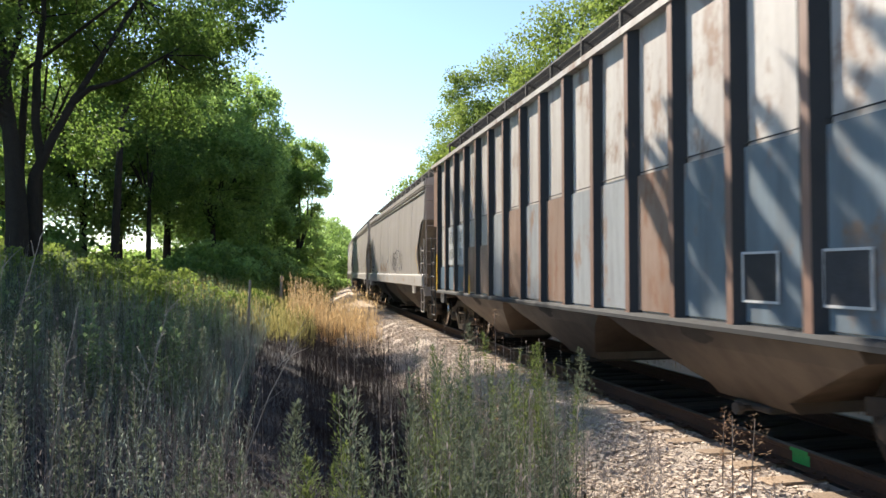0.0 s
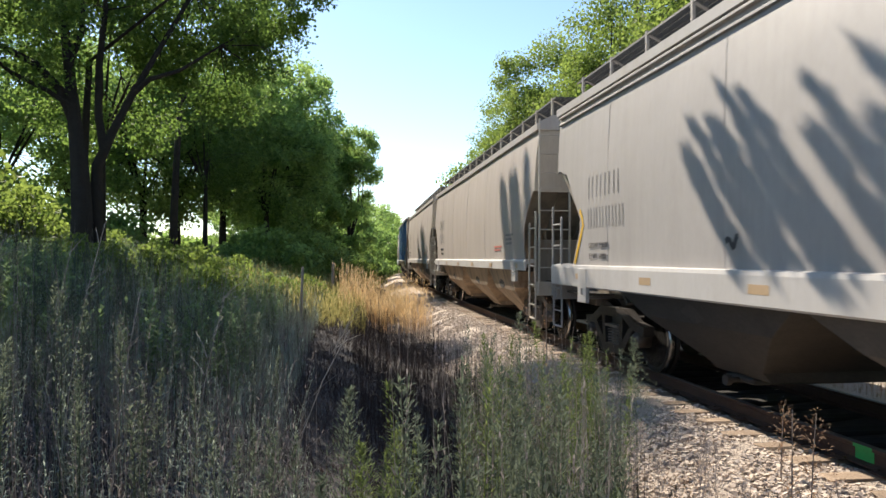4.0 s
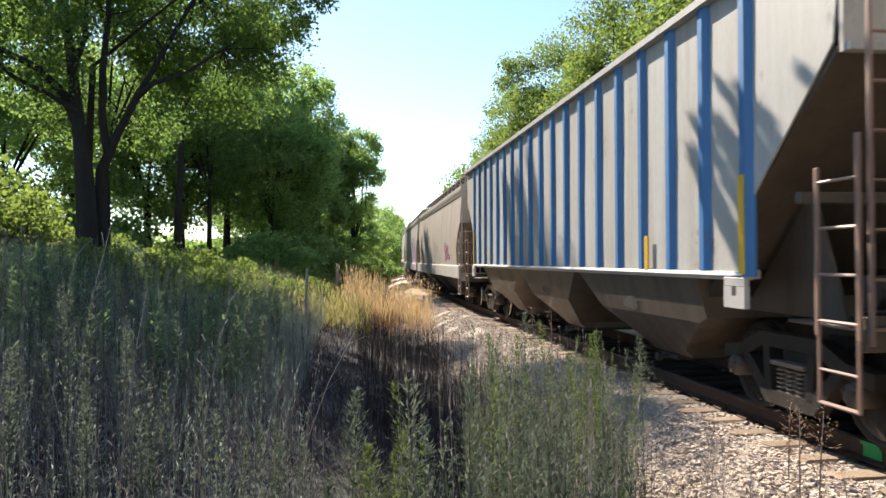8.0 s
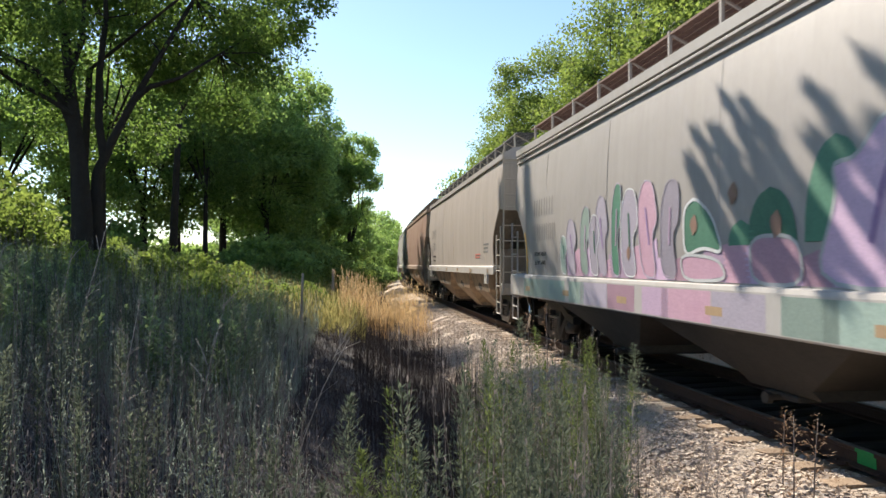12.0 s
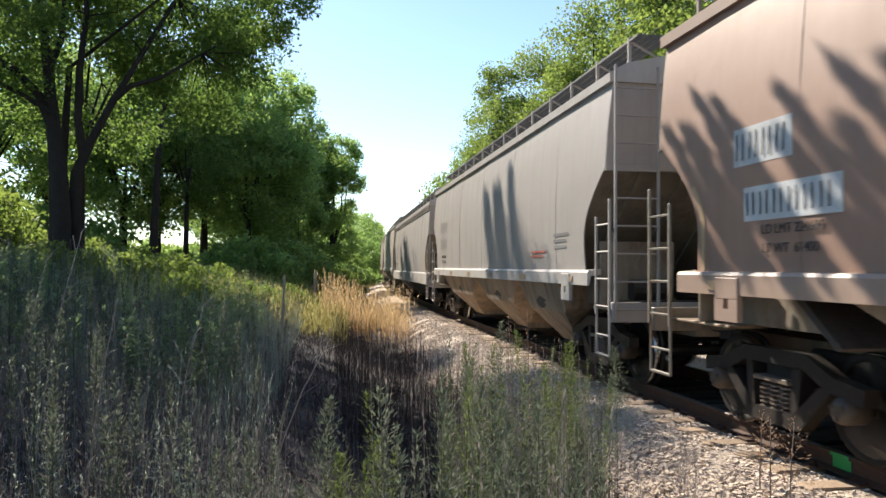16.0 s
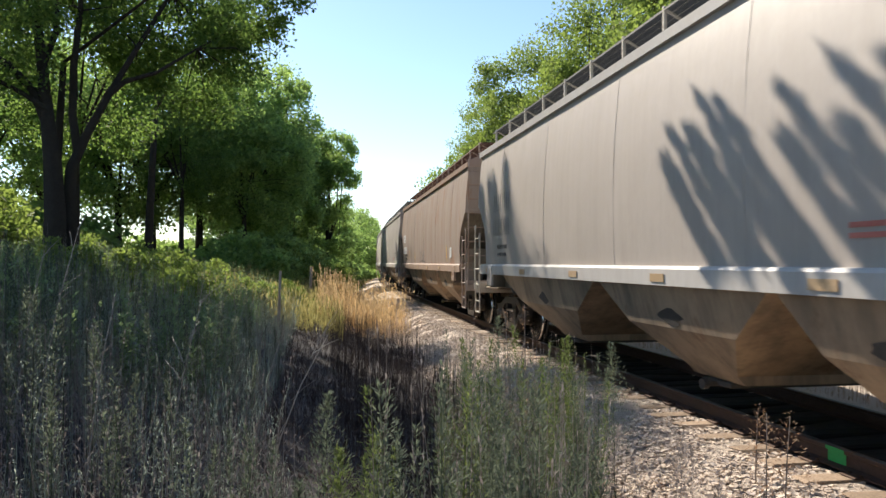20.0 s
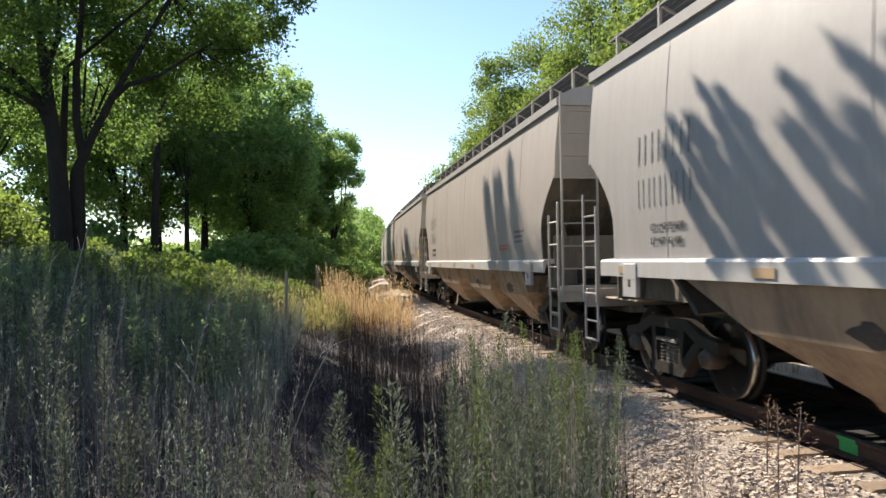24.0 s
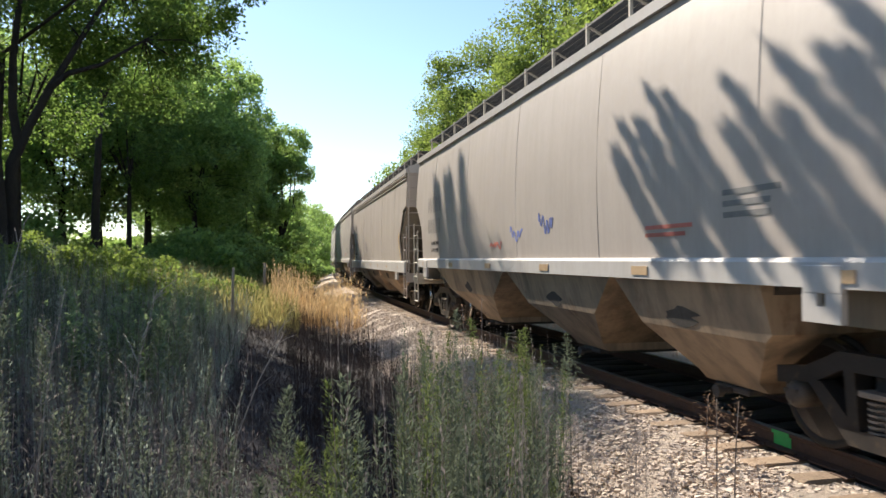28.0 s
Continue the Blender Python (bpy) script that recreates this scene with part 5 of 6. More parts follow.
    stuff("fresh_shoulder_weeds", plumes_mesh("fresh_shoulder_weeds", scatter(56, 0.2, 2.6, 2.2, 6.4, 35, shoulder, 0.6), (0.7, 1.55), FRESH, 35), "yellow-green plumed weeds at the foot of the ballast", "weeds")
    stuff("bank_plumes", plumes_mesh("bank_plumes", scatter(230, -5, 0.3, 3.0, 10, 36, bank, 0.5), (0.7, 1.3), SHOULDER, 36), "plumed grey-green weeds on the bank", "weeds")
    stuff("dry_shoulder_stalks", weeds_mesh("dry_shoulder_stalks", scatter(420, 0.2, 2.7, 2.3, 8.5, 37, shoulder, 0.5), (0.8, 1.65), 14, 0.05, DRYSTALK, 37, 0.0035, 0.9, 0.1, 4, 0.3, 0.3, 0.1), "dry brown stalks among the plumed weeds", "weeds")
    gold = lambda x, y: -5.3 < beside(x, y) < -2.6
    stuff("straw_grass", weeds_mesh("straw_grass", scatter(1200, -0.2, 4.0, 20.5, 30, 26, gold, 0.6), (0.6, 1.7), 10, 0.15, STRAW, 26, 0.003, 1.15, 0.18, 3, 0.2, 0.25, 0.045), "sunlit straw-coloured tall grass", "grass")
    stuff("bank_straw", weeds_mesh("bank_straw", scatter(3000, -5, 1.4, 17, 36, 27, lambda x, y: -9 < beside(x, y) < -4.6), (0.4, 0.95), 6, 0.2, PALEGREEN, 27, 0.003, 1.0, 0.2, 3, 0.3, 0.1, 0.06), "pale dry grass on the sunny part of the bank", "grass")
    far = lambda x, y: 2.3 < beside(x, y) < 10
    stuff("trackside_stalks", weeds_mesh("trackside_stalks", scatter(7000, 7, 20, 4, 50, 28, far, 0.3), (0.4, 1.4), 5, 0.1, PALESTALK, 28, 0.005, 0.9), "pale dry stalks beyond the rails", "weeds")


build_weeds()

# ---- paint schemes ----
GREY = car_paint("pale_grey_enamel", (0.355, 0.325, 0.305), (0.26, 0.235, 0.21), (0.17, 0.085, 0.045), 0.45, 0.70)
BEIGE = car_paint("grey_beige_enamel", (0.385, 0.335, 0.298), (0.30, 0.25, 0.21), (0.2, 0.11, 0.06), 0.45, 0.70)
WHITISH = car_paint("chalky_sill_paint", (0.45, 0.425, 0.4), (0.33, 0.285, 0.25), (0.22, 0.12, 0.07), 0.4, 0.66)
TAN = car_paint("dusty_slope_sheet", (0.31, 0.222, 0.145), (0.1, 0.08, 0.06), (0.15, 0.085, 0.045), 0.9, 0.56, 0.6)
RED = car_paint("faded_oxide_red", (0.31, 0.19, 0.14), (0.27, 0.165, 0.12), (0.16, 0.07, 0.035), 0.6, 0.62)
GREYRED = car_paint("greyed_oxide_red", (0.31, 0.25, 0.215), (0.27, 0.175, 0.13), (0.3, 0.165, 0.105), 0.8, 0.54)
REDSILL = car_paint("faded_red_sill", (0.34, 0.24, 0.185), (0.27, 0.18, 0.13), (0.17, 0.08, 0.04), 0.5, 0.62)
STEELBLUE = car_paint("weathered_dirty_white", (0.43, 0.415, 0.39), (0.27, 0.215, 0.17), (0.24, 0.13, 0.08), 0.7, 0.60)
BLUE = car_paint("blue_enamel", (0.045, 0.17, 0.38), (0.05, 0.1, 0.18), (0.14, 0.08, 0.05), 0.5, 0.66)
PALEBLUE = car_paint("washed_white_blue", (0.58, 0.545, 0.505), (0.32, 0.27, 0.24), (0.26, 0.14, 0.085), 0.8, 0.53)
BLACKRIB = car_paint("black_rib_paint", (0.022, 0.024, 0.027), (0.06, 0.05, 0.042), (0.15, 0.08, 0.05), 0.35, 0.64, 0.75)
SOOTY = car_paint("sooty_slope_sheet", (0.1, 0.074, 0.053), (0.05, 0.04, 0.034), (0.13, 0.075, 0.045), 0.7, 0.58)
CREAM = car_paint("cream_end_paint", (0.45, 0.41, 0.345), (0.31, 0.26, 0.205), (0.22, 0.13, 0.08), 0.5, 0.66)
DULLEND = car_paint("dull_olive_end", (0.235, 0.205, 0.165), (0.11, 0.092, 0.074), (0.13, 0.08, 0.05), 0.85, 0.56)
OXIDE = car_paint("brown_oxide_end", (0.29, 0.175, 0.13), (0.12, 0.08, 0.065), (0.1, 0.05, 0.03), 0.6, 0.6)
BROWNBOARD = grainy("rusty_grating", (0.10, 0.06, 0.045), (0.2, 0.12, 0.09), 6, 0.8, 0.2, 0.2)

# ---- the train ----
SPEED = 10.6045
# coupling lines up the track at the start, then pattern, paint, sill, bays, label
# bays in DARK have the shade below the sill painted in
GAP0 = 1.6
SHIFT = -0.45
TRAIN = [
    (19.32, RIBBED, "ribbed", PALEBLUE, BLACKRIB, SOOTY, "weathered grey-blue hopper car with black upright ribs", GRATE),
    (37.29, FLAT, "flat", GREY, WHITISH, DARK, "pale grey covered hopper car with dark scrawls", GRATE),
    (55.30, FLAT, "flat", GREY, WHITISH, DARK, "pale grey covered hopper car with a broad white sill", GRATE),
    (72.36, SMOOTH, "smooth", BEIGE, WHITISH, TAN, "beige-grey covered hopper car with smooth sides", GRATE),
    (89.30, SMOOTH, "smooth", BEIGE, WHITISH, TAN, "beige-grey covered hopper car with smooth sides", GRATE),
    (107.42, RIBBLUE, "ribblue", STEELBLUE, BLUE, SOOTY, "dirty white hopper car with bright blue ribs", None),
    (125.32, DEEP, "deep", BEIGE, WHITISH, DARK, "beige covered hopper car with pink lettering sprayed on it", BROWNBOARD),
    (143.13, DEEP, "deep", GREY, WHITISH, DARK, "grey covered hopper car covered in purple and green graffiti", BROWNBOARD),
    (159.77, SMOOTH, "smooth", BEIGE, WHITISH, TAN, "beige covered hopper car with smooth sides", GRATE),
    (178.18, SMOOTH, "smooth", RED, REDSILL, TAN, "faded red-brown covered hopper car", GRATE),
    (194.97, SMOOTH, "smooth", GREY, WHITISH, TAN, "grey covered hopper car with smooth sides", GRATE),
    (212.55, DEEP, "deep", GREY, WHITISH, DARK, "light grey covered hopper car with a deep sill", GRATE),
    (229.55, SMOOTH, "smooth", BEIGE, WHITISH, TAN, "grey-beige covered hopper car with smooth sides", GRATE),
    (247.35, SMOOTH, "smooth", GREYRED, REDSILL, TAN, "greyish red-brown covered hopper car", BROWNBOARD),
    (265.15, SMOOTH, "smooth", GREY, WHITISH, TAN, "grey covered hopper car with smooth sides", GRATE),
    (282.32, SMOOTH, "smooth", BEIGE, WHITISH, TAN, "grey-beige covered hopper car with smooth sides", GRATE),
    (299.25, SMOOTH, "smooth", BEIGE, WHITISH, TAN, "pale beige covered hopper car with yellow patches", GRATE),
    (316.5, SMOOTH, "smooth", BEIGE, WHITISH, TAN, "grey-beige covered hopper car with blue scribbles", GRATE),
    (334.3, FLAT, "flat", BEIGE, WHITISH, TAN, "beige covered hopper car with a broad pale sill", GRATE),
    (352.0, SMOOTH, "smooth", GREY, WHITISH, TAN, "grey covered hopper car with smooth sides", GRATE),
    (369.4, SMOOTH, "smooth", GREY, WHITISH, TAN, "grey covered hopper car with smooth sides", GRATE),
]
CARS = []
front = GAP0
for rear, kind, kname, paint, sill, bay, text, board in TRAIN:
    length = round(rear - front, 2)
    car = hopper_car(kind, kname, round(length, 1), paint, sill, bay, text, 3, BLUE if kind is RIBBLUE else BLACKRIB, board)
    CARS.append((car, (front + rear) / 2 + SHIFT - Y_START, kind, length))
    front = rear


# ---- markings, patches and sprayed paint on the cars ----
PINK = grainy("magenta_spray", (0.42, 0.08, 0.2), (0.5, 0.12, 0.26), 9, 0.5, 0.1)
PURPLE = grainy("purple_spray", (0.26, 0.16, 0.34), (0.36, 0.24, 0.42), 6, 0.5, 0.1)
LILAC = grainy("lilac_spray", (0.46, 0.32, 0.46), (0.58, 0.42, 0.55), 6, 0.5, 0.1)
SEAGREEN = grainy("green_spray", (0.05, 0.16, 0.11), (0.1, 0.26, 0.17), 6, 0.5, 0.1)
BLUESPRAY = grainy("blue_spray", (0.1, 0.14, 0.4), (0.18, 0.22, 0.5), 8, 0.5, 0.1)
REDSPRAY = grainy("red_stencil", (0.42, 0.1, 0.08), (0.52, 0.18, 0.14), 8, 0.5, 0.1)
HAZE = grainy("pale_violet_haze", (0.34, 0.31, 0.37), (0.42, 0.37, 0.44), 4, 0.5, 0.1)
SEAHAZE = grainy("pale_green_haze", (0.24, 0.33, 0.29), (0.32, 0.4, 0.35), 4, 0.5, 0.1)
PINKHAZE = grainy("soft_pink_spray", (0.44, 0.25, 0.33), (0.54, 0.34, 0.42), 5, 0.5, 0.1)
PATCH = grainy("pale_repaint_patch", (0.52, 0.53, 0.53), (0.62, 0.63, 0.63), 5, 0.5, 0.1)
DULLBLUE = car_paint("dull_blue_spray", (0.1, 0.17, 0.24), (0.2, 0.22, 0.22), (0.28, 0.24, 0.1), 0.7, 0.6)
PATCHGREY = car_paint("grey_blue_spray", (0.36, 0.375, 0.385), (0.19, 0.19, 0.195), (0.27, 0.15, 0.085), 0.9, 0.52)
SLATE = car_paint("slate_blue_spray", (0.17, 0.215, 0.25), (0.1, 0.115, 0.13), (0.22, 0.13, 0.075), 0.8, 0.56)
RUSTPANEL = car_paint("rust_washed_panel", (0.34, 0.24, 0.19), (0.2, 0.12, 0.08), (0.24, 0.11, 0.06), 0.9, 0.5)
OCHRE = grainy("rusty_stain", (0.28, 0.15, 0.08), (0.36, 0.22, 0.13), 5, 0.7, 0.1)


def words(kind, car, text, y, z, size, material, s=-1):
    """Painted words, read down the car."""
    cu = bpy.data.curves.new("lettering", "FONT")
    cu.body, cu.size, cu.extrude = text, size, 0.002
    tmp = bpy.data.objects.new("lettering", cu)
    me = bpy.data.meshes.new_from_object(tmp)
    bpy.data.objects.remove(tmp)
    me.materials.clear()
    me.materials.append(material)
    ob = part("lettering", me, None, car, "stencilled weight lettering")
    x = side_x(kind, z + size / 2) + 0.012
    ob.matrix_local = Matrix(((0, 0, -1, -x), (-1, 0, 0, y), (0, 1, 0, z), (0, 0, 0, 1)))
    return ob


def marks(car, kind, length, y, z, counts, h, w, material=WORNBLACK, off=0.008):
    """Big characters become one block each; small unreadable lines one bar each."""
    for line, n in enumerate(counts):
        zz = z - line * h * 1.9
        if h > 0.12:
            for k in range(n):
                part("painted_character", sign_bars(kind, y - k * w * 1.28, zz, (1,), h, w, off=off), material, car)
        else:
            part("painted_line", ribbon(kind, [(y, zz + h / 2), (y - n * w * 1.2, zz + h / 2)], h, off), material, car)


def reflectors(car, kind, length, material, n, zlow):
    for k in range(n):
        y = -length / 2 + 2.0 + (length - 4.0) * k / (n - 1)
        part("reflector", shared(("reflector", kind.sill_bot, k, n, round(length, 1), material.name), lambda: plate(kind, y - 0.16, zlow, y + 0.16, zlow + 0.09, 0.002, -1, True), material), None, car, "small reflector strip")


def scribble(kind, y, z, w, h, seed, turns=7):
    """Loose looping strokes within a box, y down the car."""
    rnd = random.Random(seed)
    pts = []
    for k in range(turns * 2 + 1):
        pts.append((y - w * k / (turns * 2) + rnd.uniform(-0.08, 0.08) * w, z + h * ((k % 2) * rnd.uniform(0.6, 1.0) + (1 - k % 2) * rnd.uniform(0, 0.3))))
    smooth = []
    for a, b, c in zip(pts, pts[1:], pts[2:]):
        for t in (0.0, 0.33, 0.66):
            p = [(1 - t) ** 2 * (a[i] + b[i]) / 2 + 2 * t * (1 - t) * b[i] + t * t * (b[i] + c[i]) / 2 for i in (0, 1)]
            smooth.append(tuple(p))
    return smooth


def arc(cy, cz, ry, rz, a0, a1, n=9):
    return [(cy + ry * math.cos(radians(a0 + (a1 - a0) * k / n)), cz + rz * math.sin(radians(a0 + (a1 - a0) * k / n))) for k in range(n + 1)]


def rounded(pts):
    """The corners of a stroke, eased into curves."""
    out = [pts[0]]
    for a, b, c in zip(pts, pts[1:], pts[2:]):
        for t in (0.0, 0.5, 1.0):
            out.append(tuple((1 - t) ** 2 * (a[i] + b[i]) / 2 + 2 * t * (1 - t) * b[i] + t * t * (b[i] + c[i]) / 2 for i in (0, 1)))
    return out + [pts[-1]]


def filled(kind, pts, off=0.006, s=-1, step=0.05):
    """A painted area that follows the curve of the side; pts: its outline (y, z)."""
    bm = bmesh.new()
    z0, z1 = min(z for _, z in pts), max(z for _, z in pts)
    n = max(2, int((z1 - z0) / step))
    def crossings(z):
        ys = []
        for (ya, za), (yb, zb) in zip(pts, pts[1:] + pts[:1]):
            if (za <= z) != (zb <= z):
                ys.append(ya + (yb - ya) * (z - za) / (zb - za))
        return sorted(ys)
    h = (z1 - z0) / n
    below = {}
    for k in range(n):
        za, zb = z0 + k * h, z0 + (k + 1) * h
        mid, hi = crossings((za + zb) / 2), crossings(zb - h * 0.02)
        above = {}
        for i in range(0, len(mid) - 1, 2):
            top = hi[i:i + 2] if len(hi) == len(mid) else mid[i:i + 2]
            if i in below and below["n"] == len(mid):
                v = below[i]
            else:
                lo = crossings(za + h * 0.02)
                lo = lo[i:i + 2] if len(lo) == len(mid) else mid[i:i + 2]
                v = [bm.verts.new((s * (side_x(kind, za) + off), y, za)) for y in lo]
            w = [bm.verts.new((s * (side_x(kind, zb) + off), y, zb)) for y in top]
            bm.faces.new((v[0], v[1], w[1], w[0]))
            above[i] = w
        below = {**above, "n": len(mid)}
    return close(bm)


def stroke(car, kind, pts, w, material, text="", off=0.006):
    part("sprayed_stroke", ribbon(kind, pts, w, off), material, car, text)


def yellow_edge(car, kind, length, material=YELLOW):
    for q in (-1, 1):
        pts = [(q * (length / 2 - cut(kind, z) - 0.12), z) for z in np.linspace(kind.sill_top + 0.02, kind.sill_top + 0.85, 8)]
        part("edge_stripe", ribbon(kind, pts, 0.07, 0.006), material, car, "yellow edge stripe")


def dress():
    for i, (car, s0, kind, length) in enumerate(CARS):
        half = length / 2
        if kind is SMOOTH:
            reflectors(car, kind, length, ORANGE, 6, kind.sill_bot + 0.04)
            white = i in (9, 13)
            if white:
                for z0, z1, ya, yb in ((2.52, 2.86, 2.55, 1.75), (2.02, 2.32, 3.1, 1.9)):
                    sh = 0.45 if i == 9 else 0.0
                    marks(car, kind, length, half - yb - sh - 0.04, z0 + 0.05, (4 if z0 > 2.4 else 6,), z1 - z0 - 0.1, 0.145, BLACKPAINT, 0.014)
                    part("repaint_patch", plate(kind, half - ya - sh, z0, half - yb - sh, z1, 0.006), PATCH, car, "pale repainted patch")
            else:
                marks(car, kind, length, half - 2.3, 2.67, (4,), 0.36, 0.26)
                marks(car, kind, length, half - 2.3, 2.17, (5,), 0.34, 0.205)
            words(kind, car, "LD LMT 224600", half - 2.6, 1.90, 0.115, BLACKPAINT)
            words(kind, car, "LT WT  61400", half - 2.6, 1.74, 0.115, BLACKPAINT)
            if i not in (9, 13):
                marks(car, kind, length, half - 12.6, 1.86, (7, 6), 0.04, 0.1, REDSPRAY)
                marks(car, kind, length, half - 13.9, 2.1, (6, 5, 5), 0.05, 0.1)
        elif kind in (DEEP, FLAT):
            reflectors(car, kind, length, ORANGE, 7, kind.sill_bot + 0.12)
            marks(car, kind, length, half - 2.25, 2.5, (4,), 0.32, 0.25)
            marks(car, kind, length, half - 2.25, 2.05, (6,), 0.3, 0.18)
            words(kind, car, "LD LMT 228600", half - 2.3, 1.76, 0.11, BLACKPAINT)
            words(kind, car, "LT WT  63000", half - 2.3, 1.60, 0.11, BLACKPAINT)
            yellow_edge(car, kind, length)
        else:
            for k, q in ((0, 1), (1, 1), (0, -1), (1, -1)) if kind is RIBBLUE else ((0, 1), (1, 1)):
                y = q * (half - kind.cut_low - 0.02 - k * (length - 2 * kind.cut_low) / (6.6 if kind is RIBBLUE else 4.6))
                bm = bmesh.new()
                x = HALF + 0.002
                box(bm, -x - 0.006, y - 0.05, kind.sill_bot + 0.02, -x - 0.001, y + 0.05, kind.sill_bot + (0.95 if k == 0 else 0.45))
                part("reflector", bm, YELLOW, car, "yellow reflector strip on a rib")

    def local(i, u):
        return CARS[i][3] / 2 + u
    # the black-ribbed car: white number patches, two framed boards
    car, _, kind, length = CARS[0]
    for y0 in (local(0, -3.98), local(0, -3.13)):
        part("repaint_patch", plate(kind, y0, 1.74, y0 + 0.7, 2.62, 0.03), PATCH, car, "white painted panel between ribs")
        marks(car, kind, length, y0 + 0.58, 2.24, (2,), 0.27, 0.19, BLACKPAINT, 0.04)
        marks(car, kind, length, y0 + 0.62, 1.86, (3 if y0 > local(0, -3.5) else 2,), 0.24, 0.16, BLACKPAINT, 0.04)
    # lower panels sprayed over in dull blue, and the joint between upper and lower sheets
    n = int((length - 2 * kind.cut_low) / kind.ribs)
    step = (length - 2 * kind.cut_low) / n
    for k in range(n):
        y0 = (k - n / 2) * step
        part("sheet_joint", plate(kind, y0 + 0.07, 2.655 + 0.02 * (k % 2), y0 + step - 0.07, 2.667 + 0.02 * (k % 2), 0.026), BLACKRIB, car)
        u = y0 + step / 2 - length / 2
        z1, m = (1.70, DULLBLUE) if u > -4.6 else (2.63, RUSTPANEL if k % 2 else PATCHGREY) if -10.6 < u < -6.4 else (2.63, SLATE) if u < -12.7 else (2.63, RUSTPANEL) if u < -11.6 else (2.63, PATCHGREY) if u < -10.6 else (2.1, RUSTPANEL)
        part("sprayed_panel", plate(kind, y0 + 0.075, 1.16, y0 + step - 0.075, z1, 0.022), m, car, "rust-stained or sprayed-over lower panel")
    for q in (-1, 1):
        bm = bmesh.new()
        ya, yb = sorted((q * (length / 2 - 1.3), q * (length / 2 - 0.78)))
        box(bm, -HALF + 0.04, ya, 2.75, -HALF + 0.085, yb, 4.26)
        part("end_panel", bm, OXIDE, car, "brown oxide end panel")
    for y0 in (local(0, -14.12), local(0, -15.04)):
        part("framed_board", plate(kind, y0, 1.34, y0 + 0.46, 1.73, 0.034), BLACKPAINT, car, "black notice board with a pale frame")
        bm = bmesh.new()
        x = side_x(kind, 2)
        for a, b, c, d in ((0, 0.46, 1.325, 1.345), (0, 0.46, 1.725, 1.745), (0, 0.02, 1.345, 1.725), (0.44, 0.46, 1.345, 1.725)):
            box(bm, -x - 0.044, y0 + a, c, -x - 0.0345, y0 + b, d)
        part("board_frame", bm, PATCH, car, "pale frame")
    # black scrawl on the second car, stains on the third
    car, _, kind, length = CARS[1]
    def tag(i, lines, w, m, text):
        for pts in lines:
            stroke(CARS[i][0], CARS[i][2], [(local(i, u), z) for u, z in rounded(pts)], w, m, text)
    loops = [[(-9.9, 2.2), (-9.72, 2.03), (-9.85, 1.87), (-10.1, 1.64)], [(-10.32, 2.02), (-10.34, 2.25), (-10.55, 2.3), (-10.68, 2.18), (-10.38, 2.03)], [(-10.2, 2.06), (-10.22, 1.88), (-10.36, 1.82), (-10.4, 1.92)],
             [(-10.24, 1.85), (-10.5, 1.62), (-10.67, 1.65), (-10.44, 1.94), (-10.55, 2.02), (-10.73, 1.95), (-10.81, 1.74), (-10.8, 1.58)]]
    tag(1, loops, 0.045, BLACKPAINT, "black sprayed outline letter")
    loops = [[(-10.66, 2.11), (-10.99, 2.1), (-11.18, 1.95), (-11.29, 1.85), (-11.02, 1.8), (-10.91, 1.92), (-11.01, 1.97)], [(-10.73, 2.11), (-10.73, 1.97), (-10.83, 1.76), (-11.11, 1.58)], [(-10.83, 2.15), (-10.96, 2.27), (-11.27, 2.29), (-11.32, 2.17), (-11.25, 2.09), (-11.43, 1.89)]]
    tag(1, loops, 0.06, BLACKPAINT, "black sprayed outline letter")
    loops = [[(-11.32, 2.17), (-11.42, 2.36), (-11.6, 2.38), (-11.7, 2.15)], [(-11.85, 2.1), (-11.51, 2.07), (-11.49, 1.89), (-11.8, 1.7)], [(-11.29, 1.77), (-11.48, 1.62), (-11.54, 1.5)], [(-11.9, 2.3), (-12.2, 2.35), (-12.3, 2.0), (-12.05, 1.85), (-12.3, 1.6)], [(-12.5, 2.3), (-12.55, 1.65), (-12.9, 1.7), (-12.85, 2.2)]]
    tag(1, loops, 0.05, BLACKPAINT, "black sprayed outline letter")
    for k in range(9):
        u = -6.1 - 0.26 * k
        stroke(car, kind, [(local(1, u), 1.6), (local(1, u - 0.05), 1.85 + 0.12 * math.sin(k * 1.7))], 0.09, OCHRE, "faded rusty scrawl")
    part("sprayed_shape", filled(kind, [(local(1, -8.7) + 0.09 * math.cos(k), 2.0 + 0.11 * math.sin(k)) for k in (0, 1, 2, 3, 4, 5)]), BLACKPAINT, car, "black smear")
    car, _, kind, length = CARS[2]
    for k, (u, z) in enumerate(((-14.2, 1.8), (-12.2, 1.7), (-6.0, 1.65))):
        stroke(car, kind, scribble(kind, local(2, u), z, 0.35, 0.22, 60 + k, 2), 0.06, BLACKPAINT, "small black smear")
    # pink three-letter piece
    car, _, kind, length = CARS[6]
    y = local(6, -13.0)
    for w, m, off in ((0.19, BLACKPAINT, 0.005), (0.11, PINK, 0.009)):
        stroke(car, kind, arc(y - 0.2, 2.02, 0.17, 0.13, 140, -90) + arc(y - 0.2, 1.74, 0.17, 0.13, 90, 320), w, m, "sprayed letter", off)
        stroke(car, kind, arc(y - 0.66, 1.86, 0.17, 0.2, 90, 450, 12), w, m, "sprayed letter", off)
        stroke(car, kind, [(y - 0.9, 1.98), (y - 1.0, 2.1), (y - 1.09, 2.03), (y - 1.09, 1.68), (y - 1.55, 1.68)], w, m, "sprayed letter", off)
    # the big lilac, purple and green piece with its pink foot
    car, _, kind, length = CARS[7]
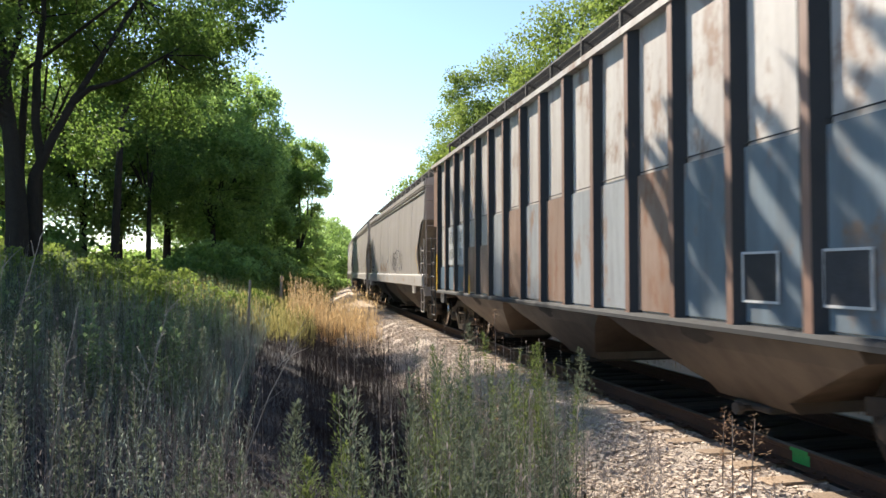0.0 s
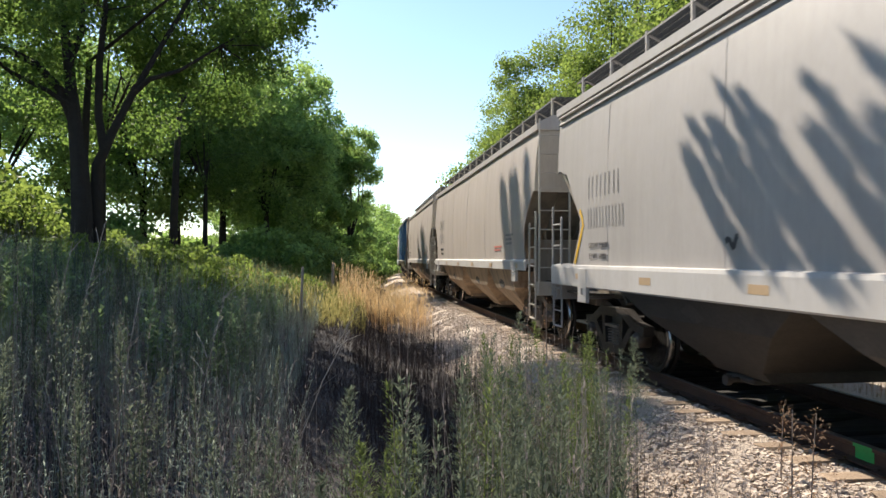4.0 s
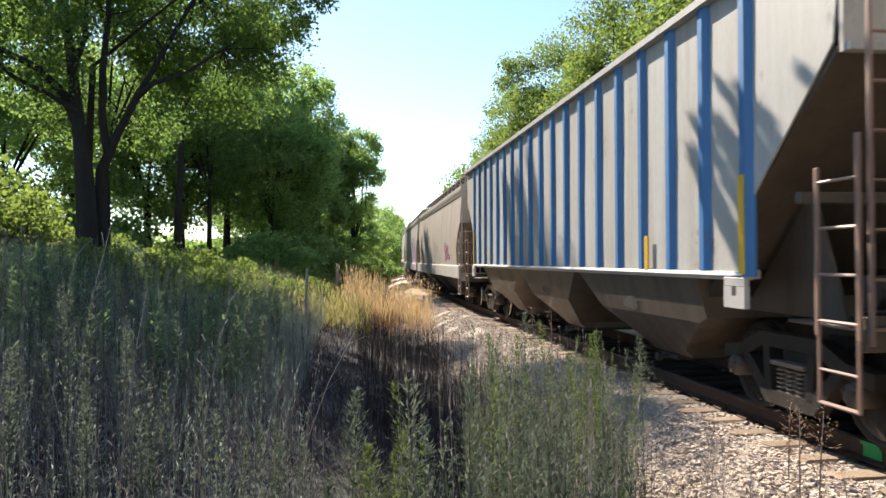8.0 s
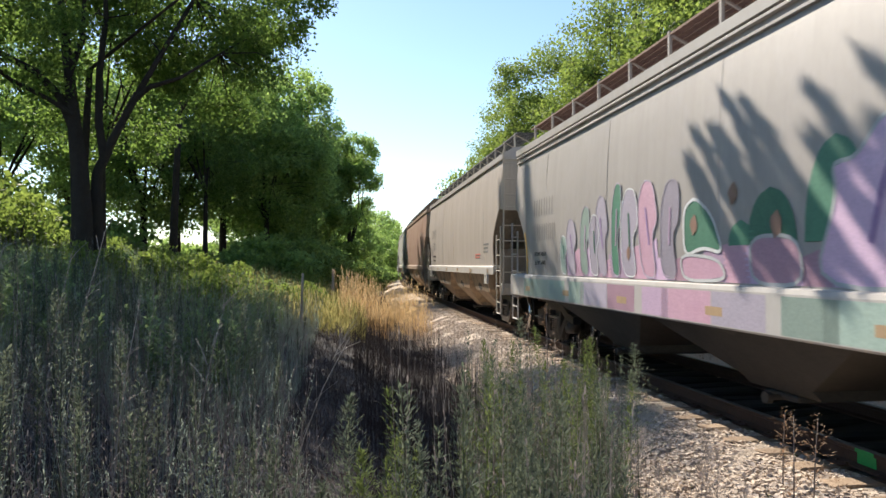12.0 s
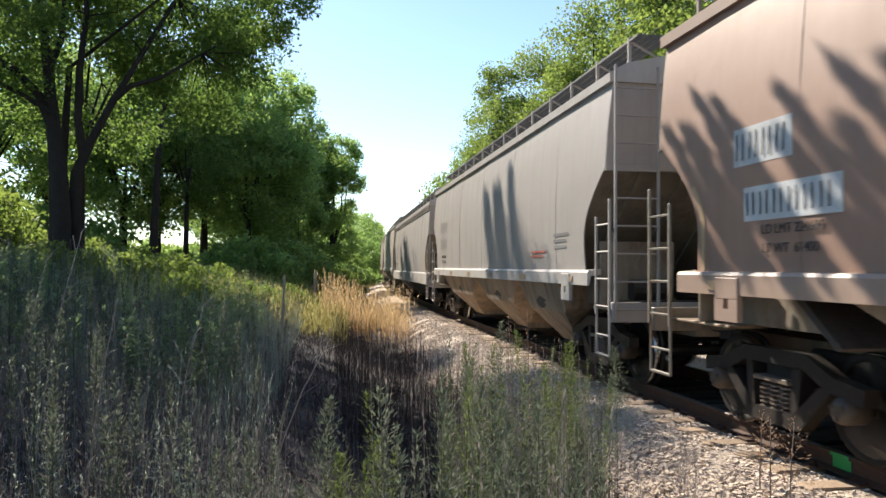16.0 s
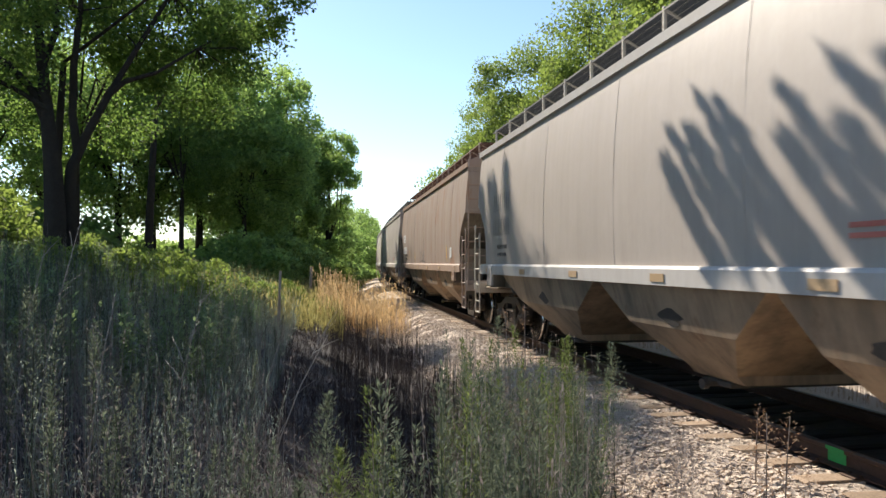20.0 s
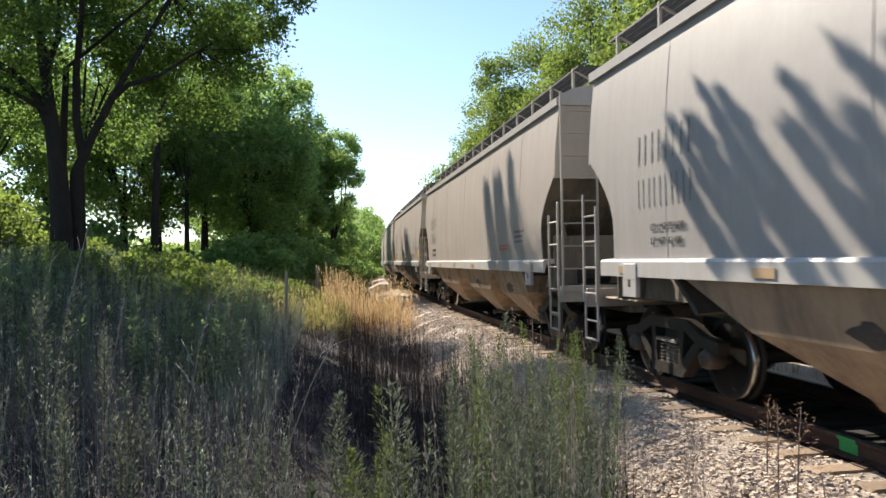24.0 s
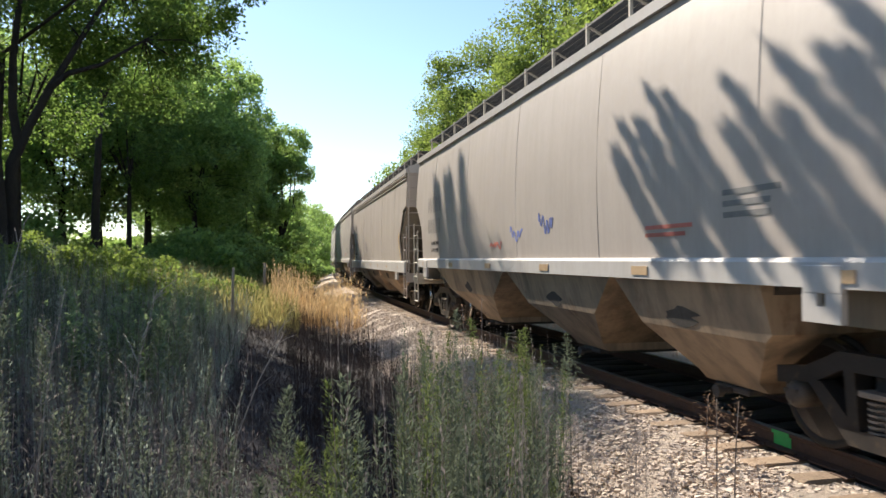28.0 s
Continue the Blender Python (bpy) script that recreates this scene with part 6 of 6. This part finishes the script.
    def shape(pts, m, text, off):
        part("sprayed_shape", filled(kind, [(local(7, u), z) for u, z in pts], off), m, car, text)
    def eased(pts):
        """The outline with its corners cut, twice."""
        for _ in (0, 1):
            pts = [(a[0] * k + b[0] * (1 - k), a[1] * k + b[1] * (1 - k)) for a, b in zip(pts, pts[1:] + pts[:1]) for k in (0.8, 0.2)]
        return pts
    def letter(pts, m, text="sprayed letter with a pale outline", line=0.035, rim=PATCH):
        """A filled letter and the pale line round it."""
        pts = eased(pts)
        shape(pts, m, text, 0.008)
        stroke(car, kind, [(local(7, u), z) for u, z in pts + [pts[0]]], line, rim, "pale outline", 0.012)
    def dome(u, z, ru, rz):
        return [(u + ru * math.cos(radians(a)), z + rz * math.sin(radians(a))) for a in range(0, 181, 15)]
    for k in range(31):
        u = -4.2 - k * 0.37
        shape([(u, 1.42), (u - 0.42, 1.42), (u - 0.36, 1.78 + 0.14 * math.sin(k)), (u + 0.05, 1.72 + 0.1 * math.cos(k))], (LILAC, PINKHAZE, LILAC)[k % 3], "soft pink sprayed ground", 0.004)
    faded = ((-3.9, 0.34, 0.6, SEAHAZE), (-4.3, 0.42, 0.85, HAZE), (-4.85, 0.45, 1.0, SEAHAZE), (-5.3, 0.4, 0.85, HAZE), (-5.62, 0.42, 1.1, HAZE),
             (-6.12, 0.36, 1.22, SEAGREEN), (-6.5, 0.55, 1.1, HAZE), (-7.1, 0.5, 1.15, PINKHAZE), (-7.62, 0.5, 1.08, HAZE))
    for k, (u, w, h, m) in enumerate(faded):
        lean = 0.08 * math.sin(k * 2.1)
        letter([(u, 1.46), (u + 0.05 + lean, 1.46 + h * 0.75), (u - w * 0.25 + lean, 1.5 + h), (u - w * 0.8 + lean, 1.45 + h), (u - w * 0.95, 1.5 + h * 0.55), (u - w * 0.6, 1.5 + h * 0.4), (u - w * 0.8, 1.43)], m, "faded sprayed letter", 0.02, HAZE if k % 3 else PATCH)
        stroke(car, kind, [(local(7, u - w * 0.45), 1.55 + h * 0.25), (local(7, u - w * 0.4 + lean), 1.5 + h * 0.7)], 0.035, (SEAGREEN, PURPLE, LILAC)[k % 3], "inner stroke of a letter", 0.0135)
    letter([(-8.2, 1.68), (-8.2, 2.2), (-8.45, 2.32), (-8.8, 2.1), (-9.0, 1.7), (-8.6, 1.78)], SEAGREEN)
    letter([(-8.15, 1.42), (-8.1, 1.72), (-8.9, 1.66), (-9.05, 1.44)], PINKHAZE)
    # lit side of the piece: green domes, the tall pointed letter, then the purple block letters
    DARKVIOLET = grainy("dark_violet_spray", (0.13, 0.085, 0.2), (0.2, 0.13, 0.27), 5, 0.5, 0.1)
    shape(dome(-9.3, 1.78, 0.22, 0.24), SEAGREEN, "dark green sprayed dome", 0.006)
    shape(dome(-9.77, 1.78, 0.36, 0.5), SEAGREEN, "dark green sprayed dome", 0.006)
    shape(dome(-10.6, 1.78, 0.38, 0.82), SEAGREEN, "dark green sprayed dome", 0.0065)
    letter([(-9.45, 1.42), (-9.45, 1.86), (-10.15, 1.84), (-10.2, 1.42)], PINKHAZE)
    letter([(-10.3, 1.42), (-10.62, 2.12), (-10.56, 2.38), (-10.82, 2.38), (-11.08, 2.66), (-11.28, 2.64), (-11.62, 2.1), (-11.86, 1.74), (-11.95, 1.42)], LILAC)
    stroke(car, kind, [(local(7, -10.95), 1.75), (local(7, -11.12), 2.3), (local(7, -11.2), 1.6)], 0.06, PURPLE, "inner stroke of a letter", 0.0135)
    letter([(-11.3, 2.55), (-11.78, 2.55), (-12.0, 1.96), (-11.85, 1.68), (-11.6, 2.1)], SEAGREEN)
    shape([(-11.3, 2.96), (-11.64, 2.95), (-11.79, 2.7), (-11.93, 2.06), (-11.6, 2.5)], BLACKPAINT, "black sprayed wedge", 0.0075)
    shape([(-11.9, 1.42), (-11.93, 2.0), (-12.6, 2.05), (-13.0, 1.42)], PINKHAZE, "soft pink sprayed ground", 0.0055)
    letter([(-11.79, 2.68), (-12.3, 2.72), (-12.32, 2.82), (-13.24, 2.74), (-13.3, 2.52), (-13.6, 2.5), (-13.62, 2.0), (-13.18, 1.8), (-13.05, 1.42), (-12.7, 1.6), (-12.2, 1.8), (-11.95, 2.1)], DARKVIOLET)
    shape([(-12.25 + 0.2 * math.cos(k * 0.6), 2.15 + 0.34 * math.sin(k * 0.6)) for k in range(11)], PURPLE, "purple sprayed oval", 0.0125)
    shape([(-12.25 + 0.07 * math.cos(k * 0.6), 2.12 + 0.2 * math.sin(k * 0.6)) for k in range(11)], HAZE, "pale slit in the oval", 0.0135)
    shape([(-12.75, 2.41), (-13.08, 2.39), (-13.12, 2.13), (-12.84, 2.14)], SEAHAZE, "pale sprayed square", 0.0125)
    shape([(-12.88, 2.12), (-13.12, 2.12), (-13.17, 1.81), (-13.03, 1.58), (-12.92, 1.82)], BLACKPAINT, "black sprayed wedge", 0.0125)
    shape([(-13.26, 2.55), (-13.31, 2.88), (-13.55, 3.0), (-13.83, 2.98), (-14.09, 2.76), (-13.71, 2.7), (-13.55, 2.48)], SEAGREEN, "dark green sprayed cap", 0.0075)
    letter([(-13.62, 2.5), (-13.76, 2.72), (-14.7, 2.74), (-15.4, 2.5), (-15.7, 1.42), (-13.1, 1.42), (-13.4, 1.9)], PURPLE)
    shape([(-13.35, 2.3), (-13.63, 1.85), (-13.44, 1.94)], HAZE, "pale sprayed spike", 0.0145)
    shape([(-13.9, 1.96), (-14.27, 1.95), (-14.15, 1.73)], HAZE, "pale sprayed spike", 0.0145)
    shape([(-14.4, 2.5), (-14.75, 2.45), (-14.85, 1.75), (-14.6, 1.95)], DARKVIOLET, "dark sprayed bar", 0.0145)
    shape([(-14.95, 2.3), (-15.25, 2.3), (-15.35, 1.6), (-15.1, 1.8)], HAZE, "pale sprayed bar", 0.0145)
    shape(dome(-12.4, 2.84, 0.12, 0.16), BLACKPAINT, "black sprayed dot", 0.0075)
    for u, z, r in ((-8.42, 2.02, 0.08), (-9.18, 2.28, 0.08), (-9.85, 1.95, 0.09), (-6.7, 1.75, 0.07)):
        shape([(u + r * math.cos(k), z + 1.5 * r * math.sin(k)) for k in (0, 1, 2, 3, 4, 5)], OXIDE, "dull red dab", 0.013)
    for k in range(16):
        y = -half_of(7) + 1.6 + k * 0.92
        u = y - half_of(7)
        m = PURPLE if u < -14 else LILAC if u < -11.9 else SEAHAZE if u < -10.6 else (PINKHAZE, LILAC, PINKHAZE, HAZE)[k % 4] if u < -5.2 else SEAHAZE
        part("sill_spray", plate(kind, y, kind.sill_bot + 0.03, y + 0.7 + 0.2 * (k % 3), kind.sill_top - 0.07, 0.001, -1, True), m, car, "sprayed patch on the sill")
    # scribbles on the last near car
    car, _, kind, length = CARS[17]
    stroke(car, kind, scribble(kind, local(17, -8.3), 1.75, 0.7, 0.45, 81, 4), 0.035, BLUESPRAY, "blue sprayed tag")
    stroke(car, kind, scribble(kind, local(17, -9.6), 1.78, 0.6, 0.6, 82, 5), 0.035, BLUESPRAY, "blue sprayed tag")
    stroke(car, kind, scribble(kind, local(17, -7.2), 1.7, 0.8, 0.25, 83, 4), 0.05, REDSPRAY, "faded red tag")
    car, _, kind, length = CARS[11]
    stroke(car, kind, scribble(kind, local(11, -7.4), 1.9, 0.9, 0.4, 84, 5), 0.04, BLACKPAINT, "grey sprayed tag")
    tag(13, [[(-7.94, 1.68), (-8.04, 2.04), (-8.3, 2.05), (-8.4, 1.75), (-8.53, 2.0), (-8.7, 1.7)], [(-8.75, 1.7), (-8.8, 1.95), (-9.0, 1.9), (-8.95, 1.66), (-9.24, 1.66)]], 0.035, WORNBLACK, "dark sprayed tag")
    tag(13, [[(-7.9, 1.66), (-8.5, 1.7), (-9.3, 1.62)]], 0.04, WORNBLACK, "dark sprayed tag")
    # yellow plates of the pale beige car
    car, _, kind, length = CARS[16]
    for k in range(5):
        y = -length / 2 + 1.7 + k * (length - 3.6) / 4
        part("yellow_plate", plate(kind, y - 0.25, 1.72, y + 0.25, 1.83 if 0 < k < 4 else 2.02, 0.01), YELLOW, car, "bright yellow reflective plate")
    yellow_edge(CARS[9][0], CARS[9][2], CARS[9][3], ORANGE)
    for i in (9, 13):
        car, _, kind, length = CARS[i]
        for u in (-4.3, -6.2, -14.2):
            stroke(car, kind, [(local(i, u), 1.66), (local(i, u + 0.06), 2.1)], 0.07, YELLOW, "worn yellow dash")
        part("notice_square", plate(kind, local(i, -15.0), 1.75, local(i, -14.72), 2.05, 0.008), PATCH, car, "small pale notice square")
    # number boards on the blue-ribbed car
    car, _, kind, length = CARS[5]
    for y0 in (local(5, -3.7), local(5, -2.95)):
        marks(car, kind, length, y0, 2.5, (2,), 0.22, 0.17, WORNBLACK, 0.03)


def half_of(i):
    return CARS[i][3] / 2


dress()


# ---- single weeds, twigs and posts near the lane ----
PLUME = leafy("dry_plume", (0.13, 0.09, 0.06), (0.28, 0.2, 0.13), 0.3, 5)
TWIG = grainy("bleached_twig", (0.18, 0.165, 0.15), (0.34, 0.31, 0.28), 9, 0.9, 0.3)
POSTWOOD = grainy("grey_post_wood", (0.2, 0.16, 0.12), (0.36, 0.3, 0.23), 6, 0.9, 0.6)


def weed(name, label, x, y, top, material, seed, leaves=70, leaf_len=0.09, bushy=0.0):
    """One tall weed whose tip stands at the given height; leaves crowd towards the tip."""
    rg = np.random.default_rng(seed)
    z = ground_z(x, y) if beside(x, y) < -2.9 else float(np.interp(beside(x, y), [-2.9, -2.3, -1.85], [-0.42, -0.24, -0.06]))
    h = top - z
    ob = new(name)
    ob.location = (x, y, z)
    tagged(ob, label, "weed", "weeds beside the lane")
    if bushy < 0.5:
        spot, tall = [(0, 0, -0.03)], (h * 0.99, h)
        part("stem", plumes_mesh("stem", spot, tall, material, seed, 0, 0), None, ob)
        part("leaves", plumes_mesh("leaves", spot, tall, material, seed, leaves + 60, 0, 0.3, False), None, ob)["kind"] = "stuff"
        part("plume", plumes_mesh("plume", spot, tall, material, seed, 0, leaves * 6, 0.36, False), None, ob)["kind"] = "stuff"
        return ob
    bm = bmesh.new()
    lean = rg.normal(size=2) * 0.05 * h
    pts = [(lean[0] * t * t, lean[1] * t * t, h * t - 0.03) for t in (0, 0.3, 0.6, 0.85, 1.0)]
    limb(bm, pts, 0.007, 0.002, 5)
    part("stem", bm, material if bushy < 0.5 else DRYSTALK, ob)
    t = 0.25 + 0.75 * rg.random(leaves) ** 0.8
    a = rg.random(leaves) * math.tau
    out = (0.02 + bushy * 0.13 * np.sin(np.clip((t - 0.4) / 0.6, 0, 1) * math.pi)) * rg.random(leaves)
    p = np.stack([lean[0] * t * t + out * np.cos(a), lean[1] * t * t + out * np.sin(a), h * t], 1)
    el = rg.normal(size=leaves) * 0.35 + 0.35 + 0.3 * t
    d = np.stack([np.cos(a) * np.cos(el), np.sin(a) * np.cos(el), np.sin(el)], 1)
    sd = np.stack([-np.sin(a), np.cos(a), 0 * a], 1)
    L = (leaf_len * (0.6 + 0.8 * rg.random(leaves)) * (1.25 - 0.75 * t))[:, None]
    v = np.stack([p, p + d * L * 0.45 + sd * L * 0.15, p + d * L - np.array([0, 0, 1]) * L * 0.15, p + d * L * 0.45 - sd * L * 0.15], 1)
    part("leaves", fast_mesh("leaves", v.reshape(-1, 3), np.arange(4 * leaves).reshape(-1, 4), material), None, ob)
    return ob


def dead_twig(x, y, z, reach, h, seed):
    rnd = random.Random(seed)
    ob = new("dead_twig")
    ob.location = (x, y, z)
    tagged(ob, "bleached dead branching stem standing in the weeds", "twig", "dead stems")
    bm = bmesh.new()
    main = [(reach * t * t, 0.05 * math.sin(4 * t), h * t - 0.05) for t in (0, 0.25, 0.5, 0.75, 1)]
    limb(bm, main, 0.0055, 0.002, 5)
    part("stem", bm, TWIG, ob)
    for k in range(9):
        t = rnd.uniform(0.45, 0.97)
        b = Vector((reach * t * t, 0.0, h * t))
        d = Vector((rnd.uniform(-1, 1) + 0.4 * (1 if reach > 0 else -1), rnd.uniform(-0.6, 0.6), rnd.uniform(0.5, 1.2))).normalized() * rnd.uniform(0.08, 0.22)
        bm = bmesh.new()
        limb(bm, [b, b + d * 0.5 + Vector((0, 0, 0.01)), b + d], 0.003, 0.001, 4)
        part("side_twig", bm, TWIG, ob)
    return ob


def post(x, y, h, r):
    ob = new("fence_post")
    z = ground_z(x, y)
    ob.location = (x, y, z)
    tagged(ob, "weathered grey wooden fence post in the grass", "post", "old fence posts")
    bm = bmesh.new()
    limb(bm, [(0, 0, -0.2), (0.01, 0, h * 0.5), (0.03, 0.01, h)], r, r * 0.85, 8)
    part("shaft", bm, POSTWOOD, ob)


def build_singles():
    green = "tall green goldenrod weed at the foot of the ballast"
    for k, (x, y, z, n) in enumerate(((2.52, 5.46, 1.12, 150), (2.17, 5.61, 1.16, 140), (1.67, 5.98, 1.3, 120), (1.32, 5.35, 1.18, 120), (0.09, 3.41, 1.15, 150), (0.17, 3.0, 1.0, 150),
                                      (0.89, 4.52, 0.98, 130), (1.78, 5.11, 1.06, 120), (1.35, 4.7, 0.95, 120), (1.55, 4.3, 0.75, 120), (1.1, 4.0, 0.8, 120),
                                      (1.95, 4.9, 0.8, 110), (1.25, 3.7, 0.6, 110), (1.9, 5.9, 1.22, 120), (2.32, 5.2, 0.95, 120), (1.5, 5.75, 1.12, 110), (2.05, 5.25, 0.9, 110), (1.15, 5.0, 1.02, 110), (1.62, 4.75, 0.88, 120), (2.25, 6.05, 1.1, 110), (0.0, 2.9, 0.9, 140), (0.3, 3.3, 0.98, 130), (0.95, 3.4, 0.72, 120), (1.35, 3.35, 0.66, 120))):
        weed("goldenrod", green, x, y, z, FRESH if k % 2 else SHOULDER, 300 + k, n, 0.085, 0.35)
    dry = "dry rust-brown seeding weed beside the ballast"
    for k, (x, y, z, n) in enumerate(((2.15, 6.68, 1.4, 170), (2.13, 7.1, 1.29, 140), (3.36, 4.5, 0.73, 130), (3.09, 4.33, 0.78, 130), (3.72, 5.35, 0.6, 110), (3.14, 3.91, 0.43, 150), (2.35, 4.2, 0.6, 60), (1.99, 3.94, 0.58, 60), (2.47, 3.9, 0.43, 60), (2.7, 4.6, 0.5, 50), (2.05, 4.6, 0.66, 60), (2.9, 5.2, 0.45, 50))):
        weed("dry_weed", dry, x, y, z, PLUME if k < 6 else DRYSTALK, 400 + k, n, 0.05 if k < 6 else 0.04, 0.8 if k < 6 else 0.25)
    for k, (x, y, z, reach, h) in enumerate(((-0.22, 4.5, 0.05, 0.38, 1.3), (-0.75, 4.2, 0.1, 0.2, 1.4), (-1.1, 3.95, 0.2, 0.16, 1.35), (-1.5, 4.4, 0.3, 0.25, 1.6), (-1.75, 4.8, 0.35, 0.2, 1.4), (-2.4, 5.4, 0.5, 0.2, 1.25), (-0.35, 5.6, 0.05, 0.22, 1.2))):
        dead_twig(x, y, ground_z(x, y), reach, h, 500 + k)
    post(-0.54, 17.0, 1.35, 0.035)
    post(0.26, 25.0, 1.55, 0.06)
    post(0.9, 31.0, 1.3, 0.05)


build_singles()


# ---- movement ----
def motions():
    for car, s0, kind, length in CARS:
        times = [0, 0.5] + list(range(1, 28)) + [27.5, 28]
        walk(car, [(t, track(s0 - SPEED * t, 0, RAIL_Z)) for t in times])
    turn = math.degrees(SPEED / 0.457)
    for w, car, y in WHEELS:
        s0 = next(c[1] for c in CARS if c[0] == car)
        # rolling is keyed while the car is near
        t0, t1 = (s0 - Y_START * 0 - 60) / SPEED, (s0 + 6) / SPEED
        k0, k1 = max(0, int(t0 * 15)), min(420, int(t1 * 15))
        if k1 <= k0:
            k0, k1 = 0, 1
        rows = [(k / 15, pose(0, y, 0.457, turn * (k - k0) / 15, 0, 0)) for k in range(k0, k1 + 1)]
        rows = ([(0, rows[0][1])] if k0 > 0 else []) + rows + ([(28, rows[-1][1])] if k1 < 420 else [])
        walk(w, rows)


motions()
